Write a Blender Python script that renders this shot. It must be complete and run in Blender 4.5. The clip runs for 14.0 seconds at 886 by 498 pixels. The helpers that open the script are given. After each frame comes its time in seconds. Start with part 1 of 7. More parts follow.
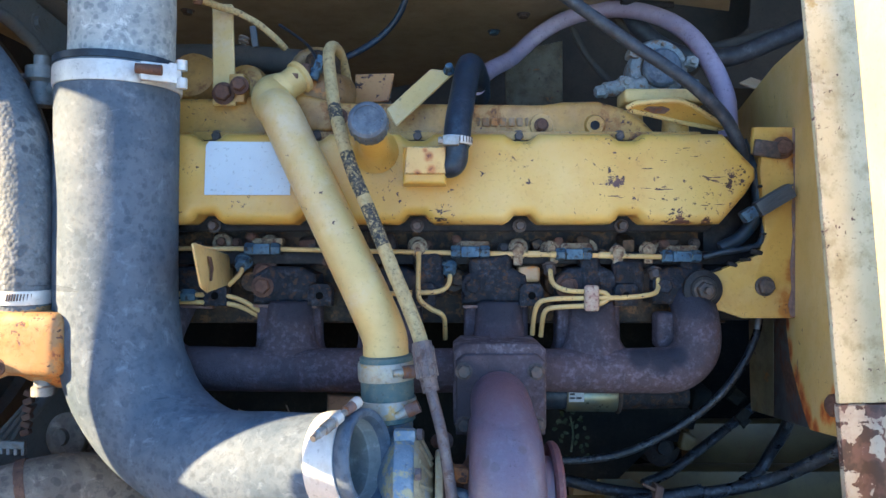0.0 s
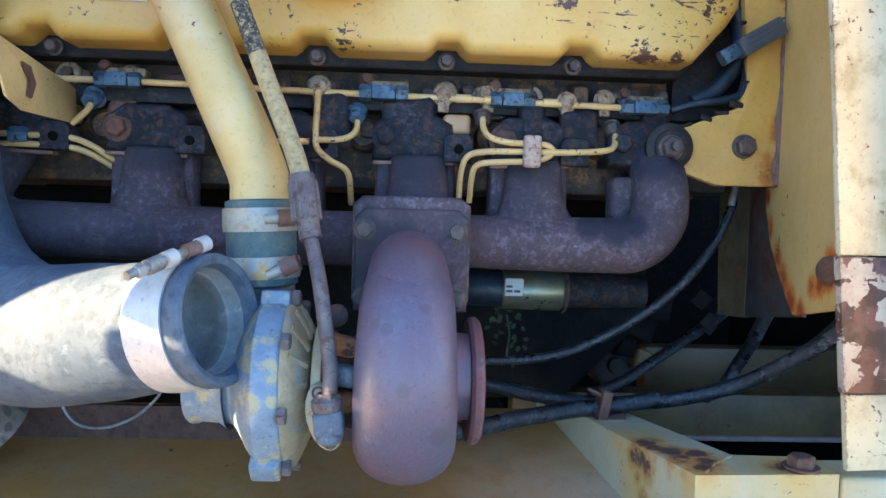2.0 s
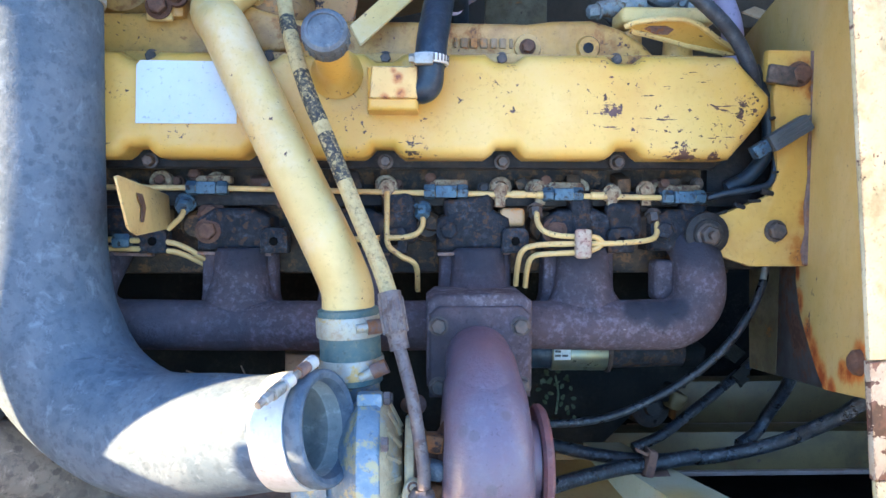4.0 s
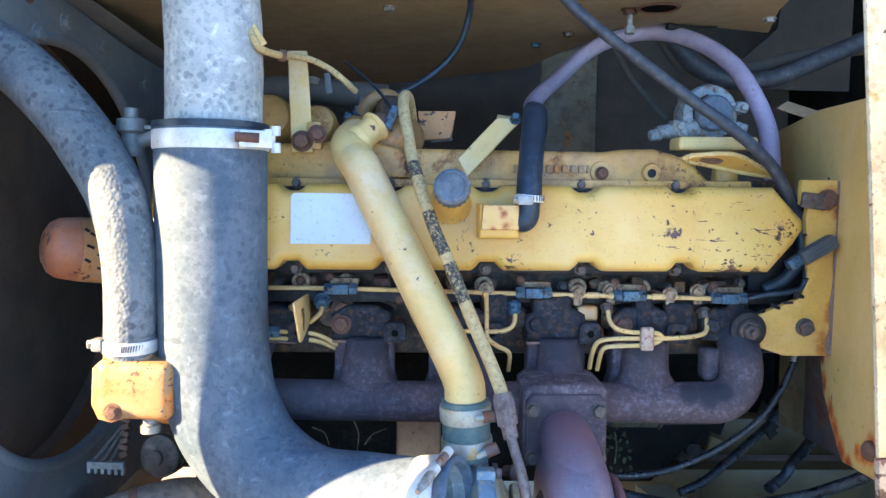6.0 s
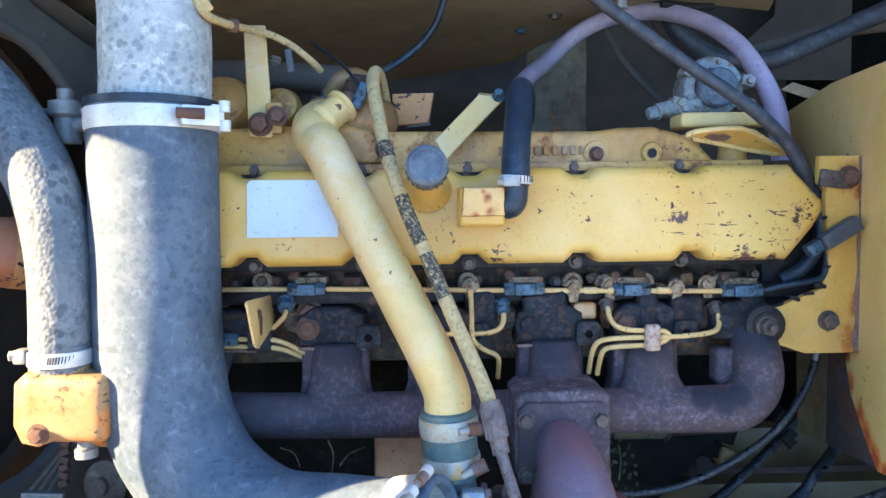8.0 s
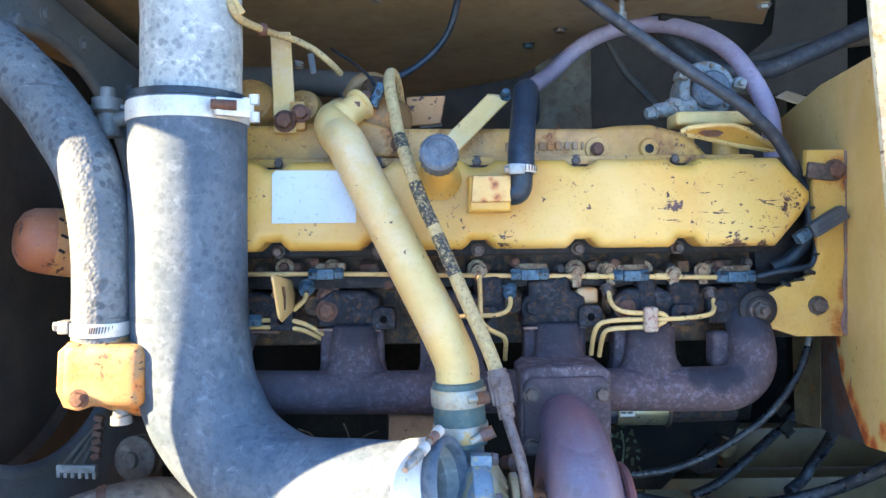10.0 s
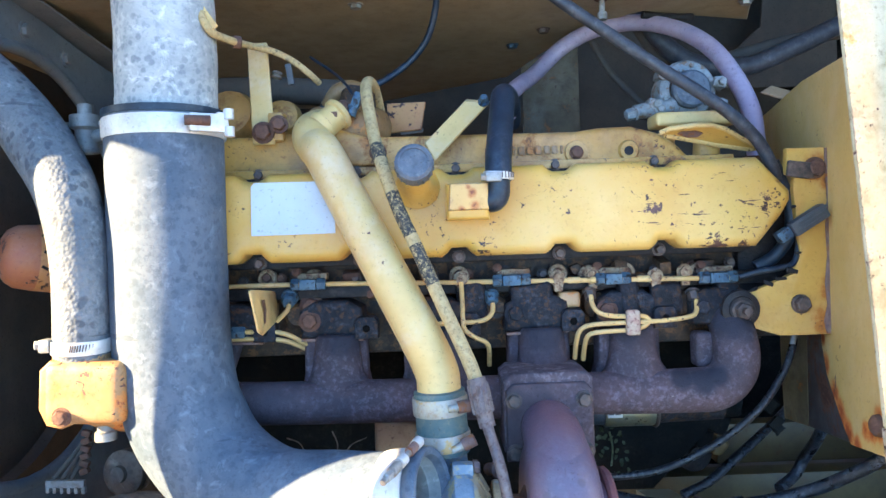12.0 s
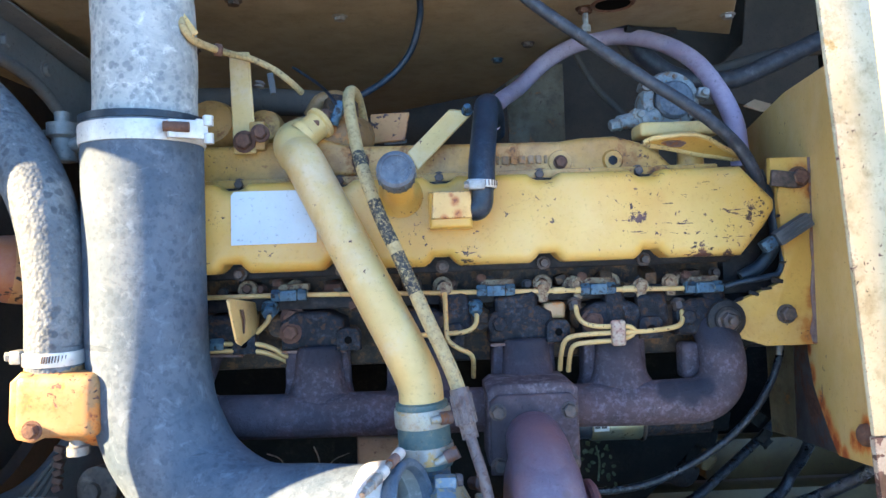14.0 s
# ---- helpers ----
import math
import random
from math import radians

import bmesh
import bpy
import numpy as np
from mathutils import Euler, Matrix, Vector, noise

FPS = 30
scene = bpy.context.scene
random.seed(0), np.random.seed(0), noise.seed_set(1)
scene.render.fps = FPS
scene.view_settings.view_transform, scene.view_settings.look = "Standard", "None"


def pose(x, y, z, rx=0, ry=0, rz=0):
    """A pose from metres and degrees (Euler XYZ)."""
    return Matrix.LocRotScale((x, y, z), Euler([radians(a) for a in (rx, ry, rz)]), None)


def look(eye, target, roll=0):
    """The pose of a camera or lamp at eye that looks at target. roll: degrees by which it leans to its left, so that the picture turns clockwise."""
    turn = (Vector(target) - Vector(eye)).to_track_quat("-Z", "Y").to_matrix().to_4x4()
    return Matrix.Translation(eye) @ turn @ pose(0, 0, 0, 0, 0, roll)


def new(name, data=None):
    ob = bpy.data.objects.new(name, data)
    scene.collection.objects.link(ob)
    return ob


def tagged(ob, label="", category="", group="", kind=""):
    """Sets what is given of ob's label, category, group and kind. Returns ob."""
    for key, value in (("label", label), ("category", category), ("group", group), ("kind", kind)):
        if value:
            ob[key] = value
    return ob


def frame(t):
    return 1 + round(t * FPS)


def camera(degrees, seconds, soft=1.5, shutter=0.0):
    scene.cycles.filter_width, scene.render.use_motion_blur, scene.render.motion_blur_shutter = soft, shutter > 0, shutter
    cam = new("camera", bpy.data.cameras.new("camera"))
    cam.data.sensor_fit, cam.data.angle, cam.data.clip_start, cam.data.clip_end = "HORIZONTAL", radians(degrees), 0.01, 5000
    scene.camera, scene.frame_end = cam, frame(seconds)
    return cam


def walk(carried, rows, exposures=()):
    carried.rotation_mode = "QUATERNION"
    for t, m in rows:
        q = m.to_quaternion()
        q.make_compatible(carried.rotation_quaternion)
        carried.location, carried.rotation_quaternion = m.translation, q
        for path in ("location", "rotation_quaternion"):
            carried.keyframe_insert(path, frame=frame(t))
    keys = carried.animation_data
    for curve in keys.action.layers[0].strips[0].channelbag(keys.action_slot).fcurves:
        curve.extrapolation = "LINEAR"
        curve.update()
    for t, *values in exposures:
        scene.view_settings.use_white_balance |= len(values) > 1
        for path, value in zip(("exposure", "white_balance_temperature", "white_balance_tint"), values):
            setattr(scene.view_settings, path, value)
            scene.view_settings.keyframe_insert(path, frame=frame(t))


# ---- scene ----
# Local axes of the engine bay: x along the engine, y away from the opening, z up the bay.
# The bay as a whole leans back from the viewer by LEAN degrees.
LEAN, EYE = -20.0, 1.75
BAY = pose(0, 0, EYE, LEAN)
cam = camera(64.0, 14.0, soft=1.5)
# seconds, x, y, z, yaw, pitch, roll
ROWS = [
    (0, 0.0000, 0.0000, 0.0000, 0.00, 0.00, -0.00),
    (0.5, 0.0016, 0.0029, -0.0065, 0.76, 0.45, -0.06),
    (1, 0.0039, 0.0153, -0.0059, 1.21, 0.69, 0.05),
    (1.5, 0.0208, 0.0467, -0.0197, 0.81, -0.19, -0.24),
    (1.7, 0.0254, 0.0902, -0.0487, -0.67, -2.80, 0.26),
    (1.8, 0.0401, 0.1184, -0.0620, -1.36, -3.70, 0.64),
    (2, 0.0683, 0.1849, -0.1356, -2.71, -2.50, 1.61),
    (2.5, 0.0510, 0.2897, -0.1848, -2.39, -4.31, -0.12),
    (3, 0.0546, 0.3033, -0.1864, -2.39, -4.11, -1.18),
    (3.5, 0.0547, 0.2469, -0.1276, -1.58, -5.23, -0.79),
    (3.7, 0.0392, 0.1948, -0.0803, -1.41, -2.36, 0.92),
    (3.8, 0.0277, 0.1787, -0.0451, -2.14, -3.19, 1.61),
    (4, 0.0053, 0.1132, -0.0236, -1.90, -3.27, 0.09),
    (4.2, -0.0460, 0.0358, 0.0118, -2.05, -4.82, 0.19),
    (6.3, -0.1075, -0.0648, 0.1485, -0.15, -4.83, 0.14),
    (6.5, -0.0993, -0.0608, 0.1524, -0.04, -4.83, -0.96),
    (7, -0.0947, -0.0025, 0.1308, 0.09, -2.47, -0.73),
    (7.5, -0.0888, 0.0513, 0.1101, -1.08, -3.43, -1.54),
    (8, -0.0875, 0.0456, 0.1008, -1.27, -3.24, -0.78),
    (8.2, -0.0886, 0.0450, 0.0957, -1.21, -3.21, -0.40),
    (10.3, -0.0893, -0.0295, 0.0413, -0.03, -0.62, -0.92),
    (10.5, -0.0941, -0.0347, 0.0448, 0.16, -1.17, -1.36),
    (11, -0.0853, -0.0344, 0.0501, -0.39, -1.18, -1.79),
    (11.5, -0.0681, -0.0238, 0.0558, -0.29, -1.71, -1.98),
    (12, -0.0568, -0.0194, 0.0625, -0.05, -1.19, -2.07),
    (12.5, -0.0491, -0.0247, 0.0582, -0.18, -0.74, -2.40),
    (13, -0.0526, -0.0224, 0.0528, -0.17, -0.22, -2.32),
    (13.5, -0.0501, -0.0189, 0.0482, -0.42, 0.20, -2.37),
    (14, -0.0502, -0.0080, 0.0468, -1.04, 0.49, -2.12),
]


def aim(x, y, z, yaw, pitch, roll):
    return BAY @ pose(x, y, z, 0, 0, yaw) @ pose(0, 0, 0, 90 + pitch) @ pose(0, 0, 0, 0, 0, roll)


walk(cam, [(t, aim(*r)) for t, *r in ROWS], exposures=[(0.0, 3.13, 5470, 7), (1.5, 3.15, 5470, 7), (2.0, 3.40, 5470, 7), (2.5, 3.82, 6050, 7), (3.0, 4.02, 6050, 7), (3.5, 4.09, 6050, 7), (4.0, 3.82, 5470, 7), (4.6, 3.62, 5470, 7), (6.3, 3.61, 5470, 7), (8.0, 3.60, 5470, 7), (10.3, 3.77, 5540, 7), (12.5, 3.77, 5540, 7), (14.0, 3.52, 5470, 7)])

# ---- daylight: low sun from the open end, blue sky ----
SUN = BAY.to_3x3() @ Vector((-0.86, -0.36, 0.36)).normalized()
world = bpy.data.worlds.new("sky")
scene.world = world
world.use_nodes = True
wn = world.node_tree
sky = wn.nodes.new("ShaderNodeTexSky")
sky.sky_type, sky.sun_disc = "NISHITA", False
sky.sun_elevation = math.asin(SUN.z)
sky.sun_rotation = math.atan2(SUN.x, SUN.y)
sky.air_density, sky.dust_density, sky.ozone_density = 1.2, 0.3, 3.0
wn.nodes["Background"].inputs["Strength"].default_value = 0.072
wn.links.new(sky.outputs[0], wn.nodes["Background"].inputs["Color"])
sun = new("sun", bpy.data.lights.new("sun", "SUN"))
sun.data.energy, sun.data.angle, sun.data.color = 3.6, radians(0.6), (1.0, 0.67, 0.33)
sun.matrix_basis = look(SUN * 20, (0, 0, 0))


# ---- materials ----
class Nodes:
    """A node material under construction."""

    def __init__(self, name):
        self.mat = bpy.data.materials.new(name)
        self.mat.use_nodes = True
        self.tree = self.mat.node_tree
        self.bsdf = self.tree.nodes["Principled BSDF"]
        self.place = self.tree.nodes.new("ShaderNodeTexCoord").outputs["Object"]

    def put(self, socket, value):
        if isinstance(value, bpy.types.NodeSocket):
            self.tree.links.new(value, socket)
        elif hasattr(value, "__len__") and len(value) == 3 and socket.type == "RGBA":
            socket.default_value = (*value, 1)
        else:
            socket.default_value = value

    def math(self, op, a, b=0.0, clamp=False):
        n = self.tree.nodes.new("ShaderNodeMath")
        n.operation, n.use_clamp = op, clamp
        self.put(n.inputs[0], a)
        self.put(n.inputs[1], b)
        return n.outputs[0]

    def noise(self, scale, detail=3.0, rough=0.55, warp=0.0, stretch=(1, 1, 1)):
        n = self.tree.nodes.new("ShaderNodeTexNoise")
        src = self.place
        if stretch != (1, 1, 1):
            m = self.tree.nodes.new("ShaderNodeMapping")
            m.inputs["Scale"].default_value = stretch
            self.put(m.inputs["Vector"], src)
            src = m.outputs[0]
        self.put(n.inputs["Vector"], src)
        for key, v in (("Scale", scale), ("Detail", detail), ("Roughness", rough), ("Distortion", warp)):
            n.inputs[key].default_value = v
        return n.outputs["Fac"]

    def cells(self, scale):
        n = self.tree.nodes.new("ShaderNodeTexVoronoi")
        self.put(n.inputs["Vector"], self.place)
        n.inputs["Scale"].default_value = scale
        return n.outputs["Distance"]

    def step(self, value, lo, hi):
        n = self.tree.nodes.new("ShaderNodeMapRange")
        n.interpolation_type = "SMOOTHSTEP"
        self.put(n.inputs["Value"], value)
        n.inputs["From Min"].default_value, n.inputs["From Max"].default_value = lo, hi
        return n.outputs["Result"]

    def near(self, spots):
        """1 at the middle of each worn spot, 0 past its radius."""
        total = None
        for x, y, z, r in spots:
            n = self.tree.nodes.new("ShaderNodeVectorMath")
            n.operation = "DISTANCE"
            self.put(n.inputs[0], self.place)
            n.inputs[1].default_value = (x, y, z)
            v = self.step(n.outputs["Value"], r * 1.15, 0.0)
            total = v if total is None else self.math("MAXIMUM", total, v)
        return total

    def edge(self, radius):
        """1 along sharp edges, 0 on plain faces."""
        b = self.tree.nodes.new("ShaderNodeBevel")
        b.samples = 3
        b.inputs["Radius"].default_value = radius
        g = self.tree.nodes.new("ShaderNodeNewGeometry")
        d = self.tree.nodes.new("ShaderNodeVectorMath")
        d.operation = "DOT_PRODUCT"
        self.put(d.inputs[0], b.outputs[0])
        self.put(d.inputs[1], g.outputs["Normal"])
        return self.step(d.outputs["Value"], 0.985, 0.86)

    def mix(self, fac, a, b):
        n = self.tree.nodes.new("ShaderNodeMix")
        n.data_type = "RGBA"
        self.put(n.inputs[0], fac)
        self.put(n.inputs[6], a)
        self.put(n.inputs[7], b)
        return n.outputs[2]

    def bump(self, height, strength=0.3, dist=0.001):
        n = self.tree.nodes.new("ShaderNodeBump")
        n.inputs["Strength"].default_value, n.inputs["Distance"].default_value = strength, dist
        self.put(n.inputs["Height"], height)
        self.put(self.bsdf.inputs["Normal"], n.outputs[0])

    def done(self, colour, rough=0.5, metal=0.0, spec=0.5):
        for key, v in (("Base Color", colour), ("Roughness", rough), ("Metallic", metal), ("Specular IOR Level", spec)):
            self.put(self.bsdf.inputs[key], v)
        return self.mat


def paint(name, base, dark, worn=0.68, rust=(0.13, 0.055, 0.03), dirt=0.35, spots=(), rough=0.42, fine=110.0, rusty=0.9, rust_spots=(), bleed=(0.40, 0.17, 0.04), gain=0.12, edge=0.10, scratch=(), chalk=0.25, coarse=30.0, halo=(), pale_light_spots=(), pale_light_tone=(0.78, 0.60, 0.24)):
    """Old machine paint: faded and chalky patches, dirt film, rust bleeding orange, chips down to primer, worn edges.
    Pale spots also put light and sheen into the colour.
    """
    n = Nodes(name)
    fade = n.step(n.noise(7, 4), 0.35, 0.7)
    col = n.mix(fade, base, tuple(0.5 * b + 0.5 * d for b, d in zip(base, dark)))
    pale = n.math("MULTIPLY", n.step(n.noise(9, 6, 0.68, 0.15), 0.44, 0.66), chalk)
    col = n.mix(pale, col, tuple(0.6 * b + 0.22 for b in base))
    if pale_light_spots:
        # paler spots: fade together with painted-in light or sheen
        faded = n.math("MULTIPLY", n.near(pale_light_spots), n.math("ADD", n.math("MULTIPLY", n.noise(11, 5, 0.6), 0.9), 0.1))
        col = n.mix(n.math("MULTIPLY", faded, 0.65), col, pale_light_tone)
    film = n.math("MULTIPLY", n.step(n.noise(coarse, 6, 0.7), 0.42, 0.74), dirt)
    col = n.mix(film, col, dark)
    if halo:
        col = n.mix(n.math("MULTIPLY", n.near(halo), n.math("ADD", n.noise(28, 5, 0.65), 0.25)), col, (0.52, 0.32, 0.07))
    specks = n.math("MULTIPLY", n.step(n.noise(210, 3, 0.6), 0.58, 0.70), 0.35 * dirt + 0.08)
    col = n.mix(specks, col, tuple(0.4 * d for d in dark))
    stain = n.step(n.noise(15, 7, 0.72, 0.15), rusty - 0.2, rusty + 0.02)
    if rust_spots:
        ragged = n.math("ADD", n.math("MULTIPLY", n.step(n.noise(30, 7, 0.70, 0.1), 0.30, 0.72), 1.1), 0.28)
        stain = n.math("ADD", stain, n.math("MULTIPLY", n.near(rust_spots), ragged), True)
    col = n.mix(n.step(stain, 0.12, 0.55), col, bleed)
    col = n.mix(n.step(stain, 0.5, 0.85), col, rust)
    grain = n.noise(fine, 5, 0.62, 0.5)
    gate = n.step(n.noise(17, 3), 0.42, 0.62)
    level = n.math("ADD", n.math("MULTIPLY", grain, 0.86), n.math("MULTIPLY", gate, 0.14))
    if spots:
        level = n.math("ADD", level, n.math("MULTIPLY", n.near(spots), gain))
    if edge:
        level = n.math("ADD", level, n.math("MULTIPLY", n.edge(0.0025), edge))
    if scratch:
        lines = n.step(n.noise(60, 3, 0.6, 0.6, (0.35, 1, 2.2)), 0.60, 0.63)
        level = n.math("ADD", level, n.math("MULTIPLY", n.math("MULTIPLY", n.near(scratch), lines), 0.4))
    chip = n.step(level, worn, worn + 0.012)
    tone = n.mix(n.step(n.noise(60, 3), 0.4, 0.6), (0.05, 0.026, 0.02), (0.11, 0.055, 0.045))
    col = n.mix(chip, col, tone)
    skin = n.math("ADD", n.math("MULTIPLY", n.noise(160, 4), 0.25), n.math("MULTIPLY", n.noise(24, 3), 0.5))
    n.bump(n.math("SUBTRACT", skin, chip), 0.35, 0.0008)
    gloss = n.math("ADD", n.math("MULTIPLY", n.noise(35, 5, 0.65), 0.34), rough - 0.12)
    return n.done(col, n.math("ADD", gloss, n.math("MULTIPLY", stain, 0.3)), 0.0, 0.45)


def grimy(name, base, other, dust=(0.30, 0.27, 0.24), amount=0.4, scale=22.0, rough=0.75, metal=0.0, relief=0.5, fine=240.0, spec=0.4, third=None, spots=(), sharp=0.16):
    """A surface under dirt: two tones in ragged patches, dusty speckle and a rough skin."""
    n = Nodes(name)
    col = n.mix(n.step(n.noise(scale, 6, 0.66, 0.1), 0.5 - sharp, 0.5 + sharp), base, other)
    speck = n.math("MULTIPLY", n.step(n.noise(fine * 0.45, 5, 0.72), 0.47, 0.68), amount)
    patch = n.step(n.noise(scale * 0.5, 5, 0.65), 0.36, 0.66)
    col = n.mix(n.math("MULTIPLY", speck, patch), col, dust)
    if third:
        deep = n.step(n.noise(scale * 1.7, 6, 0.7, 0.1), 0.52, 0.61)
        if spots:
            deep = n.step(n.math("ADD", n.math("MULTIPLY", n.near(spots), 0.9), n.math("MULTIPLY", n.noise(scale * 1.7, 6, 0.7, 0.1), 0.7)), 0.55, 1.0)
        col = n.mix(deep, col, third)
    pits = n.math("MULTIPLY", n.step(n.noise(fine * 0.8, 3, 0.6), 0.60, 0.70), 0.45)
    col = n.mix(pits, col, tuple(0.35 * c for c in base))
    n.bump(n.math("ADD", n.noise(fine, 4, 0.6), n.math("MULTIPLY", n.noise(scale * 2, 4), 0.8)), relief, 0.0013)
    return n.done(col, n.math("ADD", n.math("MULTIPLY", n.noise(40, 5, 0.65), 0.34), rough - 0.17), metal, spec)


def rubber(name, base, faded, blotch, rough=0.7, cell=78.0, weave=0.0, dots=0.75):
    """Sun-bleached rubber hose with blotches, scuffs and fine cracks."""
    n = Nodes(name)
    col = n.mix(n.step(n.noise(14, 6, 0.68, 0.5), 0.36, 0.66), base, faded)
    wobble = n.math("ADD", n.cells(cell), n.math("MULTIPLY", n.noise(85, 4, 0.6), 0.9))
    spot = n.step(wobble, 0.90, 0.70)
    gate = n.step(n.noise(16, 5, 0.65), 0.34, 0.60)
    col = n.mix(n.math("MULTIPLY", n.math("MULTIPLY", spot, gate), dots), col, blotch)
    fine = n.math("MULTIPLY", n.step(n.noise(130, 5, 0.7), 0.50, 0.66), 0.4)
    col = n.mix(fine, col, blotch)
    scuff = n.step(n.noise(48, 6, 0.72, 0.6), 0.54, 0.70)
    col = n.mix(n.math("MULTIPLY", scuff, 0.5), col, tuple(min(1.0, 1.8 * c) for c in faded))
    crease = n.step(n.noise(26, 3, 0.5, 0.4, (0.3, 0.3, 3.0)), 0.70, 0.73)
    col = n.mix(n.math("MULTIPLY", crease, 0.5), col, blotch)
    skin = n.math("ADD", n.noise(190, 4, 0.65), n.math("MULTIPLY", n.noise(26, 4), 0.8))
    skin = n.math("SUBTRACT", skin, n.math("MULTIPLY", crease, 0.7))
    if weave:
        skin = n.math("ADD", skin, n.math("MULTIPLY", n.cells(190), -1.6))
    n.bump(skin, 0.4 + weave, 0.0014)
    return n.done(col, n.math("ADD", n.math("MULTIPLY", n.noise(30, 5), 0.25), rough - 0.12), 0.0, 0.35)


COVER_SPOTS = [(*(-0.0015, 0.915, 0.0503), 0.022), (*(0.016, 0.915, 0.07), 0.018), (*(0.2764, 0.915, 0.0569), 0.009), (*(0.2764, 0.915, 0.0583), 0.006), (*(0.2232, 0.915, 0.0846), 0.016),
               (*(0.3754, 0.92, 0.0887), 0.022), (*(0.0481, 0.915, 0.0518), 0.010), (*(0.3034, 0.915, 0.0321), 0.024), (*(-0.0102, 0.915, 0.0357), 0.016), (*(0.3398, 0.915, 0.0314), 0.016), (*(0.1101, 0.915, 0.0868), 0.010)]
BEAM_RUST = [(0.313, 0.873, -0.358, 0.034), (0.325, 0.858, -0.357, 0.036), (0.330, 0.830, -0.356, 0.034), (0.338, 0.804, -0.355, 0.028), (0.318, 0.890, -0.359, 0.026), (0.345, 0.825, -0.355, 0.034), (0.349, 0.846, -0.355, 0.026),
             (0.306, 0.872, -0.366, 0.028), (0.309, 0.860, -0.374, 0.026), (0.304, 0.888, -0.376, 0.020), (0.306, 0.880, -0.392, 0.015), (0.309, 0.868, -0.404, 0.014), (0.418, 0.812, -0.356, 0.028)]
BEAM_HALO = [(0.303, 0.885, -0.375, 0.050), (0.305, 0.878, -0.400, 0.050), (0.309, 0.862, -0.420, 0.045), (0.321, 0.792, -0.362, 0.026), (0.322, 0.787, -0.385, 0.024), (0.322, 0.786, -0.410, 0.024), (0.308, 0.915, -0.358, 0.045), (0.425, 0.806, -0.356, 0.075), (0.333, 0.790, -0.356, 0.038), (0.345, 0.800, -0.356, 0.035)]
BEAM_CHIPS = [(0.297, 0.912, -0.388, 0.014), (0.314, 0.825, -0.392, 0.012), (0.318, 0.805, -0.402, 0.012), (0.319, 0.800, -0.362, 0.012), (0.336, 0.784, -0.372, 0.016), (0.352, 0.784, -0.385, 0.018), (0.372, 0.785, -0.362, 0.012)]
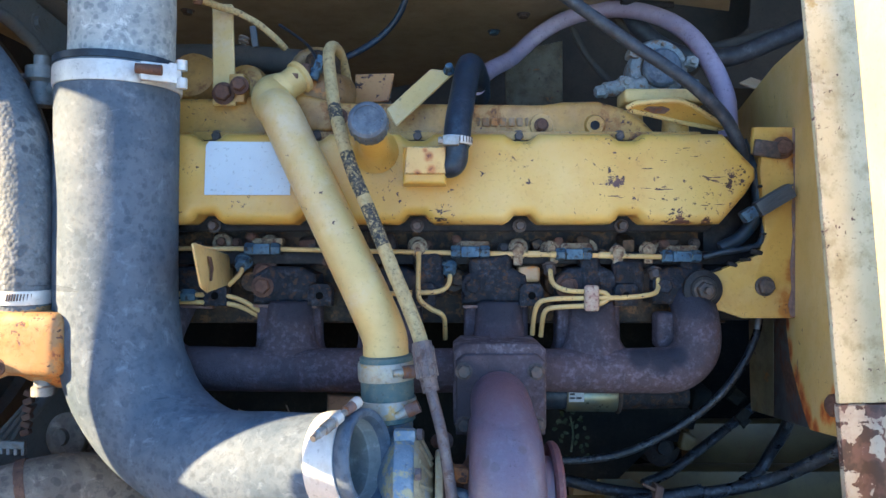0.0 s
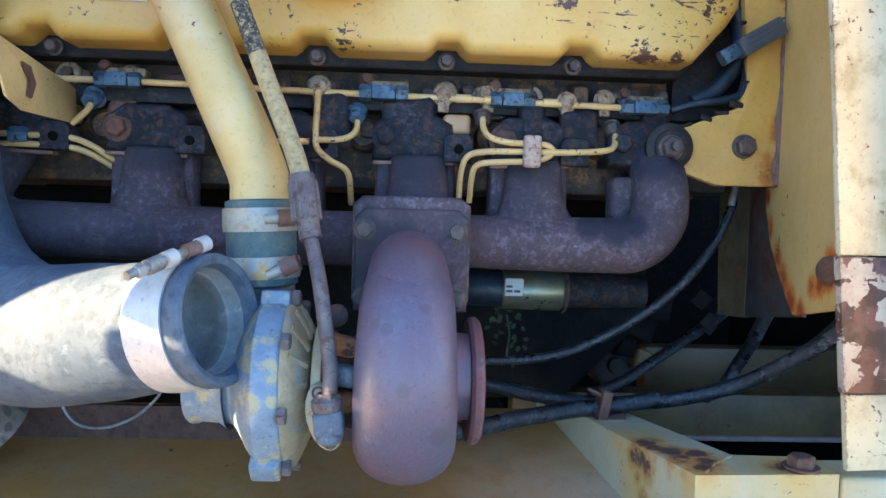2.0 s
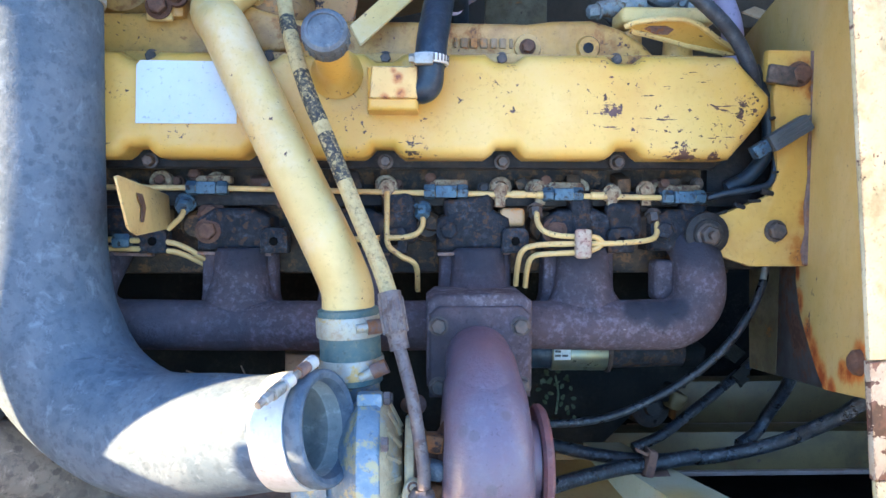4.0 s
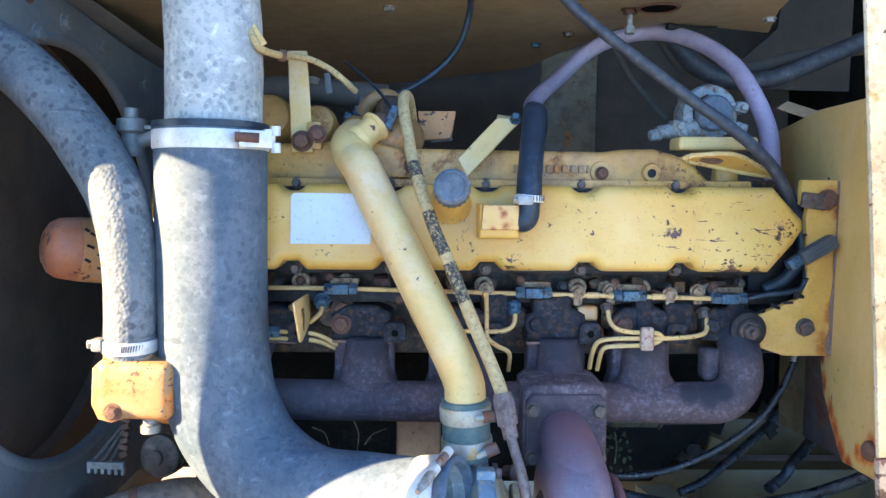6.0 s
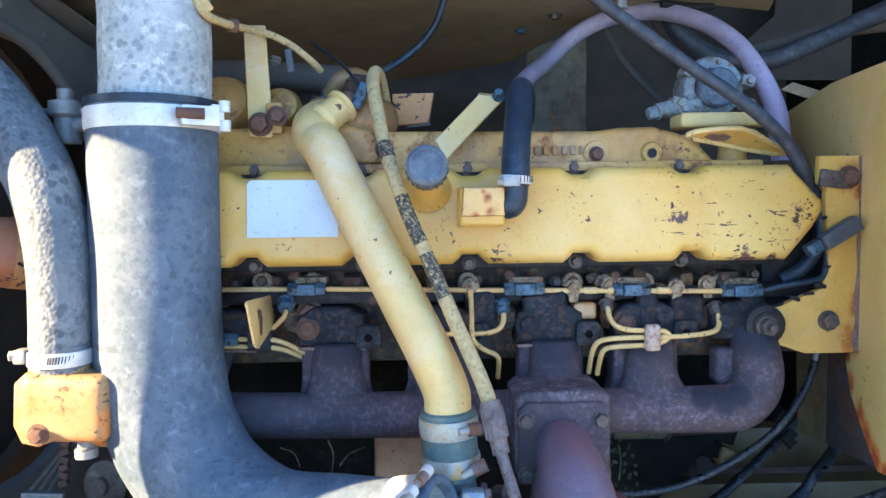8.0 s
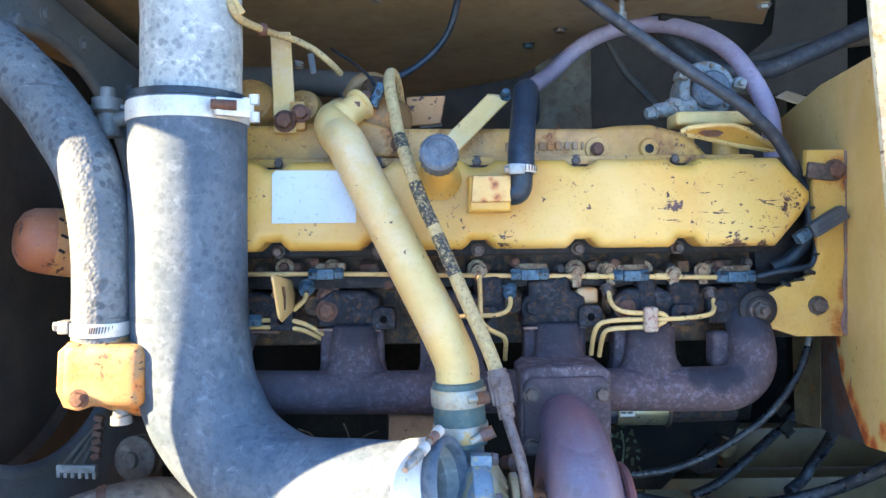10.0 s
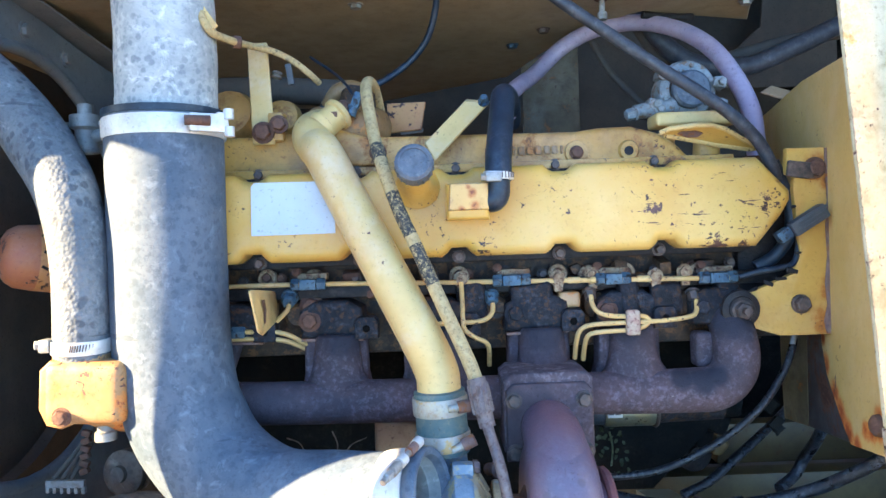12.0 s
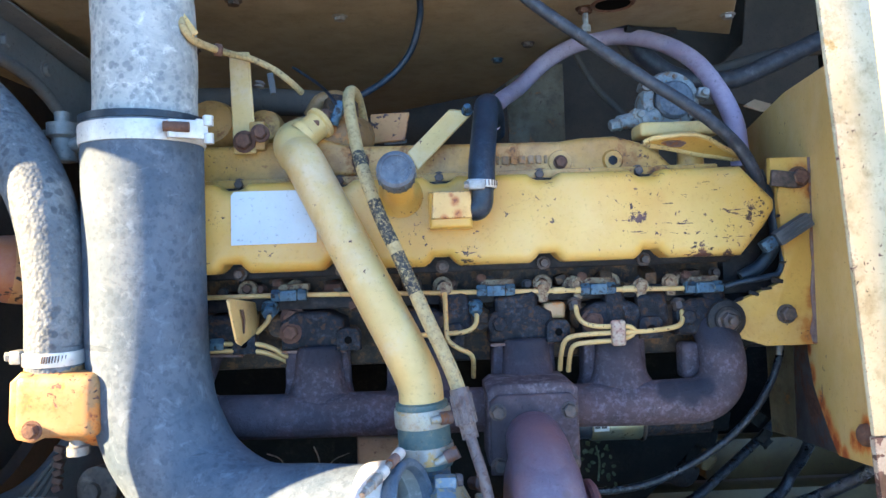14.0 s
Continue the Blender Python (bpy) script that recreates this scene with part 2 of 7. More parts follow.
MAT = {
    # pale spots: chalky wear plus brightness of the lighting painted in
    "cover": paint("yellow_cover_paint", (0.575, 0.36, 0.072), (0.50, 0.26, 0.045), 0.668, spots=COVER_SPOTS, dirt=0.3, rusty=0.93, rough=0.34, fine=150.0, gain=0.20, edge=0.07, chalk=0.22, pale_light_spots=[(0.17, 0.91, 0.070, 0.10), (0.29, 0.91, 0.066, 0.09), (0.08, 0.91, 0.06, 0.07), (-0.16, 0.905, 0.13, 0.04)],
                   scratch=[(-0.004, 0.912, 0.050, 0.020), (0.018, 0.912, 0.071, 0.018), (*(0.2377, 0.915, 0.0773), 0.05), (*(0.2961, 0.915, 0.0992), 0.06), (*(0.3326, 0.915, 0.081), 0.05)]),
    "pipe": paint("yellow_pipe_paint", (0.62, 0.45, 0.18), (0.45, 0.29, 0.09), 0.69, dirt=0.35, rusty=0.93, rough=0.38, chalk=0.75, edge=0),
    "yellow": paint("yellow_cast_paint", (0.56, 0.32, 0.075), (0.20, 0.10, 0.035), 0.66, dirt=0.75, rusty=0.68, rust=(0.10, 0.05, 0.03), bleed=(0.30, 0.14, 0.04), coarse=18.0),
    "mark": paint("grimy_cast_marks", (0.27, 0.15, 0.05), (0.12, 0.07, 0.03), 0.66, dirt=0.7, rusty=0.7),
    "bracket": paint("yellow_bracket_paint", (0.56, 0.34, 0.075), (0.34, 0.17, 0.03), 0.69, dirt=0.4, rusty=0.84, fine=160.0, bleed=(0.38, 0.15, 0.025), edge=0.14,
                     rust_spots=[(*(0.4705, 0.94, -0.0292), 0.030), (*(0.4735, 0.94, 0.0457), 0.018), (*(0.469, 0.94, -0.0742), 0.038), (*(0.4675, 0.94, 0.1131), 0.018), (*(0.3416, 0.94, -0.0704), 0.018), (*(0.4495, 0.94, 0.1341), 0.028)]),
    "strip": grimy("rusted_fold_steel", (0.12, 0.075, 0.068), (0.19, 0.125, 0.11), (0.30, 0.16, 0.09), 0.6, 60.0, 0.7, relief=0.5, third=(0.20, 0.08, 0.03)),
    "small_line": paint("yellow_line_paint", (0.64, 0.45, 0.17), (0.36, 0.20, 0.07), 0.65, dirt=0.5, rusty=0.80, fine=190.0, edge=0.05),
    "panel": paint("pale_panel_paint", (0.58, 0.41, 0.145), (0.44, 0.29, 0.08), 0.70, dirt=0.4, rusty=0.84, bleed=(0.50, 0.17, 0.03), fine=140.0,
                   rust=(0.30, 0.062, 0.012), rust_spots=[(0.464, 0.933, -0.175, 0.030), (0.471, 0.965, -0.138, 0.024), (0.459, 0.91, -0.196, 0.034), (0.455, 0.88, -0.214, 0.032), (0.447, 0.85, -0.218, 0.020), (0.436, 0.80, -0.185, 0.022), (0.431, 0.778, -0.172, 0.030), (0.440, 0.82, -0.190, 0.020), (0.472, 0.975, -0.10, 0.018)],
                   spots=[(0.463, 0.925, -0.155, 0.012), (0.471, 0.965, -0.118, 0.016)], gain=0.18),
    "scab": paint("rust_scabbed_pad", (0.66, 0.44, 0.15), (0.42, 0.22, 0.07), 0.62, dirt=0.4, rusty=0.9, fine=90.0, rust=(0.16, 0.05, 0.035), bleed=(0.46, 0.20, 0.06), edge=0.2,
                  rust_spots=[(*(-0.0186, 0.866, 0.1125), 0.010), (*(-0.0152, 0.866, 0.0973), 0.009), (*(-0.0304, 0.866, 0.0932), 0.008), (*(-0.0221, 0.866, 0.1194), 0.006)]),
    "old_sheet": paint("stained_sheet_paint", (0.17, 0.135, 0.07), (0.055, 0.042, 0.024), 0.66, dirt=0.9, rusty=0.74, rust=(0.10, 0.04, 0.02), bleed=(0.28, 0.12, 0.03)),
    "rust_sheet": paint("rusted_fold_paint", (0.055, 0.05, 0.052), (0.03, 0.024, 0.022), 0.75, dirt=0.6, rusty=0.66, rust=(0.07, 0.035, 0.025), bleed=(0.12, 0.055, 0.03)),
    "post": paint("cream_post_paint", (0.54, 0.48, 0.32), (0.27, 0.22, 0.11), 0.675, dirt=0.85, rusty=0.80, fine=150.0, chalk=0.6, bleed=(0.40, 0.30, 0.13), rust=(0.22, 0.13, 0.07), edge=0.18, coarse=36.0),
    "door": paint("cream_door_paint", (0.46, 0.37, 0.21), (0.40, 0.30, 0.16), 0.73, dirt=0.4, rusty=0.88, bleed=(0.44, 0.28, 0.12), chalk=0.3),
    "rusty_post": paint("flaking_post_paint", (0.44, 0.40, 0.32), (0.22, 0.14, 0.10), 0.475, dirt=0.7, rusty=0.80, rust=(0.13, 0.065, 0.055), fine=62.0, bleed=(0.22, 0.10, 0.07)),
    "beam": paint("cream_beam_paint", (0.46, 0.405, 0.26), (0.36, 0.28, 0.14), 0.70, dirt=0.35, rusty=0.90, fine=130.0, rust=(0.10, 0.052, 0.038), bleed=(0.40, 0.215, 0.06), rust_spots=BEAM_RUST, halo=BEAM_HALO, spots=BEAM_CHIPS, gain=0.12),
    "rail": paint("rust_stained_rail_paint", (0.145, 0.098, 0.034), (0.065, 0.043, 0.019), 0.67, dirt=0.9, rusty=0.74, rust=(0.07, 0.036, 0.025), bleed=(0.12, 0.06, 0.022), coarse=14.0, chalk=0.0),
    "lip": paint("scraped_ledge_paint", (0.30, 0.225, 0.19), (0.15, 0.10, 0.08), 0.68, dirt=0.6, rusty=0.8, rust=(0.10, 0.05, 0.035)),
    "tan_web": paint("dull_tan_paint", (0.34, 0.255, 0.16), (0.18, 0.12, 0.07), 0.68, dirt=0.7, rusty=0.8),
    "hood": paint("brown_yellow_hood_paint", (0.33, 0.27, 0.175), (0.195, 0.157, 0.105), 0.73, dirt=0.6, rusty=0.86, bleed=(0.20, 0.09, 0.025), rust=(0.10, 0.05, 0.025), rough=0.55, chalk=0.12),
    # grey-white spots paint the sky's sheen onto the right of the plate
    "tray": paint("dusty_tray_sky_sheen", (0.47, 0.265, 0.075), (0.32, 0.16, 0.042), 0.72, dirt=0.45, rusty=0.9, rough=0.34, chalk=0.3, bleed=(0.34, 0.17, 0.04), pale_light_spots=[(0.25, 0.86, -0.44, 0.20), (0.20, 0.80, -0.45, 0.16), (0.14, 0.80, -0.45, 0.12)], pale_light_tone=(0.56, 0.57, 0.56)),
    "orange": paint("orange_housing_paint", (0.41, 0.255, 0.105), (0.20, 0.09, 0.03), 0.66, dirt=0.9, rusty=0.68, rust=(0.22, 0.06, 0.025), bleed=(0.50, 0.19, 0.04)),
    "filter_side": paint("orange_filter_paint", (0.52, 0.27, 0.09), (0.40, 0.15, 0.06), 0.62, dirt=0.6, rusty=0.85, fine=80.0, chalk=0.5, bleed=(0.52, 0.18, 0.06), coarse=12.0),
    "filter": paint("faded_filter_paint", (0.42, 0.155, 0.055), (0.32, 0.11, 0.07), 0.60, dirt=0.8, rusty=0.85, fine=80.0, chalk=0.6, bleed=(0.52, 0.16, 0.06), coarse=12.0),
    "hose": rubber("grey_rubber_hose", (0.064, 0.090, 0.128), (0.105, 0.130, 0.168), (0.028, 0.042, 0.064), cell=84.0, dots=0.38),
    "hose_dusty": rubber("dusty_rubber_hose", (0.100, 0.118, 0.140), (0.165, 0.178, 0.19), (0.045, 0.055, 0.07), weave=0.10),
    "lining": rubber("dusty_hose_lining", (0.20, 0.225, 0.232), (0.26, 0.275, 0.275), (0.13, 0.15, 0.16), dots=0.2),
    "tan_hose": rubber("earth_covered_hose", (0.13, 0.105, 0.085), (0.22, 0.18, 0.145), (0.06, 0.05, 0.045)),
    "pipe_grey": rubber("weathered_grey_pipe", (0.26, 0.285, 0.295), (0.44, 0.45, 0.44), (0.13, 0.16, 0.185), 0.6, 100.0, dots=0.6),
    # blue in this black stands for the sky reflected in glossy rubber
    "black": grimy("sky_tinted_black_rubber", (0.009, 0.018, 0.032), (0.018, 0.031, 0.052), (0.09, 0.10, 0.12), 0.35, 30.0, 0.42, relief=0.2),
    "cable": grimy("black_cable_sheath", (0.006, 0.008, 0.012), (0.016, 0.019, 0.025), (0.22, 0.24, 0.27), 0.45, 120.0, 0.30, relief=1.0, fine=420.0, spec=0.5),
    # dusty black sheath; its blue-grey base paints in reflected sky
    "dusty_sky_cable": grimy("dusty_sky_tinted_cable", (0.022, 0.026, 0.036), (0.045, 0.050, 0.062), (0.12, 0.12, 0.13), 0.6, 50.0, 0.5, relief=0.4),
    "pump_cast": grimy("grimy_pump_casting", (0.16, 0.19, 0.21), (0.30, 0.31, 0.31), (0.10, 0.07, 0.05), 0.6, 40.0, 0.55, 0.2, relief=0.5, third=(0.16, 0.10, 0.06)),
    "stud": grimy("scabby_stud_paint", (0.34, 0.27, 0.17), (0.19, 0.11, 0.06), (0.50, 0.44, 0.32), 0.7, 90.0, 0.75, relief=0.6, third=(0.09, 0.04, 0.025)),
    "purple": grimy("faded_mauve_hose", (0.32, 0.26, 0.35), (0.42, 0.34, 0.42), (0.20, 0.13, 0.14), 0.5, 14.0, 0.55, relief=0.2),
    "iron": grimy("scorched_manifold_iron", (0.054, 0.045, 0.054), (0.088, 0.063, 0.071), (0.20, 0.175, 0.21), 0.6, 18.0, 0.78, relief=0.9, fine=300.0, spec=0.2, third=(0.032, 0.031, 0.042),
                  spots=[(*(-0.3217, 0.93, -0.0437), 0.085), (*(-0.192, 0.93, -0.0437), 0.085), (*(-0.0586, 0.93, -0.0437), 0.085), (*(0.0786, 0.93, -0.0437), 0.09), (*(0.1912, 0.93, -0.0437), 0.08), (*(0.3247, 0.93, -0.0511), 0.07), (0.255, 0.915, -0.140, 0.028), (0.280, 0.915, -0.144, 0.032), (0.300, 0.915, -0.138, 0.024)]),
    "iron_dusty": grimy("dust_caked_iron", (0.060, 0.048, 0.058), (0.10, 0.078, 0.088), (0.30, 0.27, 0.30), 0.8, 30.0, 0.8, relief=1.0, fine=300.0, spec=0.15, third=(0.15, 0.125, 0.14)),
    "flange_red": grimy("red_flange_iron", (0.17, 0.068, 0.070), (0.12, 0.060, 0.066), (0.32, 0.22, 0.21), 0.55, 30.0, 0.7, relief=0.6),
    # bluish second tone paints the sky's reflection over the red oxide
    "turbine": grimy("red_oxide_with_sky_sheen", (0.148, 0.080, 0.100), (0.090, 0.098, 0.150), (0.20, 0.185, 0.24), 0.5, 6.0, 0.38, relief=0.5, spec=0.6, fine=300.0, sharp=0.24, third=(0.095, 0.074, 0.096),
                     spots=[(*(0.0424, 0.72, -0.2176), 0.009), (*(0.0523, 0.715, -0.2201), 0.008), (*(0.0665, 0.705, -0.2642), 0.009), (*(0.0813, 0.725, -0.2057), 0.008), (*(0.0944, 0.72, -0.3015), 0.014), (*(0.0703, 0.71, -0.2152), 0.006)]),
    "alloy": grimy("corroded_alloy", (0.16, 0.215, 0.28), (0.235, 0.28, 0.33), (0.40, 0.42, 0.42), 0.7, 26.0, 0.55, 0.1, relief=0.6, third=(0.42, 0.35, 0.20)),
    "alloy_yellow": grimy("yellowed_alloy", (0.43, 0.34, 0.20), (0.34, 0.26, 0.15), (0.19, 0.12, 0.07), 0.6, 30.0, 0.6, relief=0.5, third=(0.30, 0.29, 0.26)),
    "band_old": grimy("stained_band_steel", (0.34, 0.345, 0.33), (0.41, 0.37, 0.28), (0.26, 0.14, 0.05), 0.7, 34.0, 0.5, 0.3, relief=0.2, third=(0.42, 0.29, 0.12)),
    "steel": grimy("bright_band_steel", (0.62, 0.62, 0.61), (0.52, 0.52, 0.51), (0.36, 0.33, 0.28), 0.4, 40.0, 0.52, 0.35, relief=0.06),
    "zinc": grimy("dull_zinc", (0.36, 0.36, 0.35), (0.24, 0.23, 0.21), (0.20, 0.12, 0.07), 0.6, 60.0, 0.5, 0.5, relief=0.3),
    "tap": grimy("dull_grey_tap", (0.20, 0.21, 0.215), (0.28, 0.28, 0.27), (0.12, 0.10, 0.08), 0.6, 50.0, 0.55, 0.3, relief=0.3),
    "bolt": grimy("dark_bolt_steel", (0.055, 0.050, 0.050), (0.12, 0.085, 0.07), (0.22, 0.17, 0.14), 0.6, 90.0, 0.55, 0.3, relief=0.4),
    "rust": grimy("brown_rust", (0.085, 0.045, 0.034), (0.15, 0.078, 0.05), (0.06, 0.03, 0.022), 0.6, 70.0, 0.85, relief=0.7),
    "orange_rust": grimy("orange_rust", (0.32, 0.13, 0.04), (0.14, 0.06, 0.03), (0.46, 0.25, 0.12), 0.6, 50.0, 0.9, relief=1.0, third=(0.05, 0.03, 0.025)),
    "soot": grimy("oily_black_iron", (0.012, 0.012, 0.015), (0.027, 0.024, 0.024), (0.09, 0.07, 0.055), 0.5, 36.0, 0.5, relief=0.8, spec=0.2),
    "head": grimy("sooty_head_iron", (0.024, 0.020, 0.019), (0.075, 0.042, 0.022), (0.20, 0.12, 0.055), 0.5, 34.0, 0.6, relief=1.0, third=(0.17, 0.082, 0.030), spec=0.4),
    "dark": grimy("dark_bay_steel", (0.066, 0.060, 0.055), (0.10, 0.086, 0.072), (0.07, 0.06, 0.05), 0.5, 10.0, 0.8, relief=0.3, spec=0.2),
    # near-black iron: the deep shade of the recesses is put into its colour
    "deep_shade": grimy("shade_black_iron", (0.006, 0.0075, 0.008), (0.013, 0.013, 0.012), (0.045, 0.038, 0.03), 0.5, 20.0, 0.8, relief=0.8, spec=0.1),
    "oil": grimy("oil_soaked_iron", (0.010, 0.012, 0.017), (0.022, 0.023, 0.030), (0.12, 0.13, 0.16), 0.5, 60.0, 0.55, relief=1.0, fine=300.0, spec=0.18, third=(0.065, 0.036, 0.022)),
    "plastic": grimy("grey_plug_plastic", (0.05, 0.058, 0.07), (0.075, 0.08, 0.085), (0.14, 0.13, 0.12), 0.4, 40.0, 0.6, relief=0.2),
    "void": grimy("unlit_hole", (0.004, 0.004, 0.004), (0.007, 0.006, 0.006), (0.01, 0.01, 0.01), 0.2, 40.0, 0.9, relief=0.1, spec=0.05),
    "shroud": grimy("dusty_shroud_steel", (0.135, 0.15, 0.172), (0.19, 0.20, 0.21), (0.14, 0.13, 0.12), 0.4, 8.0, 0.7, relief=0.2),
    "blue_fit": grimy("blue_grey_connector", (0.040, 0.085, 0.145), (0.095, 0.155, 0.205), (0.03, 0.022, 0.018), 0.7, 80.0, 0.5, 0.2, relief=0.5, third=(0.02, 0.02, 0.022)),
    "silicone": grimy("faded_green_hose", (0.06, 0.112, 0.12), (0.10, 0.135, 0.13), (0.34, 0.28, 0.16), 0.5, 34.0, 0.6, relief=0.25),
    "cap": grimy("dusty_black_cap", (0.06, 0.075, 0.10), (0.11, 0.13, 0.16), (0.22, 0.23, 0.24), 0.7, 60.0, 0.65, relief=0.7),
    "sticker": grimy("blank_pale_sticker", (0.50, 0.55, 0.58), (0.45, 0.50, 0.54), (0.50, 0.49, 0.46), 0.5, 16.0, 0.45, relief=0.05),
    "braid": grimy("worn_braid", (0.48, 0.37, 0.18), (0.40, 0.30, 0.14), (0.04, 0.04, 0.04), 0.95, 150.0, 0.75, relief=1.0, fine=520.0),
    "braid_bare": grimy("braid_worn_to_black", (0.022, 0.025, 0.030), (0.05, 0.048, 0.046), (0.48, 0.37, 0.17), 0.9, 150.0, 0.7, relief=1.0, fine=520.0, third=(0.42, 0.32, 0.15)),
    "ferrule": grimy("crimped_steel", (0.11, 0.090, 0.097), (0.175, 0.14, 0.13), (0.27, 0.22, 0.19), 0.6, 60.0, 0.6, 0.3, relief=0.4, third=(0.10, 0.066, 0.058)),
    "starter": grimy("plated_starter_can", (0.26, 0.25, 0.16), (0.18, 0.20, 0.17), (0.20, 0.18, 0.14), 0.4, 30.0, 0.32, 0.7, relief=0.1),
    "dirt": grimy("dry_earth", (0.20, 0.15, 0.10), (0.28, 0.22, 0.15), (0.34, 0.29, 0.22), 0.6, 2.0, 0.9, relief=0.8, fine=40.0),
    "green": grimy("weed_leaf", (0.030, 0.050, 0.022), (0.060, 0.080, 0.040), (0.26, 0.28, 0.20), 0.5, 60.0, 0.6),
    "pinkish": grimy("clip_old_paint", (0.38, 0.24, 0.19), (0.44, 0.37, 0.27), (0.18, 0.10, 0.08), 0.7, 110.0, 0.7, relief=0.5, third=(0.20, 0.11, 0.09)),
}


# ---- building helpers ----
def link_mesh(name, bm, material, smooth=40.0):
    bmesh.ops.recalc_face_normals(bm, faces=bm.faces)
    me = bpy.data.meshes.new(name)
    bm.to_mesh(me)
    bm.free()
    for p in me.polygons:
        p.use_smooth = True
    me.set_sharp_from_angle(angle=radians(smooth))
    me.materials.append(MAT[material])
    return new(name, me)


def thing(name, base, label, category, group="", kind=""):
    """A top-level thing: an Empty at its base, in the bay's axes."""
    ob = new(name)
    ob.empty_display_size = 0.02
    ob.matrix_basis = BAY @ Matrix.Translation(base)
    ob["base_x"], ob["base_y"], ob["base_z"] = base
    return tagged(ob, label, category, group, kind)


def part(name, bm, material, parent, label="", smooth=40.0):
    """One mesh under a thing or a part; its vertices are in the bay's axes."""
    ob = link_mesh(name, bm, material, smooth)
    ob.parent = parent
    if "base_x" in parent:
        ob.location = (-parent["base_x"], -parent["base_y"], -parent["base_z"])
    return tagged(ob, label)


def lone(name, bm, material, label, category, group="", kind="", smooth=40.0):
    """A thing that is one plain mesh."""
    ob = link_mesh(name, bm, material, smooth)
    ob.matrix_basis = BAY
    return tagged(ob, label, category, group, kind)


def spline(points, steps=8):
    """A smooth line through the points."""
    pts = [Vector(p) for p in points]
    pts = [2 * pts[0] - pts[1]] + pts + [2 * pts[-1] - pts[-2]]
    out = []
    for i in range(1, len(pts) - 2):
        a, b, c, d = pts[i - 1 : i + 3]
        for k in range(steps):
            t = k / steps
            out.append(0.5 * (2 * b + (c - a) * t + (2 * a - 5 * b + 4 * c - d) * t * t + (3 * b - a - 3 * c + d) * t**3))
    return out + [pts[-2]]


def sweep(bm, line, radius, sides=14, caps=True, squash=1.0):
    """A tube along a line; radius is a number or a function of the way 0..1."""
    rings, up = [], None
    for i, p in enumerate(line):
        way = (line[min(i + 1, len(line) - 1)] - line[max(i - 1, 0)]).normalized()
        up = way.orthogonal().normalized() if up is None else (up - way * up.dot(way)).normalized()
        side = way.cross(up)
        r = radius(i / (len(line) - 1)) if callable(radius) else radius
        rings.append([bm.verts.new(p + r * (math.cos(a) * up + squash * math.sin(a) * side)) for a in (2 * math.pi * k / sides for k in range(sides))])
    for a, b in zip(rings, rings[1:]):
        for k in range(sides):
            bm.faces.new((a[k], a[(k + 1) % sides], b[(k + 1) % sides], b[k]))
    if caps:
        bm.faces.new(rings[0][::-1])
        bm.faces.new(rings[-1])
    return bm


def tube(points, radius, sides=14, steps=8, caps=True):
    return sweep(bmesh.new(), spline(points, steps), radius, sides, caps)


def lathe(profile, at, axis, sides=32, bm=None):
    """Profile (along, radius) turned round an axis; radius 0 closes an end."""
    bm = bm or bmesh.new()
    axis = Vector(axis).normalized()
    up = axis.orthogonal().normalized()
    side, at = axis.cross(up), Vector(at)
    rings = []
    for s, r in profile:
        if r < 1e-6:
            rings.append([bm.verts.new(at + axis * s)])
        else:
            rings.append([bm.verts.new(at + axis * s + r * (math.cos(2 * math.pi * k / sides) * up + math.sin(2 * math.pi * k / sides) * side)) for k in range(sides)])
    for a, b in zip(rings, rings[1:]):
        for k in range(sides):
            j = (k + 1) % sides
            if len(a) > 1 and len(b) > 1:
                bm.faces.new((a[k], a[j], b[j], b[k]))
            elif len(a) > 1:
                bm.faces.new((a[k], a[j], b[0]))
            elif len(b) > 1:
                bm.faces.new((a[0], b[j], b[k]))
    return bm


def soften(bm, width, segments=2, angle=30.0):
    edges = [e for e in bm.edges if len(e.link_faces) == 2 and e.calc_face_angle(0) > radians(angle)]
    if width > 0:
        bmesh.ops.bevel(bm, geom=edges, offset=width, segments=segments, profile=0.6, affect="EDGES", clamp_overlap=True)
    return bm


def block(centre, size, turn=(0, 0, 0), bevel=0.003, bm=None, segments=2):
    """A box with rounded edges."""
    one = bmesh.new()
    bmesh.ops.create_cube(one, size=1.0, matrix=pose(*centre, *turn) @ Matrix.Diagonal((*size, 1)))
    soften(one, bevel, segments)
    if bm is None:
        return one
    me = bpy.data.meshes.new("scratch")
    one.to_mesh(me)
    one.free()
    bm.from_mesh(me)
    bpy.data.meshes.remove(me)
    return bm


def joined(*parts):
    """Several bmeshes of one part put into one."""
    bm = bmesh.new()
    for one in parts:
        me = bpy.data.meshes.new("scratch")
        one.to_mesh(me)
        one.free()
        bm.from_mesh(me)
        bpy.data.meshes.remove(me)
    return bm


def slab(outline, front, back, bevel=0.003, segments=2, lean=0.0):
    """An outline (x, z) between two depths, its edges rounded. lean: depth gained for each metre upward."""
    bm = bmesh.new()
    a = [bm.verts.new((x, front + lean * z, z)) for x, z in outline]
    b = [bm.verts.new((x, back + lean * z, z)) for x, z in outline]
    bm.faces.new(a)
    bm.faces.new(b[::-1])
    for i in range(len(a)):
        j = (i + 1) % len(a)
        bm.faces.new((a[i], b[i], b[j], a[j]))
    bmesh.ops.recalc_face_normals(bm, faces=bm.faces)
    edges = [e for e in bm.edges if e.verts[0] in a and e.verts[1] in a]
    if bevel > 0:
        bmesh.ops.bevel(bm, geom=edges, offset=bevel, segments=segments, profile=0.5, affect="EDGES", clamp_overlap=True)
    return bm


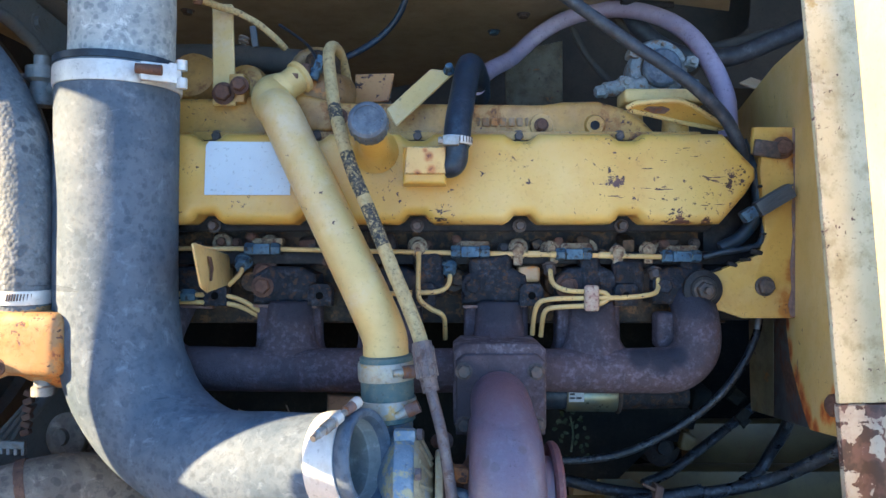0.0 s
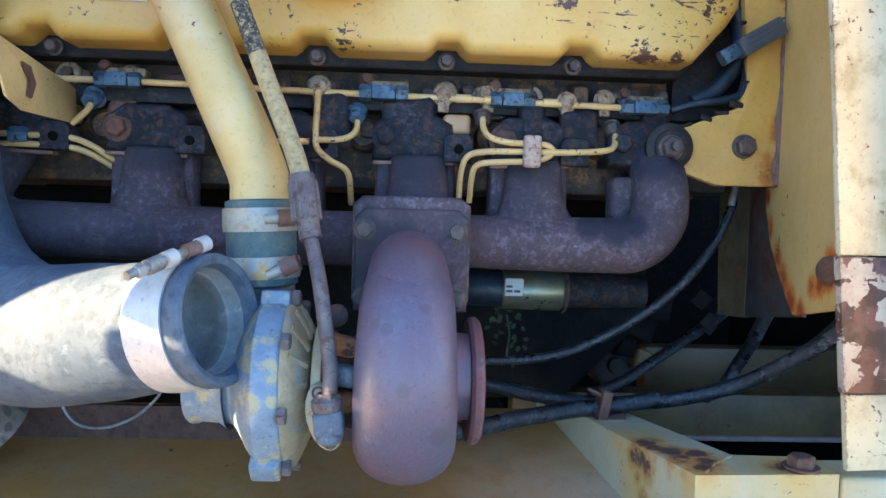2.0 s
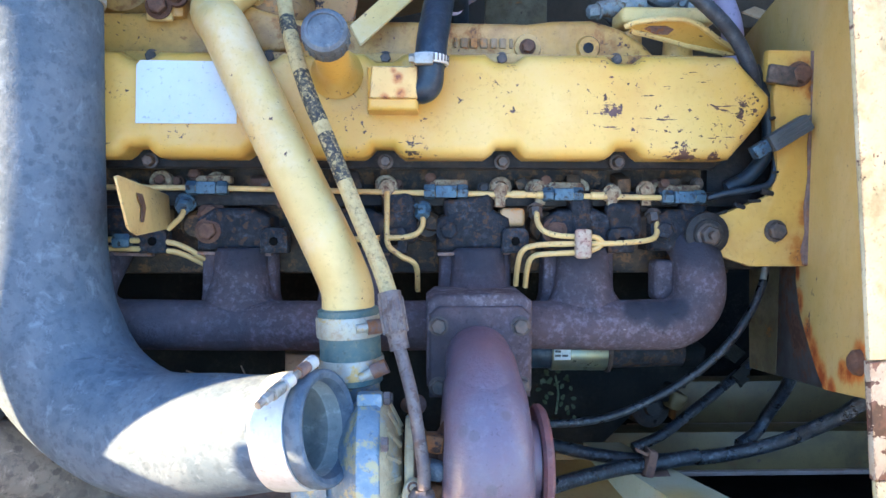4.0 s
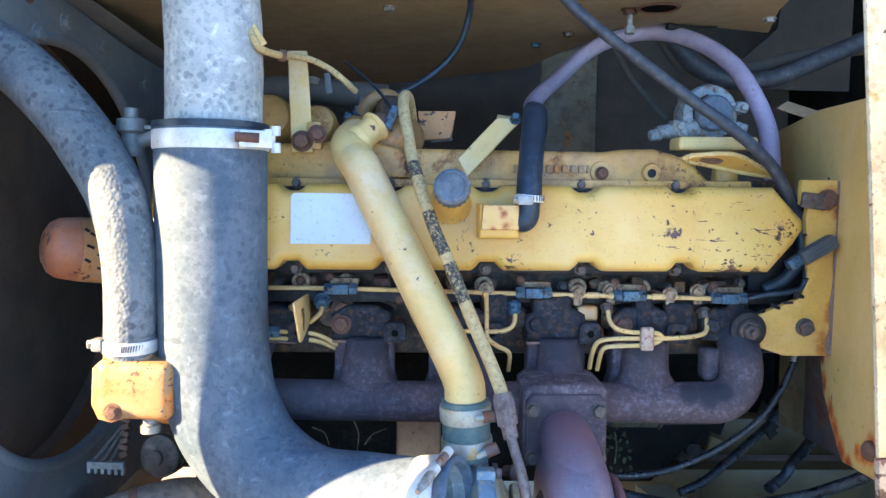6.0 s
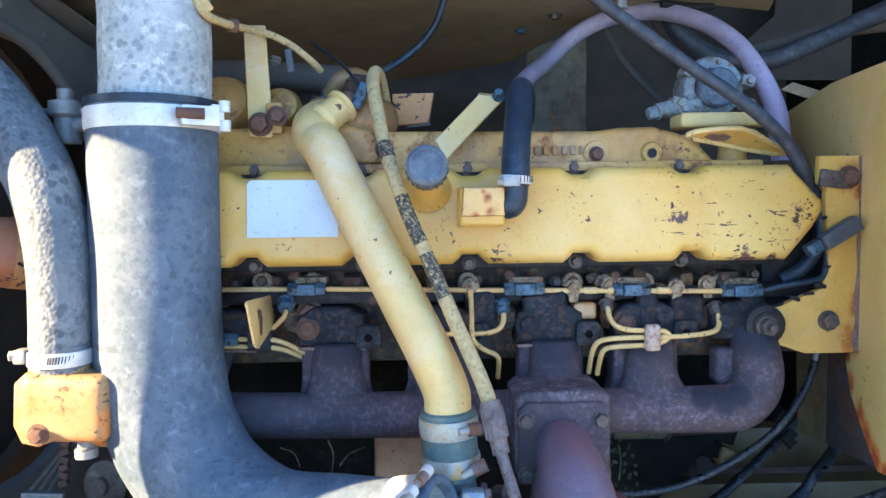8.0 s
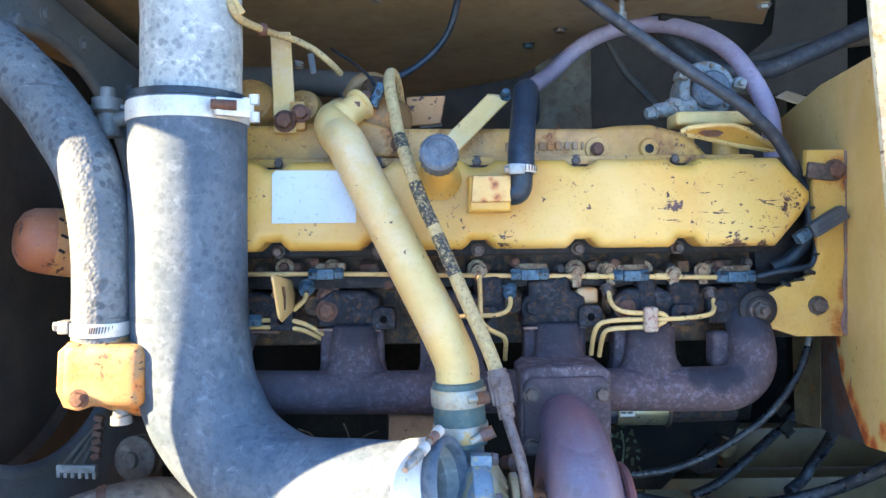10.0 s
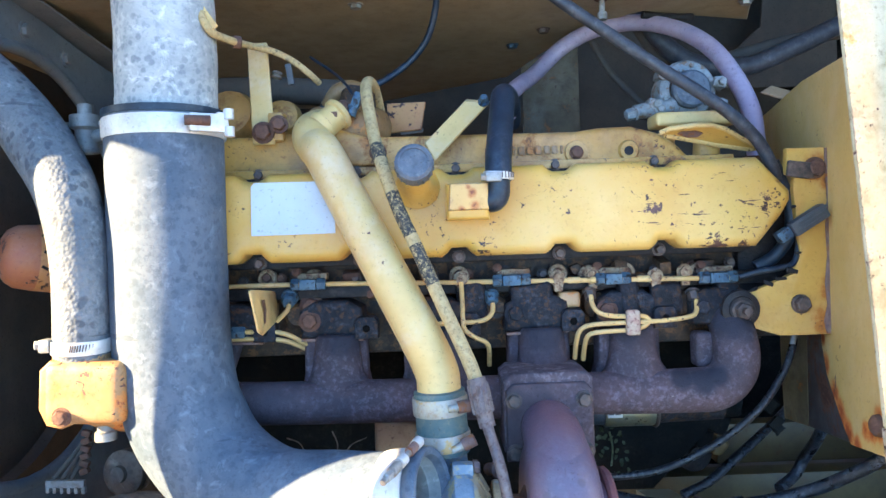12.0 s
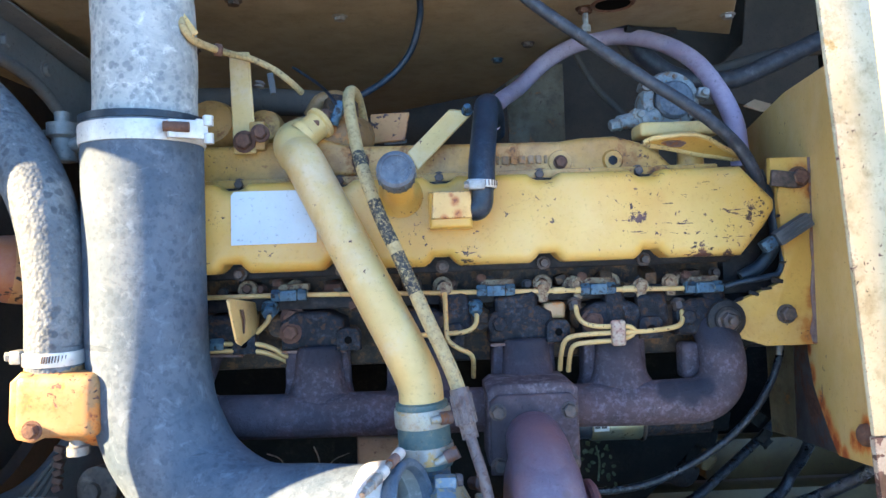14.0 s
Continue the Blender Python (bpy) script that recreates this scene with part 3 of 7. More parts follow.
def sheet(corners, thick, bevel=0.001):
    """A flat or folded plate from its corners in space, given a thickness."""
    bm = bmesh.new()
    pts = [Vector(c) for c in corners]
    normal = (pts[1] - pts[0]).cross(pts[2] - pts[1]).normalized()
    a = [bm.verts.new(p) for p in pts]
    b = [bm.verts.new(p + normal * thick) for p in pts]
    bm.faces.new(a)
    bm.faces.new(b[::-1])
    for i in range(len(a)):
        j = (i + 1) % len(a)
        bm.faces.new((a[i], b[i], b[j], a[j]))
    bmesh.ops.recalc_face_normals(bm, faces=bm.faces)
    return soften(bm, bevel, 1)


def hexbolt(at, axis, r, high, washer=1.35):
    """A hexagon head on a washer; at lies on the seat, axis points outward."""
    at, axis = Vector(at), Vector(axis).normalized()
    bm = lathe([(-0.004, r * 0.6), (0, r * washer), (high * 0.18, r * washer), (high * 0.2, r * 0.9)], at, axis, 20) if washer else bmesh.new()
    return lathe([(high * 0.15, r), (high * 0.88, r), (high, r * 0.82), (high, 0)], at, axis, 6, bm)


def bolt(parent, at, axis, r=0.008, high=0.008, material="bolt", name="bolt", label="", washer=1.35):
    return part(name, hexbolt(at, axis, r, high, washer), material, parent, label, 25)


def band(line, radius, material, parent, name="clamp_band", label="", sides=40):
    """A thin band round a hose along a short line."""
    a, b = Vector(line[0]), Vector(line[1])
    w = (b - a).length
    return part(name, lathe([(0, radius - 0.003), (0, radius + 0.001), (w * 0.15, radius + 0.0016), (w * 0.85, radius + 0.0016), (w, radius + 0.001), (w, radius - 0.003)], a, b - a, sides), material, parent, label)


# ---- the setting ----
def plain(name, bm, material, label, category, smooth=30.0):
    return lone(name, bm, material, label, category, kind="structure", smooth=smooth)


ground = bmesh.new()
bmesh.ops.create_grid(ground, x_segments=60, y_segments=60, size=600)
for v in ground.verts:
    v.co.z = 0.02 * noise.noise(v.co * 0.3)
g = link_mesh("ground", ground, "dirt")
tagged(g, "dry brown earth under the machine", "ground", kind="structure")

base = link_mesh("machine_base", block((0.0, 0.98, 0.245), (1.9, 0.95, 0.50), bevel=0.02), "dark")
tagged(base, "dark steel underframe standing on the earth", "underframe", kind="structure")
plain("wall_back", sheet([(-1.1, 2.15, 0.05), (1.0, 2.15, 0.05), (1.0, 2.15, 0.95), (-1.1, 2.15, 0.95)], 0.01), "dark", "dark sooty steel wall closing the engine bay", "bay wall")
# lower wall coloured darker than the upper one to stand for shade
plain("wall_back_low", sheet([(-1.1, 2.16, -0.75), (1.0, 2.16, -0.75), (1.0, 2.16, 0.06), (-1.1, 2.16, 0.06)], 0.008), "deep_shade", "steel wall low behind the engine, its shade put into the colour", "bay wall")
# near end runs forward, out of view, to keep sun off the block
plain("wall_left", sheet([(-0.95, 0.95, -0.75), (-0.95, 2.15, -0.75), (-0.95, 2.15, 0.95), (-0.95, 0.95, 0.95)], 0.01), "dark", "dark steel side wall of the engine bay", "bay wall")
# shade of this side is painted into the near-black colour
plain("wall_right", sheet([(0.98, 0.80, -0.75), (0.98, 2.15, -0.75), (0.98, 2.15, 0.95), (0.98, 0.80, 0.95)], 0.01), "deep_shade", "dark steel side wall of the engine bay", "bay wall")
plain("ceiling", sheet([(-1.0, 0.66, 0.80), (1.05, 0.66, 0.80), (1.05, 2.2, 0.94), (-1.0, 2.2, 0.94)], 0.006), "hood", "brown-yellow sheet steel hood over the engine", "hood roof")
plain("floor", sheet([(-1.1, 0.35, -0.527), (0.42, 0.35, -0.527), (0.36, 0.80, -0.450), (0.27, 1.12, -0.3953), (-1.1, 1.12, -0.3953)], 0.008), "tray", "dusty yellow belly plate below the turbocharger", "belly plate")
plain("floor_riser", sheet([(-1.1, 1.03, -0.75), (0.13, 1.03, -0.75), (0.13, 1.03, -0.365), (-1.1, 1.03, -0.365)], 0.008), "rust", "brown frame rail behind the belly plate", "frame rail")

# floor colour carries the shade of the well
plain("floor_well", sheet([(0.30, 0.855, -0.545), (0.975, 0.855, -0.545), (0.975, 2.14, -0.60), (0.30, 2.14, -0.60)], 0.008), "deep_shade", "floor of the well behind the beam, blackened for its shade", "bay floor")

# added out of view to stop low sun from the left
plain("sun_block_low", sheet([(-0.80, 0.56, -0.75), (-0.80, 0.93, -0.75), (-0.80, 0.93, -0.095), (-0.80, 0.56, -0.095)], 0.01), "hood", "unseen brown sheet low at the left, added to block the sun", "bay wall")

# added out of view; its lower edge sets where sun reaches the hoses
plain("sun_block_high", sheet([(-0.97, 0.30, 0.44), (-0.97, 0.594, 0.41), (-0.97, 0.70, 0.31), (-0.97, 0.945, 0.14), (-0.97, 0.945, 0.92), (-0.97, 0.30, 0.92)], 0.01), "hood", "unseen brown sheet high at the left, added to block the sun", "hood side")

# added sun blockers at the open side, out of sight; their outlines shape the sunlit patches
plain("sun_block_rear", sheet([(-0.69, 0.678, -0.75), (-0.69, 0.678, 0.95), (-0.69, 0.531, 0.95), (-0.69, 0.531, 0.075), (-0.69, 0.586, -0.080), (-0.69, 0.610, -0.090), (-0.69, 0.640, -0.75)], 0.010, 0.002), "post", "unseen cream upright added at the open side to block the sun", "door post")
plain("sun_block_upper", sheet([(-0.69, 0.3968, 0.95), (-0.69, 0.529, 0.95), (-0.69, 0.529, 0.072), (-0.69, 0.490, 0.072), (-0.69, 0.478, 0.018), (-0.69, 0.3968, 0.030)], 0.012, 0.002), "post", "unseen cream upper sheet added to shade the engine", "door")
plain("sun_block_front", block((-0.69, 0.316, 0.355), (0.012, 0.162, 1.19), bevel=0.003), "post", "unseen cream front sheet added to block the sun", "door")
plain("sun_block_skirt", block((-0.69, 0.006, -0.32), (0.012, 0.462, 0.80), bevel=0.003), "post", "unseen cream low sheet added to block the sun", "door")
plain("sun_block_lower", sheet([(-0.69, 0.3968, -0.24), (-0.69, 0.540, -0.24), (-0.69, 0.560, -0.75), (-0.69, 0.634, -0.75), (-0.69, 0.606, -0.076), (-0.69, 0.494, -0.074), (-0.69, 0.482, 0.007), (-0.69, 0.3968, 0.028)], 0.012, 0.002), "post", "unseen cream lower sheet, its slanting edge cut to shape the sunlight", "door")

# hood underside over the engine, with seam, holes and bolts
hood = thing("hood_panel", (0.0, 1.3, 0.462), "brown-yellow underside of the hood with a seam and bolts", "hood panel", kind="structure")


def roof_slab(outline, low, high):
    """A flat sheet over the engine; outline (x, y)."""
    bm = slab(outline, low, high, 0.002, 1)
    for v in bm.verts:
        v.co.y, v.co.z = v.co.z, v.co.y
    return bm


part("front_sheet", roof_slab([(-1.0, 0.98), (0.43, 0.98), (0.462, 1.10), (0.475, 1.157), (-1.0, 1.157)], 0.452, 0.4575), "hood", hood)
part("rear_sheet", roof_slab([(-1.0, 1.148), (0.472, 1.148), (0.552, 1.368), (0.325, 1.292), (0.25, 1.36), (0.20, 1.50), (0.125, 1.80), (-0.30, 2.14), (-1.0, 2.14)], 0.458, 0.463), "hood", hood)
part("edge_seal", tube([(0.325, 1.290, 0.452), (0.36, 1.296, 0.449), (0.405, 1.308, 0.450), (0.425, 1.318, 0.454)], 0.007, 10), "soot", hood, "black rubber seal along the cut edge")
for p, m in (((-0.189, 1.194, 0.458), "zinc"), ((0.497, 1.247, 0.458), "zinc"), ((0.107, 1.49, 0.458), "blue_fit"), ((0.157, 1.382, 0.458), "bolt"), ((-0.560, 1.20, 0.458), "bolt"), ((-0.49, 1.36, 0.458), "bolt"), ((-0.34, 1.09, 0.452), "bolt"), ((0.01, 1.075, 0.452), "zinc")):
    bolt(hood, p, (0, 0, -1), 0.010, 0.008, m)
hang_bolt = bolt(hood, (0.228, 1.19, 0.458), (0, 0, -1), 0.012, 0.010, "rust", label="rusty hanging stud with a pale nut")
part("stud_tip", lathe([(0.008, 0.005), (0.030, 0.005), (0.030, 0.009), (0.042, 0.009), (0.044, 0)], (0.228, 1.19, 0.458), (0, 0, -1), 8), "zinc", hang_bolt)
part("grommet_hole", lathe([(0, 0.022), (0.002, 0.031), (0.004, 0.033), (0.001, 0.037)], (0.266, 1.154, 0.452), (0, 0, -1), 28), "rust", hood, "rust-edged hole in the hood underside")
part("grommet_dark", lathe([(0.0015, 0.029), (0.002, 0)], (0.266, 1.154, 0.452), (0, 0, -1), 24), "void", hood)

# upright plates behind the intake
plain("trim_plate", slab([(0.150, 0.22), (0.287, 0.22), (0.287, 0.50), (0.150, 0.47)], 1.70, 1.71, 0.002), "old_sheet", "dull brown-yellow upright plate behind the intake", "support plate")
plain("trim_corner", sheet([(0.6052, 1.826, 0.4143), (1.3712, 1.826, 0.4044), (1.3602, 1.826, 0.9006), (0.8174, 1.826, 0.9078), (0.7845, 1.826, 0.5692)], 0.006), "dark", "dark stained sheet in the far corner", "sheet")
plain("trim_tab", sheet([(0.5409, 1.3, 0.3027), (0.6451, 1.32, 0.275), (0.6603, 1.34, 0.2962), (0.5714, 1.32, 0.3176)], 0.004), "tan_web", "dull tan bent tab behind the pump", "bent tab")

# fan shroud across the end of the engine
shroud = thing("fan_shroud", (-0.70, 1.3, -0.4), "dusty grey steel fan shroud with a round opening", "fan shroud")
FY, FZ, R = 1.104, 0.038, 0.338
bm = bmesh.new()
arc = [(FY + R * math.cos(radians(a)), FZ + R * math.sin(radians(a))) for a in range(0, 361, 6)]
rim = []
for k, a in enumerate(range(0, 361, 6)):
    c, w = math.cos(radians(a)), math.sin(radians(a))
    reach = min(((0.62 if c > 0 else 0.356) / max(abs(c), 1e-6)), ((0.405 - 0.06 * c if w > 0 else 0.46) / max(abs(w), 1e-6)))
    rim.append((FY + reach * c, FZ + reach * w))
for x in (-0.700, -0.706):
    ring_a = [bm.verts.new((x, y, z)) for y, z in arc[:-1]]
    ring_b = [bm.verts.new((x, y, z)) for y, z in rim[:-1]]
    for k in range(len(ring_a)):
        j = (k + 1) % len(ring_a)
        bm.faces.new((ring_a[k], ring_a[j], ring_b[j], ring_b[k]))
part("shroud_plate", bm, "shroud", shroud)
part("ring_lip", sweep(bmesh.new(), [Vector((-0.706, y, z)) for y, z in arc], 0.011, 10, caps=False), "shroud", shroud)
part("top_flange", sheet([(-0.72, 0.99, 0.452), (-0.72, 1.66, 0.398), (-0.66, 1.66, 0.400), (-0.66, 0.99, 0.454)], 0.004), "shroud", shroud)
part("guard_disc", lathe([(0.0, 0.36), (0.02, 0.355), (0.02, 0)], (-0.78, FY, FZ), (-1, 0, 0), 48), "dark", shroud)
part("slot_hole", lathe([(0.0, 0.016), (0.001, 0)], (-0.6995, 1.00, 0.425), (1, 0, 0), 20), "rust", shroud, "rusty hole near the corner")
for y, z in ((1.10, 0.405), (1.22, 0.39), (1.40, 0.35), (1.02, 0.37)):
    bolt(shroud, (-0.700, y, z), (1, 0, 0), 0.011, 0.009, "shroud")

# right-hand sheet, folded, beside the engine
side = thing("side_panel", (0.46, 0.95, -0.25), "pale yellow folded side panel with rust at its lower edge", "side panel", kind="structure")


def on_side(y, z):
    return (0.425 + (y - 0.75) * 0.215, y, z)


part("front_sheet", sheet([on_side(0.722, -0.196), on_side(0.766, -0.204), on_side(0.873, -0.223), on_side(0.890, -0.212), on_side(0.905, -0.201), on_side(0.933, -0.177), on_side(0.960, -0.152), on_side(0.980, -0.112), on_side(0.982, -0.08), on_side(0.985, -0.05), on_side(0.985, 0.12), on_side(1.35, 0.12), on_side(1.35, 0.255), on_side(1.05, 0.272), on_side(0.722, 0.262)], 0.006), "panel", side)
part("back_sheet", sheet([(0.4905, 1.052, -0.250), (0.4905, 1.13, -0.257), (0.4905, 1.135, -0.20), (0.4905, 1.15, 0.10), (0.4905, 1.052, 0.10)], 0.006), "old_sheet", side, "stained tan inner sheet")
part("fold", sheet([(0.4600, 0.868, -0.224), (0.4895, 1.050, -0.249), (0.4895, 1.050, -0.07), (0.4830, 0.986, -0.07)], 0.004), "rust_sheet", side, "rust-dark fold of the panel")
part("edge_boss", lathe([(0, 0.013), (0.006, 0.012), (0.010, 0.007), (0.011, 0)], on_side(0.778, -0.172), (-1, 0.2, 0), 20), "rust", side, "rusty stud near the panel's lower corner")
for p, w in (((0.482, 1.140, -0.268), 0.020), ((0.486, 1.142, -0.279), 0.015), ((0.4700, 1.140, -0.236), 0.022)):
    bm = block(p, (w, 0.008, w * 1.1), (0, 35, 0), 0.002, segments=3)
    for v in bm.verts:
        v.co += 0.006 * Vector((noise.noise(v.co * 120), 0.4 * noise.noise(v.co * 120 + Vector((5, 0, 0))), noise.noise(v.co * 120 + Vector((0, 5, 0)))))
    part("torn_flap", bm, "deep_shade", side, "dusty torn flap at the sheet's edge", smooth=50)

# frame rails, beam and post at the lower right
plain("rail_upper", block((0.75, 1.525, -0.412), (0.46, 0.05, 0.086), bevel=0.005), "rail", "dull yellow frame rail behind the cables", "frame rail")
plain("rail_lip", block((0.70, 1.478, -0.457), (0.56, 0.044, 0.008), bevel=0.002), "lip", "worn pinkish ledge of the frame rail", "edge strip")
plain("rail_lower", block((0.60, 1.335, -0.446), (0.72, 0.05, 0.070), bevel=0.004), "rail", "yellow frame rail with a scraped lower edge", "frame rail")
plain("rail_edge", block((0.60, 1.306, -0.482), (0.72, 0.010, 0.008), bevel=0.002), "lip", "scraped pale edge of the lower rail", "edge strip")
xb, yb, zb = (0.3230, 0.784, -0.3540)
xa, ya, za = (0.2480, 1.14, -0.3700)
beam = thing("frame_beam", (xb, yb, zb - 0.15), "cream-painted steel beam with rust stains on the belly plate", "frame beam", kind="structure")
bm = bmesh.new()
top = [bm.verts.new(p) for p in ((xa, ya, za), (xb, yb, zb), (0.46, yb + 0.012, zb - 0.002), (0.46, 0.842, zb - 0.002), (0.381, 0.840, zb), (0.302, 1.14, za))]
bot = [bm.verts.new((v.co.x, v.co.y, v.co.z - 0.20)) for v in top]
bm.faces.new(top)
bm.faces.new(bot[::-1])
for i in range(6):
    j = (i + 1) % 6
    bm.faces.new((top[i], bot[i], bot[j], top[j]))
part("long_member", soften(bm, 0.012, 5), "beam", beam)
part("cross_member", block((0.57, 0.818, zb - 0.104), (0.216, 0.05, 0.20), bevel=0.005, segments=3), "beam", beam)
part("weld_seam", sweep(bmesh.new(), [Vector((xb + 0.012, yb + 0.006, zb + 0.0005)), Vector((0.352, 0.812, zb + 0.0008)), Vector((0.379, 0.836, zb + 0.0005))], 0.0013, 8), "beam", beam)
bolt(beam, (0.4299, 0.806, zb), (0, 0, 1), 0.012, 0.012, "rust")

post = thing("door_post", (0.42, 0.74, zb), "cream-painted steel post, flaking to rust at its foot", "door post", kind="structure")
ptop, pmid = (0.3627, 0.71, 0.2496), (0.3978, 0.71, -0.1556)
slope = (pmid[0] - ptop[0]) / (pmid[2] - ptop[2])


def post_x(z):
    return pmid[0] + (z - pmid[2]) * slope


def post_piece(name, z_lo, z_hi, material, extra=0.0, label=""):
    bm = slab([(post_x(z_lo) - extra, z_lo), (post_x(z_lo) + 0.075, z_lo), (post_x(z_hi) + 0.075, z_hi), (post_x(z_hi) - extra, z_hi)], 0.706 - extra, 0.712, 0.002, 2)
    for v in bm.verts:
        v.co.y -= -0.08 * (v.co.x - post_x(v.co.z)) - 0.006
    return part(name, bm, material, post, label)


post_piece("upper_post", pmid[2], 0.85, "post")
foot = (0.4085, 0.71, -0.3238)[2]
mid = (0.4046, 0.71, -0.2622)[2]
post_piece("rusted_band", mid, pmid[2] - 0.001, "rusty_post", 0.002, "bare rusted band on the post")
post_piece("post_foot", foot, mid - 0.001, "post")
part("door_edge", sheet([(post_x(-0.30) + 0.035, 0.690, -0.30), (post_x(-0.30) + 0.029, 0.62, -0.30), (post_x(0.6) + 0.029, 0.62, 0.6), (post_x(0.6) + 0.035, 0.690, 0.6)], -0.02, 0.004), "door", post, "sunlit cream door edge")

# ---- engine block and head ----
engine = thing("engine_block", (0.0, 1.2, -0.36), "sooty black engine block and cylinder head with oily grime", "engine")
part("head", slab([(-0.52, -0.105), (0.40, -0.105), (0.415, -0.02), (0.41, 0.16), (-0.52, 0.16)], 1.0, 1.16, 0.006), "head", engine)
# block blackened to stand for the shade under the manifold
part("block", slab([(-0.55, -0.40), (0.30, -0.40), (0.42, -0.28), (0.42, -0.105), (-0.55, -0.105)], 1.215, 1.45, 0.01), "deep_shade", engine)
part("head_ledge", block((-0.05, 0.99, -0.012), (0.92, 0.05, 0.018), bevel=0.004), "soot", engine)
part("front_cover", slab([(0.36, -0.10), (0.43, -0.10), (0.46, 0.02), (0.43, 0.11), (0.36, 0.12)], 0.985, 1.10, 0.01), "soot", engine)

random.seed(7)
PORT_X = (-0.345, -0.206, -0.067, 0.076, 0.2015, 0.332)
for i, cx in enumerate(PORT_X):
    bm = slab([(cx - 0.050, -0.074), (cx + 0.036, -0.074), (cx + 0.040, -0.066), (cx + 0.036, -0.034), (cx + 0.014, -0.024), (cx - 0.030, -0.024), (cx - 0.050, -0.036)], 0.950, 1.002, 0.007, 3)
    for v in bm.verts:
        v.co += 0.0016 * Vector((noise.noise(v.co * 80), noise.noise(v.co * 80 + Vector((3, 0, 0))), noise.noise(v.co * 80 + Vector((0, 3, 0)))))
    part("port_flange", bm, "oil", engine, smooth=50)
    bolt(engine, (cx - 0.036, 0.951, -0.050), (0, -1, 0.08), 0.0108, 0.010, "rust" if i in (1, 4) else "oil", washer=1.4)
    if i == 5:
        continue
    lug = part("drilled_lug", slab([(cx + 0.026, -0.076), (cx + 0.058, -0.076), (cx + 0.058, -0.052), (cx + 0.053, -0.046), (cx + 0.031, -0.046), (cx + 0.026, -0.052)], 0.941, 0.962, 0.003, 2), "oil", engine)
    part("lug_hole", lathe([(0, 0.0052), (0.0012, 0.0048), (0.0012, 0)], (cx + 0.042, 0.9405, -0.062), (0, -1, 0), 14), "void", lug)
    part("injector_boss", lathe([(0, 0.02), (0.025, 0.018), (0.03, 0.013), (0.03, 0)], (cx + 0.082, 1.0, -0.045), (0, -1, 0), 20), "head", engine)
    if i in (0, 3):
        part("rust_pad", block((cx + 0.040, 0.968, -0.034), (0.030, 0.03, 0.022), (0, 0, 0), 0.006, segments=3), "orange", engine, "patch of old yellow paint on the head")
    part("gasket_edge", block((cx - 0.006, 0.957, -0.077), (0.086, 0.012, 0.004), (0, 2 - i, 0), 0.001), "strip", engine)

random.seed(11)
for k in range(26):
    x, z = -0.36 + 0.029 * k + random.uniform(-0.006, 0.006), random.uniform(-0.055, 0.012)
    size = (random.uniform(0.012, 0.026), random.uniform(0.02, 0.045), random.uniform(0.010, 0.024))
    part("casting_lug", block((x, 0.992 - size[1] * 0.25, z), size, (random.uniform(-20, 20), random.uniform(-25, 25), 0), 0.004), random.choice(("head", "head", "soot", "rust")), engine)
for k in range(14):
    x = -0.34 + 0.053 * k
    bolt(engine, (x, 0.985, 0.004 + 0.004 * math.sin(k * 2.1)), (0, -1, 0.2), 0.0062, 0.008, random.choice(("rust", "bolt", "bolt")))

# oily lumps, washers and a round cover on the block
for p, w, h in (((0.2501, 0.962, -0.0384), 0.040, 0.050), ((0.1977, 0.965, -0.0402), 0.030, 0.070), ((0.0649, 0.968, -0.0367), 0.060, 0.060), ((0.3307, 0.966, -0.0444), 0.034, 0.06), ((-0.0179, 0.968, -0.0342), 0.04, 0.06)):
    bm = block(p, (w, 0.032, h), (random.uniform(-8, 8), random.uniform(-8, 8), 0), 0.010, segments=4)
    for v in bm.verts:
        v.co += 0.004 * Vector((noise.noise(v.co * 70), noise.noise(v.co * 70 + Vector((9, 0, 0))), noise.noise(v.co * 70 + Vector((0, 9, 0)))))
    part("oily_lump", bm, "oil", engine, smooth=60)
for k, p in enumerate(((-0.0351, 0.972, 0.0044), (0.1035, 0.972, 0.0025), (0.1466, 0.972, -0.0009), (0.1988, 0.972, 0.0005), (0.2998, 0.972, -0.0024), (0.317, 0.972, -0.0044), (-0.2375, 0.972, 0.0073), (-0.3037, 0.974, 0.009))):
    ring_part = part("washer", lathe([(-0.01, 0.014), (0.0, 0.0135), (0.0015, 0.012), (0.0015, 0.0075), (-0.004, 0.007), (-0.004, 0)], p, (0, -1, 0.25), 22), "stud", engine, "scabby cream-painted washer")
    bolt(ring_part, p, (0, -1, 0.25), 0.0062, 0.006, "rust" if k % 2 else "bolt", washer=0)
for p in ((-0.2412, 0.968, -0.0319), (0.0923, 0.966, -0.061)):
    bolt(engine, p, (0, -1, 0), 0.0125, 0.012, "rust", washer=1.4)
part("block_web", slab([(-0.166, -0.366), (-0.098, -0.366), (-0.096, -0.208), (-0.164, -0.204)], 0.998, 1.02, 0.006, 3), "tan_web", engine, "dull tan painted web under the manifold")
rc = (0.4020, 1.30, -0.3640)
round_cover = part("round_cover", lathe([(-0.05, 0.0345), (-0.002, 0.0345), (0, 0.032), (0.002, 0.014), (0.010, 0.012), (0.010, 0)], rc, (0.1, -1, 0.1), 30), "soot", engine, "dusty dark round cover")
for a in range(0, 360, 72):
    bolt(round_cover, (rc[0] + 0.025 * math.cos(radians(a)), rc[1] - 0.001, rc[2] + 0.025 * math.sin(radians(a))), (0.1, -1, 0.1), 0.003, 0.004, "soot", washer=0)
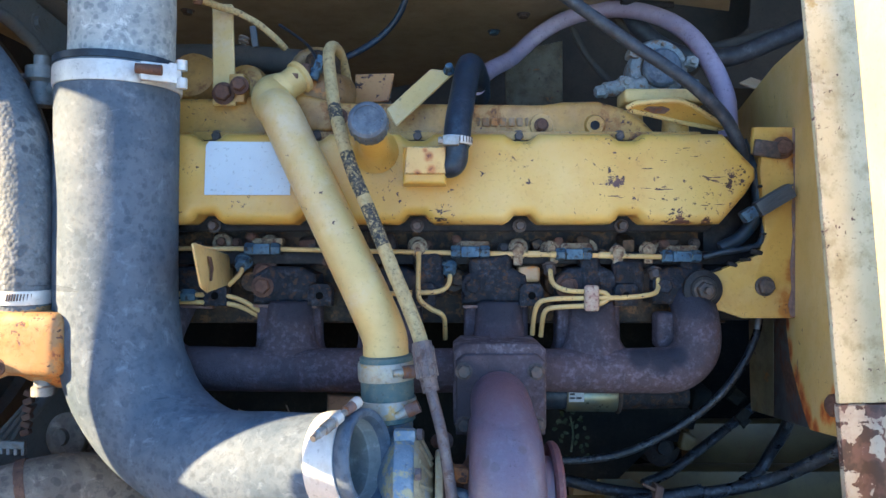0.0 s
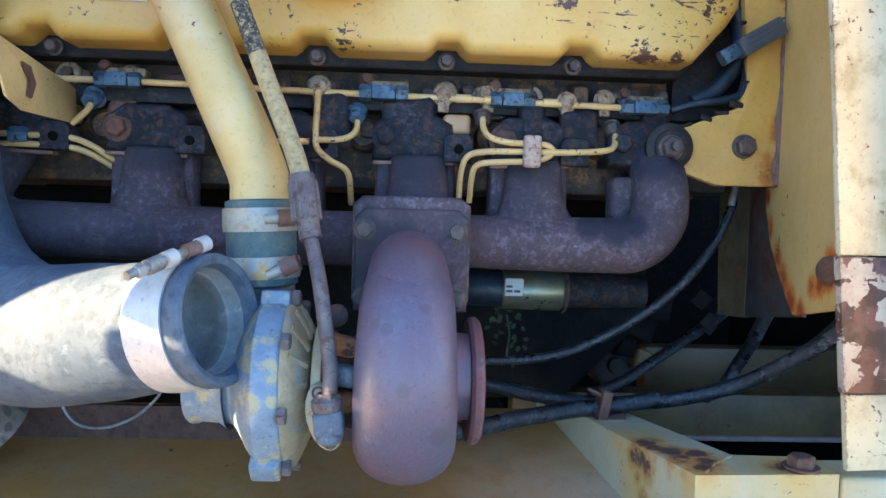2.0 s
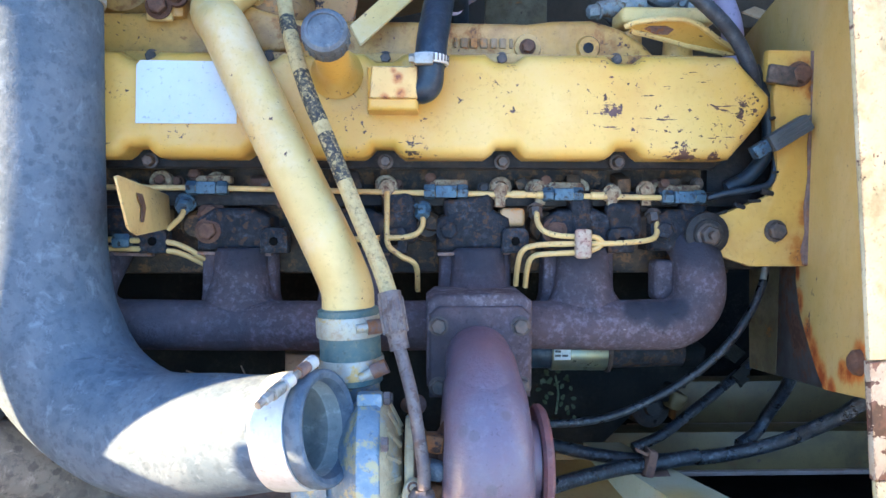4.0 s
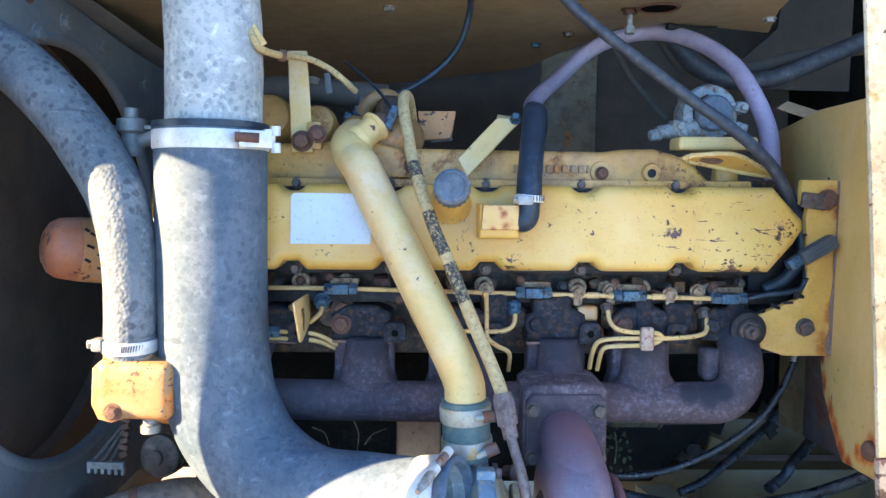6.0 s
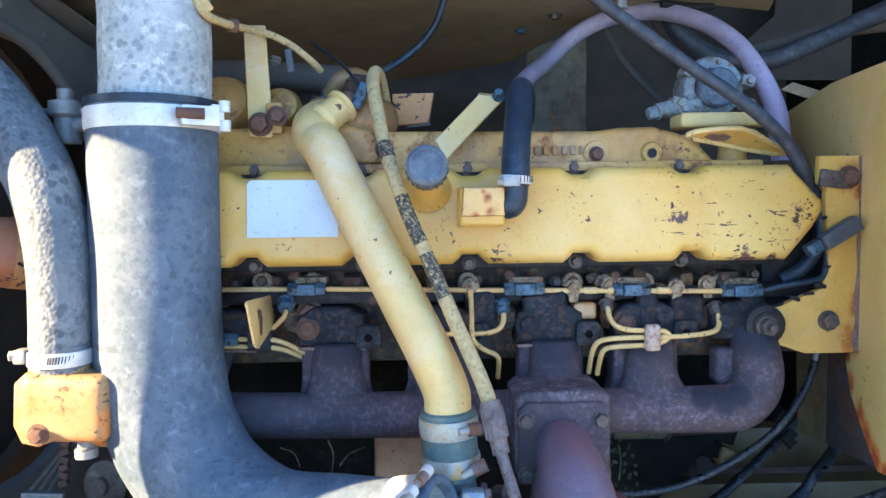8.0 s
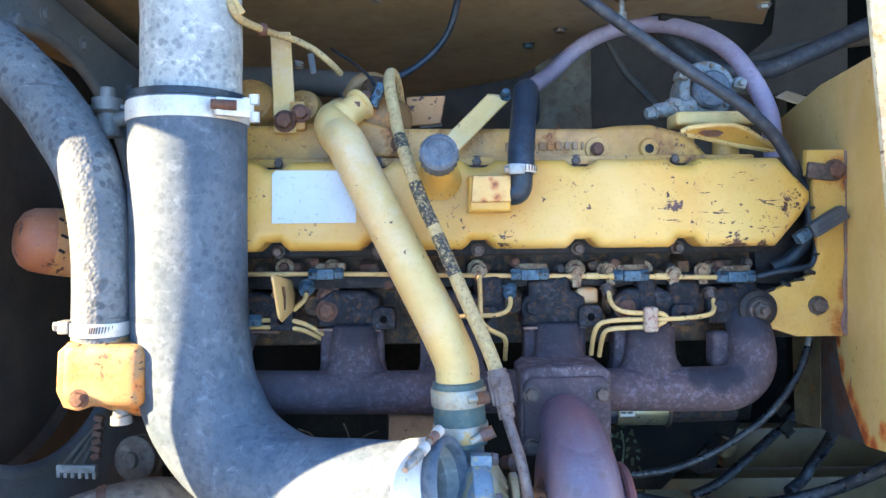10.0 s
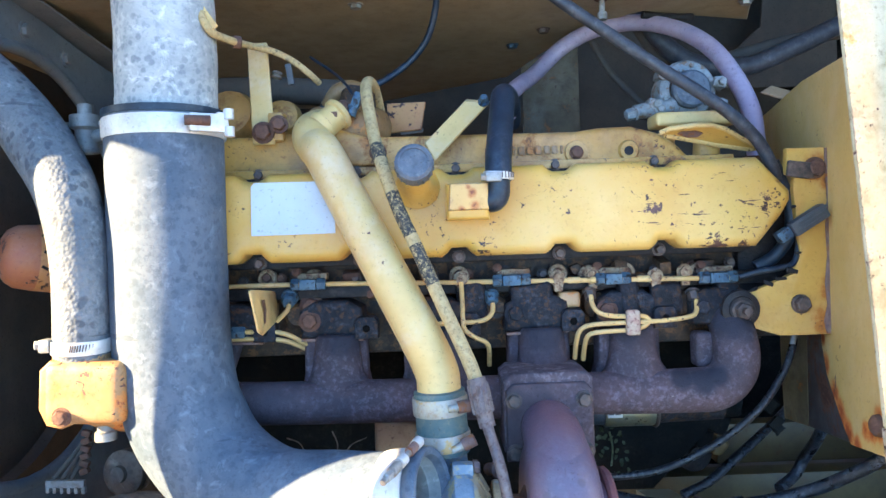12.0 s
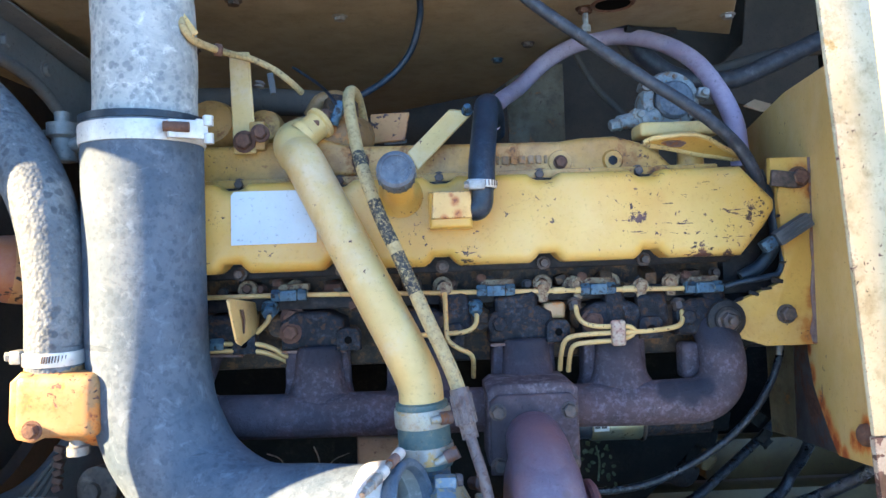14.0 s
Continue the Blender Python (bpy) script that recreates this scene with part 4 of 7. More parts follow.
for p, w, m in (((0.425, 1.26, -0.290), 0.046, "deep_shade"), ((0.448, 1.25, -0.262), 0.036, "deep_shade"), ((0.405, 1.27, -0.325), 0.030, "deep_shade"), ((0.4420, 1.30, -0.3500), 0.028, "rail")):
    bm = block(p, (w, 0.03, w * 1.1), (random.uniform(-30, 30), random.uniform(-30, 30), 20), 0.007, segments=3)
    for v in bm.verts:
        v.co += 0.006 * Vector((noise.noise(v.co * 90), noise.noise(v.co * 90 + Vector((5, 0, 0))), noise.noise(v.co * 90 + Vector((0, 5, 0)))))
    part("casting_lug", bm, m, engine, smooth=50)

# ---- valve cover ----
cover = thing("valve_cover", (0.0, 0.955, 0.034), "yellow painted valve cover with dark paint chips", "valve cover")
XL, XR = -0.50, (0.3607, 0.935, 0.1051)[0]
ZT, ZB = (0.0869, 0.94, 0.1506)[2], (0.0869, 0.94, 0.0322)[2]
NOTCH = [(-0.3064, 0.94, 0.3304)[0] - 0.137, (-0.3064, 0.94, 0.3304)[0], (-0.1701, 0.94, 0.3304)[0], (-0.0345, 0.94, 0.3304)[0], (0.1026, 0.94, 0.3304)[0], (0.239, 0.94, 0.3304)[0]]


def cover_outline(grow=0.0):
    pts = [(XL, ZB - grow)]
    for nx in NOTCH:
        if not grow:
            pts += [(nx - 0.023, ZB), (nx - 0.016, ZB + 0.005), (nx - 0.010, ZB + 0.012), (nx + 0.010, ZB + 0.012), (nx + 0.016, ZB + 0.005), (nx + 0.023, ZB)]
    pts += [(XR - 0.004, ZB - grow), ((0.392, 0.935, 0.0715)[0] + grow, (0.392, 0.935, 0.0715)[2] - grow * 0.5), ((0.4054, 0.935, 0.0917)[0] + grow, (0.4054, 0.935, 0.0917)[2]),
            ((0.4054, 0.935, 0.1051)[0] + grow, (0.4054, 0.935, 0.1051)[2]), (XR + 0.004, ZT + grow * 0.6)]
    for nx in NOTCH[::-1]:
        if not grow:
            pts += [(nx + 0.022, ZT), (nx + 0.015, ZT - 0.006), (nx + 0.009, ZT - 0.009), (nx - 0.009, ZT - 0.009), (nx - 0.015, ZT - 0.006), (nx - 0.022, ZT)]
    pts += [(XL, ZT + grow * 0.6)]
    return pts


part("cover_body", slab(cover_outline(), 0.900, 0.958, 0.017, 6, 0.10), "cover", cover, smooth=50)
part("gasket_rim", slab(cover_outline(0.009), 0.953, 0.966, 0.002, 1, 0.06), "soot", cover, "black oily gasket rim")
part("rim_step", slab(cover_outline(0.006), 0.966, 1.0, 0.002, 1, 0.06), "soot", cover)
for nx in NOTCH:
    bolt(cover, (nx, 0.951, ZB - 0.001), (0, -1, 0), 0.0068, 0.012, "bolt")
    bolt(cover, (nx, 0.962, ZT + 0.002), (0, -1, 0), 0.0065, 0.007, "bolt")
a, b = (-0.3046, 0.912, 0.1374), (-0.1955, 0.902, 0.069)
part("sticker", slab([(a[0], b[2]), (b[0], b[2]), (b[0], a[2]), (a[0] + 0.004, a[2] + 0.001), (a[0], a[2] - 0.004)], 0.8975, 0.8992, 0.0, 1, 0.10), "sticker", cover, "blank pale sticker, its print gone")

# filler neck and cap
base, tip = Vector((-0.0866, 0.905, 0.1277)), Vector((-0.0867, 0.812, 0.1482))
ax = (tip - base).normalized()
neck = part("filler_neck", lathe([(-0.008, 0.030), (0.002, 0.0225), (0.014, 0.0185), ((tip - base).length, 0.0175)], base, ax, 32), "cover", cover)
L = (tip - base).length
bm = lathe([(L - 0.024, 0.0175), (L - 0.024, 0.0222), (L - 0.004, 0.0230), (L + 0.000, 0.0225), (L + 0.003, 0.019), (L + 0.003, 0.0165), (L + 0.0015, 0.016), (L + 0.0015, 0.0)], base, ax, 40)
part("filler_cap", bm, "cap", neck, "dusty black ribbed filler cap")
for k in range(20):
    a = 2 * math.pi * k / 20
    up = ax.orthogonal().normalized()
    sd = ax.cross(up)
    p = base + ax * (L - 0.014) + 0.0226 * (math.cos(a) * up + math.sin(a) * sd)
    part("cap_rib", sweep(bmesh.new(), [p - ax * 0.007, p + ax * 0.008], 0.0014, 6), "cap", neck)

# breather boss, elbow and hose
c = (-0.0228, 0.895, 0.1034)
part("breather_boss", slab([(c[0] - 0.027, c[2] - 0.024), (c[0] + 0.027, c[2] - 0.024), (c[0] + 0.027, c[2] + 0.022), (c[0] - 0.027, c[2] + 0.022)], 0.870, 0.915, 0.006, 3), "cover", cover)
part("boss_pad", slab([(c[0] - 0.025, c[2] - 0.012), (c[0] + 0.026, c[2] - 0.012), (c[0] + 0.026, c[2] + 0.022), (c[0] - 0.022, c[2] + 0.022)], 0.864, 0.8695, 0.004, 2), "scab", cover, "worn pale paint with rust scabs")
breather = thing("breather_hose", (0.0155, 0.885, 0.1065), "black rubber breather hose with a steel clamp", "hose")
part("elbow", tube([(-0.0028, 0.885, 0.1051), (0.0091, 0.878, 0.1029), (0.0154, 0.876, 0.1096), (0.0168, 0.876, 0.125), (0.0175, 0.877, 0.1405)], 0.0150, 18), "black", breather)
part("hose", tube([(0.0168, 0.876, 0.1299), (0.0195, 0.893, 0.1605), (0.0262, 0.925, 0.2017), (0.0325, 0.955, 0.2378), (0.0365, 0.98, 0.253), (0.045, 1.02, 0.259), (0.053, 1.06, 0.252), (0.058, 1.10, 0.235)], lambda s: 0.0172 - 0.004 * max(0, s - 0.6), 18), "black", breather)
neck_band = band([(0.0168, 0.876, 0.1292), (0.0175, 0.876, 0.1382)], 0.0178, "steel", breather)
part("clamp_screw", joined(block((0.0096, 0.858, 0.1313), (0.020, 0.012, 0.012), bevel=0.002), hexbolt((0.0041, 0.858, 0.1313), (-1, 0, 0), 0.005, 0.010, 0)), "zinc", neck_band)

bc = Vector((0.0171, 0.876, 0.1337))
for k in range(6):
    a = radians(-80 + 13 * k)
    part("band_slot", block(bc + Vector((0.0195 * math.cos(a), 0.0195 * math.sin(a), 0)), (0.0012, 0.0012, 0.007), (0, 0, math.degrees(a)), 0.0), "bolt", neck_band)

# ---- intake manifold behind the cover ----
intake = thing("intake_manifold", (0.0, 1.0, 0.16), "yellow cast intake manifold with raised lettering and bolts", "intake manifold")
zi = (-0.0653, 0.975, 0.1593)[2]
zt = (-0.0659, 0.985, 0.2041)[2]
o = [(-0.52, zi - 0.03), ((0.2844, 0.975, 0.1593)[0] + 0.012, zi - 0.03), ((0.2844, 0.975, 0.1593)[0] + 0.012, zi), ((0.2766, 0.975, 0.1756)[0], (0.2781, 0.98, 0.1804)[2]), ((0.2507, 0.98, 0.1961)[0], (0.2507, 0.98, 0.1961)[2]), ((0.2156, 0.98, 0.2039)[0], zt + 0.002),
     ((0.1687, 0.98, 0.2023)[0], zt + 0.001), ((0.1375, 0.98, 0.1992)[0], zt - 0.003), ((-0.175, 0.98, 0.2039)[0], zt), ((-0.1945, 0.98, 0.2156)[0], zt + 0.012), ((-0.2375, 0.98, 0.2156)[0], zt + 0.012), ((-0.2999, 0.98, 0.2101)[0], zt + 0.006), (-0.52, zt + 0.006)]
part("runner", slab(o, 0.972, 1.11, 0.010, 4, 0.05), "yellow", intake)
part("runner_lip", block((-0.08, 0.975, zi - 0.006), (0.86, 0.03, 0.012), bevel=0.003), "yellow", intake)
bolt(intake, (0.1348, 0.972, 0.1697), (0, -1, 0), 0.0082, 0.010, "rust", washer=1.2)
part("bolt_boss", lathe([(-0.004, 0.017), (0.003, 0.0155), (0.003, 0.0)], (0.1358, 0.979, 0.1709), (0, -1, 0), 20), "yellow", intake)
part("hole_boss", lathe([(-0.004, 0.016), (0.004, 0.0125), (0.004, 0.006), (-0.002, 0.006)], (0.2099, 0.979, 0.1709), (0, -1, 0), 20), "yellow", intake)
part("hole", lathe([(0, 0.0065), (0.001, 0)], (0.2088, 0.974, 0.17), (0, -1, 0), 16), "soot", intake)
# raised cast marks, too worn to read
marks = (0.0668, 0.974, 0.1754)
for k, (dx, w) in enumerate(((-0.055, 0.008), (-0.043, 0.006), (-0.018, 0.004), (-0.008, 0.009), (0.004, 0.009), (0.016, 0.009), (0.028, 0.008), (0.039, 0.008), (0.049, 0.004))):
    part("cast_mark", block((marks[0] + dx, 0.9795, marks[2]), (w, 0.006, 0.012), bevel=0.002), "mark", intake)
m2 = (-0.1638, 0.974, 0.1824)
part("cast_plate", slab([(m2[0] - 0.034, m2[2] - 0.008), (m2[0] + 0.030, m2[2] - 0.008), (m2[0] + 0.034, m2[2]), (m2[0] + 0.030, m2[2] + 0.008), (m2[0] - 0.034, m2[2] + 0.008)], 0.979, 0.99, 0.002), "yellow", intake)
for k in range(4):
    part("cast_mark", block((m2[0] - 0.022 + 0.014 * k, 0.978, m2[2]), (0.007, 0.004, 0.009), bevel=0.0015), "rust", intake)
# inlet elbow that takes the charge pipe
elbow = thing("inlet_elbow", (-0.1785, 1, 0.216), "yellow cast inlet elbow with rusty bolts", "inlet elbow")
part("elbow_body", tube([(-0.2331, 1.03, 0.2266), (-0.1945, 1, 0.2144), (-0.1666, 1, 0.22), (-0.1511, 1.03, 0.2225)], 0.030, 24), "mark", elbow)
part("elbow_flange", slab([((-0.2058, 0.96, 0.1921)[0], (-0.2058, 0.96, 0.1599)[2]), ((-0.1408, 0.96, 0.1921)[0], (-0.1408, 0.96, 0.1599)[2]), ((-0.1523, 0.96, 0.1921)[0], (-0.1523, 0.96, 0.1997)[2]), ((-0.202, 0.96, 0.1921)[0], (-0.202, 0.96, 0.215)[2])], 0.958, 0.99, 0.008, 3), "yellow", elbow)
part("elbow_tab", sheet([(-0.134, 1.09, 0.222), (-0.082, 1.08, 0.224), (-0.0740, 1.09, 0.2685), (-0.135, 1.10, 0.2695)], 0.004, 0.001), "filter_side", elbow, "faded orange-tan plate")
part("rear_boss", lathe([(0, 0.040), (0.03, 0.040), (0.045, 0.034), (0.052, 0.018), (0.053, 0)], (-0.366, 1.075, 0.243), (0, -1, 0.25), 28), "yellow", elbow)
part("rear_boss", lathe([(0, 0.030), (0.03, 0.030), (0.042, 0.025), (0.048, 0.012), (0.049, 0)], (-0.289, 1.075, 0.236), (0, -1, 0.25), 28), "yellow", elbow)
part("sender_hood", tube([(-0.222, 1.06, 0.262), (-0.205, 1.05, 0.282), (-0.180, 1.05, 0.286), (-0.158, 1.06, 0.270)], 0.012, 16), "mark", elbow)
for x, y, z in ((-0.232, 1.10, 0.270), (-0.222, 1.09, 0.283), (-0.247, 1.10, 0.260)):
    part("blue_plug", block((x, y, z), (0.016, 0.014, 0.014), (10, 25, 0), 0.003), "blue_fit", elbow)
scrap = thing("pale_scrap", (-0.1, 1.1, 0.222), "pale torn scrap of insulation behind the intake", "scrap")
part("piece", sheet([(-0.120, 1.10, 0.244), (-0.083, 1.105, 0.247), (-0.081, 1.10, 0.236), (-0.116, 1.095, 0.231)], 0.004, 0.001), "tap", scrap)
part("piece", sheet([(-0.116, 1.09, 0.227), (-0.080, 1.095, 0.230), (-0.080, 1.09, 0.225), (-0.114, 1.085, 0.2215)], 0.004, 0.001), "tap", scrap)
part("sender_body", lathe([(0, 0.026), (0.02, 0.028), (0.045, 0.024), (0.055, 0.014), (0.055, 0)], (-0.1765, 1.02, 0.2282), (0.15, -0.2, 1), 24), "head", elbow, "grimy sender body")
for p in ((-0.2733, 0.955, 0.22), (-0.1403, 0.957, 0.1777), (-0.1877, 0.965, 0.2407)):
    bolt(elbow, p, (0, -1, 0.1), 0.009, 0.011, "rust")
# strap over the intake
strap = thing("strap_bracket", (-0.3015, 0.975, 0.2028), "yellow flat steel strap bolted at its foot", "bracket")
s0, s1 = (-0.2994, 0.968, 0.1967), (-0.3114, 1, 0.3461)
part("strap", sheet([(s0[0] - 0.0155, s0[1], s0[2]), (s0[0] + 0.0155, s0[1], s0[2]), (s1[0] + 0.0145, s1[1], s1[2]), (s1[0] - 0.0145, s1[1], s1[2])], -0.006, 0.0015), "pipe", strap)
bolt(strap, (-0.299, 0.967, 0.2119), (0, -1, 0.05), 0.0115, 0.012, "rust")
part("strap_lug", block((-0.2826, 0.985, 0.2206), (0.022, 0.03, 0.04), bevel=0.004), "yellow", strap)
bolt(strap, (-0.278, 0.969, 0.2232), (0, -1, 0.05), 0.0095, 0.011, "rust")
# slanted strap beside the breather
sl = thing("slanted_strap", (-0.0712, 0.95, 0.1787), "yellow flat strap slanting up to the breather hose", "bracket")
part("strap", sheet([(-0.0761, 0.955, 0.1865), (-0.0625, 0.945, 0.1619), (0.0157, 0.985, 0.2425), (-0.0187, 0.985, 0.247)], 0.004, 0.0012), "pipe", sl)
part("strap_tip", sheet([(-0.0187, 0.984, 0.2468), (0.0157, 0.984, 0.2425), (0.019, 1.01, 0.2500), (-0.015, 1.015, 0.2545)], 0.003, 0.001), "pipe", sl)
bolt(sl, (0.0085, 0.982, 0.2460), (0, -1, 0.6), 0.006, 0.012, "blue_fit")

# ---- exhaust manifold ----
man = thing("exhaust_manifold", (0.05, 0.935, -0.2), "purplish scorched cast-iron exhaust manifold with dusty scale", "exhaust manifold")
zm, ym, rm = (0.2355, 0.935, -0.1602)[2], 0.936, 0.0275
xr = (0.3026, 0.935, -0.1602)[0]
xe = (0.3374, 0.945, -0.1198)[0]
part("log_right", tube([(0.10, ym, zm + 0.001), (0.18, ym, zm), (xr - 0.03, ym, zm), (xr + 0.006, ym, zm + 0.003), (xe - 0.006, ym + 0.002, zm + 0.022), (xe, ym + 0.004, zm + 0.05), (xe - 0.001, ym + 0.02, zm + 0.085), (xe - 0.002, 0.985, zm + 0.10)], lambda s: rm + 0.003 * math.sin(math.pi * s), 22), "iron", man)
part("log_left", tube([(0.06, ym, zm + 0.001), (-0.05, ym, zm), (-0.30, ym + 0.002, zm + 0.002), (-0.355, ym + 0.002, zm + 0.008), (-0.375, ym + 0.004, zm + 0.04), (-0.37, 0.985, zm + 0.09)], lambda s: rm + 0.0015, 22), "iron", man)
for k, cx in enumerate((PORT_X[1], PORT_X[2], PORT_X[3], PORT_X[4])):
    bm = lathe([(-0.012, 0.058), (0.010, 0.057), (0.020, 0.050), (0.028, 0.042), (0.038, 0.0365), (0.050, 0.0335), (0.066, 0.0315), (0.086, 0.0312), (0.090, 0.029), (0.090, 0.0)], (cx, 0.0, zm), (0, 0, 1), 36)
    for v in bm.verts:
        rise = max(0.0, v.co.z - zm)
        v.co.y = 0.944 + 0.20 * rise + v.co.y * (0.56 + 4.2 * min(0.085, rise))
        v.co += 0.0020 * Vector((noise.noise(v.co * 55), noise.noise(v.co * 55 + Vector((4, 0, 0))), 0))
    part("runner", bm, "iron", man, smooth=60)
    for sgn in (-1, 1):
        wide = 0.026 if sgn < 0 else 0.018
        edge_x = [(0.020, 0.004), (0.036 + wide, 0.004), (0.027 + wide, 0.016), (0.022 + wide, 0.034), (0.021 + wide, 0.086), (0.020, 0.086)]
        bm = slab([(cx + sgn * a, zm + b) for a, b in edge_x][::sgn], 0.960, 0.99, 0.008, 3)
        for v in bm.verts:
            v.co += 0.0025 * Vector((noise.noise(v.co * 80), noise.noise(v.co * 80 + Vector((4, 0, 0))), noise.noise(v.co * 80 + Vector((0, 4, 0)))))
        part("runner_flank", bm, "iron", man, smooth=50)
part("runner_ear", block((xe - 0.036, 0.968, zm + 0.050), (0.026, 0.034, 0.050), bevel=0.009, segments=4), "iron", man)
# turbo mounting foot
fl, fr = (0.0151, 0.86, -0.1364), (0.1248, 0.86, -0.1364)
foot_low = (0.066, 0.862, -0.226)[2]
fh = (0.0722, 0.943, -0.1248)[2]
part("mount_foot", slab([(fl[0] - 0.002, foot_low + 0.01), (fr[0] + 0.002, foot_low + 0.01), (fr[0] + 0.002, fh + 0.001), (fr[0] - 0.008, fh + 0.009), (fl[0] + 0.008, fh + 0.009), (fl[0] - 0.002, fh + 0.001)], 0.866, 0.95, 0.006, 3), "iron_dusty", man)
part("core_plug", lathe([(-0.002, 0.005), (0.002, 0.0045), (0.002, 0)], (0.2392, 0.9095, -0.1646), (0, -1, -0.2), 14), "zinc", man)

# ---- turbocharger ----
turbo = thing("turbocharger", (0.0667, 0.8, -0.3678), "red-oxide and corroded alloy turbocharger under the manifold", "turbocharger")
part("turbine_flange", slab([(fl[0] + 0.0005, foot_low), (fr[0] - 0.0005, foot_low), (fr[0] - 0.0005, fh - 0.012), (fr[0] - 0.010, fh - 0.003), (fl[0] + 0.010, fh - 0.003), (fl[0] + 0.0005, fh - 0.012)], 0.860, 0.8765, 0.004, 3), "iron", turbo, "dark scorched mounting flange")
for p in ((0.0254, 0.86, -0.1481), (0.1131, 0.86, -0.1487), (0.0254, 0.86, -0.2132), (0.1145, 0.86, -0.2132)):
    bolt(turbo, p, (0, -1, 0), 0.0088, 0.009, "bolt", washer=1.2)
tc = Vector((0.0680, 0.795, -0.2616))
TW, TR = 0.0412, 0.092
bm = bmesh.new()
prof = []
for k in range(15):
    a = math.pi * k / 14
    prof.append((-TW * math.cos(a) * (1.0 if abs(math.cos(a)) < 0.99 else 1.0), TR - 0.036 + 0.036 * math.sin(a) ** 0.75))
prof = [(-TW + 0.002, 0.0), (-TW, 0.03)] + prof + [(TW, 0.03), (TW - 0.002, 0.0)]
lathe(prof, tc, (1, 0, 0), 56, bm)
for v in bm.verts:
    d = v.co - tc
    a = math.atan2(d.z, -d.y)
    v.co = tc + Vector((d.x * (1 - 0.05 * math.sin(a)), d.y * 1.0, d.z * (1.115 if d.z < 0 else 1.0)))
part("turbine_volute", bm, "turbine", turbo, "chalky red-oxide turbine housing", 60)
inlet = tube([(tc.x, 0.874, -0.183), (tc.x, 0.845, -0.184), (tc.x, 0.805, -0.192), (tc.x, 0.770, -0.212), (tc.x, 0.752, -0.242), (tc.x, 0.752, -0.275), (tc.x, 0.762, -0.310)], lambda s: 0.0345 + 0.0045 * min(1.0, s / 0.7) - 0.010 * max(0.0, (s - 0.7) / 0.3), 32)
part("turbine_inlet", inlet, "turbine", turbo, "red-oxide inlet neck of the turbine", 60)
xo = (0.1265, 0.826, -0.2830)
part("outlet_collar", lathe([(0, 0.044), (0.008, 0.039), (0.02, 0.038)], (tc.x + TW - 0.006, xo[1] - 0.012, xo[2] + 0.006), (1, 0, 0), 40), "turbine", turbo)
part("outlet_flange", lathe([(0, 0.030), (0, 0.0545), (0.003, 0.0575), (0.008, 0.0575), (0.011, 0.0545), (0.011, 0.040), (0.004, 0.036)], (xo[0] - 0.004, xo[1], xo[2]), (1, 0.03, 0), 48), "flange_red", turbo, "thin red-brown outlet flange")
# bearing housing
bz = tc.z - 0.005
part("centre_flange", lathe([(0, 0.02), (0, 0.047), (0.002, 0.0490), (0.008, 0.0490), (0.010, 0.046), (0.010, 0.02)], (-0.0085, 0.80, bz - 0.010), (1, 0, 0), 44), "alloy_yellow", turbo, "yellowed flange of the bearing housing")
part("bearing_housing", lathe([(0, 0.038), (0.006, 0.034), (0.012, 0.026), (0.022, 0.026), (0.028, 0.036), (0.034, 0.038)], (0.0005, 0.79, bz), (1, 0, 0), 32), "rust", turbo, "rusted bearing housing")
for dz, dy, m in ((0.024, -0.024, "orange_rust"), (-0.020, -0.028, "orange_rust"), (0.002, -0.034, "cap"), (-0.036, -0.014, "soot")):
    bm = block((0.0165, 0.79 + dy, bz + dz), (0.024, 0.020, 0.017), (0, 10, 0), 0.006, segments=3)
    for v in bm.verts:
        v.co += 0.0022 * Vector((noise.noise(v.co * 160), noise.noise(v.co * 160 + Vector((5, 0, 0))), noise.noise(v.co * 160 + Vector((0, 5, 0)))))
    part("housing_web", bm, m, turbo, smooth=60)
part("drain_fitting", lathe([(-0.01, 0.008), (0.008, 0.008), (0.009, 0.0105), (0.016, 0.0105), (0.018, 0.006), (0.018, 0)], (-0.0038, 0.86, -0.2329), (0.5, -1, 0.3), 20), "strip", turbo)
# compressor
cc = Vector((-0.0395, 0.8, -0.2815))
cx0 = cc.x
part("compressor_ring", lathe([(-0.016, 0.06), (-0.015, 0.070), (-0.011, 0.074), (0.006, 0.074), (0.010, 0.071), (0.010, 0.06)], cc, (1, 0, 0.03), 56), "alloy", turbo, "corroded grey alloy compressor ring")
part("backplate", lathe([(0.010, 0.0725), (0.014, 0.070), (0.024, 0.050), (0.029, 0.034), (0.029, 0.0)], cc, (1, 0, 0.03), 56), "alloy_yellow", turbo, "yellowed ribbed backplate")
for k in range(17):
    a = 2 * math.pi * k / 17
    d = Vector((0, math.cos(a), math.sin(a)))
    p, q = cc + Vector((0.0125, 0, 0)) + d * 0.066, cc + Vector((0.0255, 0, 0)) + d * 0.042
    part("backplate_rib", sweep(bmesh.new(), [p, q], 0.0036, 8), "alloy_yellow", turbo)
for k in range(8):
    a = radians(38 + 45 * k)
    d = Vector((0, -math.cos(a), math.sin(a)))
    if k in (1, 5, 6):
        part("ring_lug", block(cc + d * 0.071 + Vector((-0.003, 0, 0)), (0.025, 0.020, 0.024), (math.degrees(a), 0, 0), 0.004), "alloy", turbo)
    bolt(turbo, cc + d * 0.075 + Vector((0.009, 0, 0)), (1, 0, 0), 0.0072, 0.008, "ferrule", washer=0)
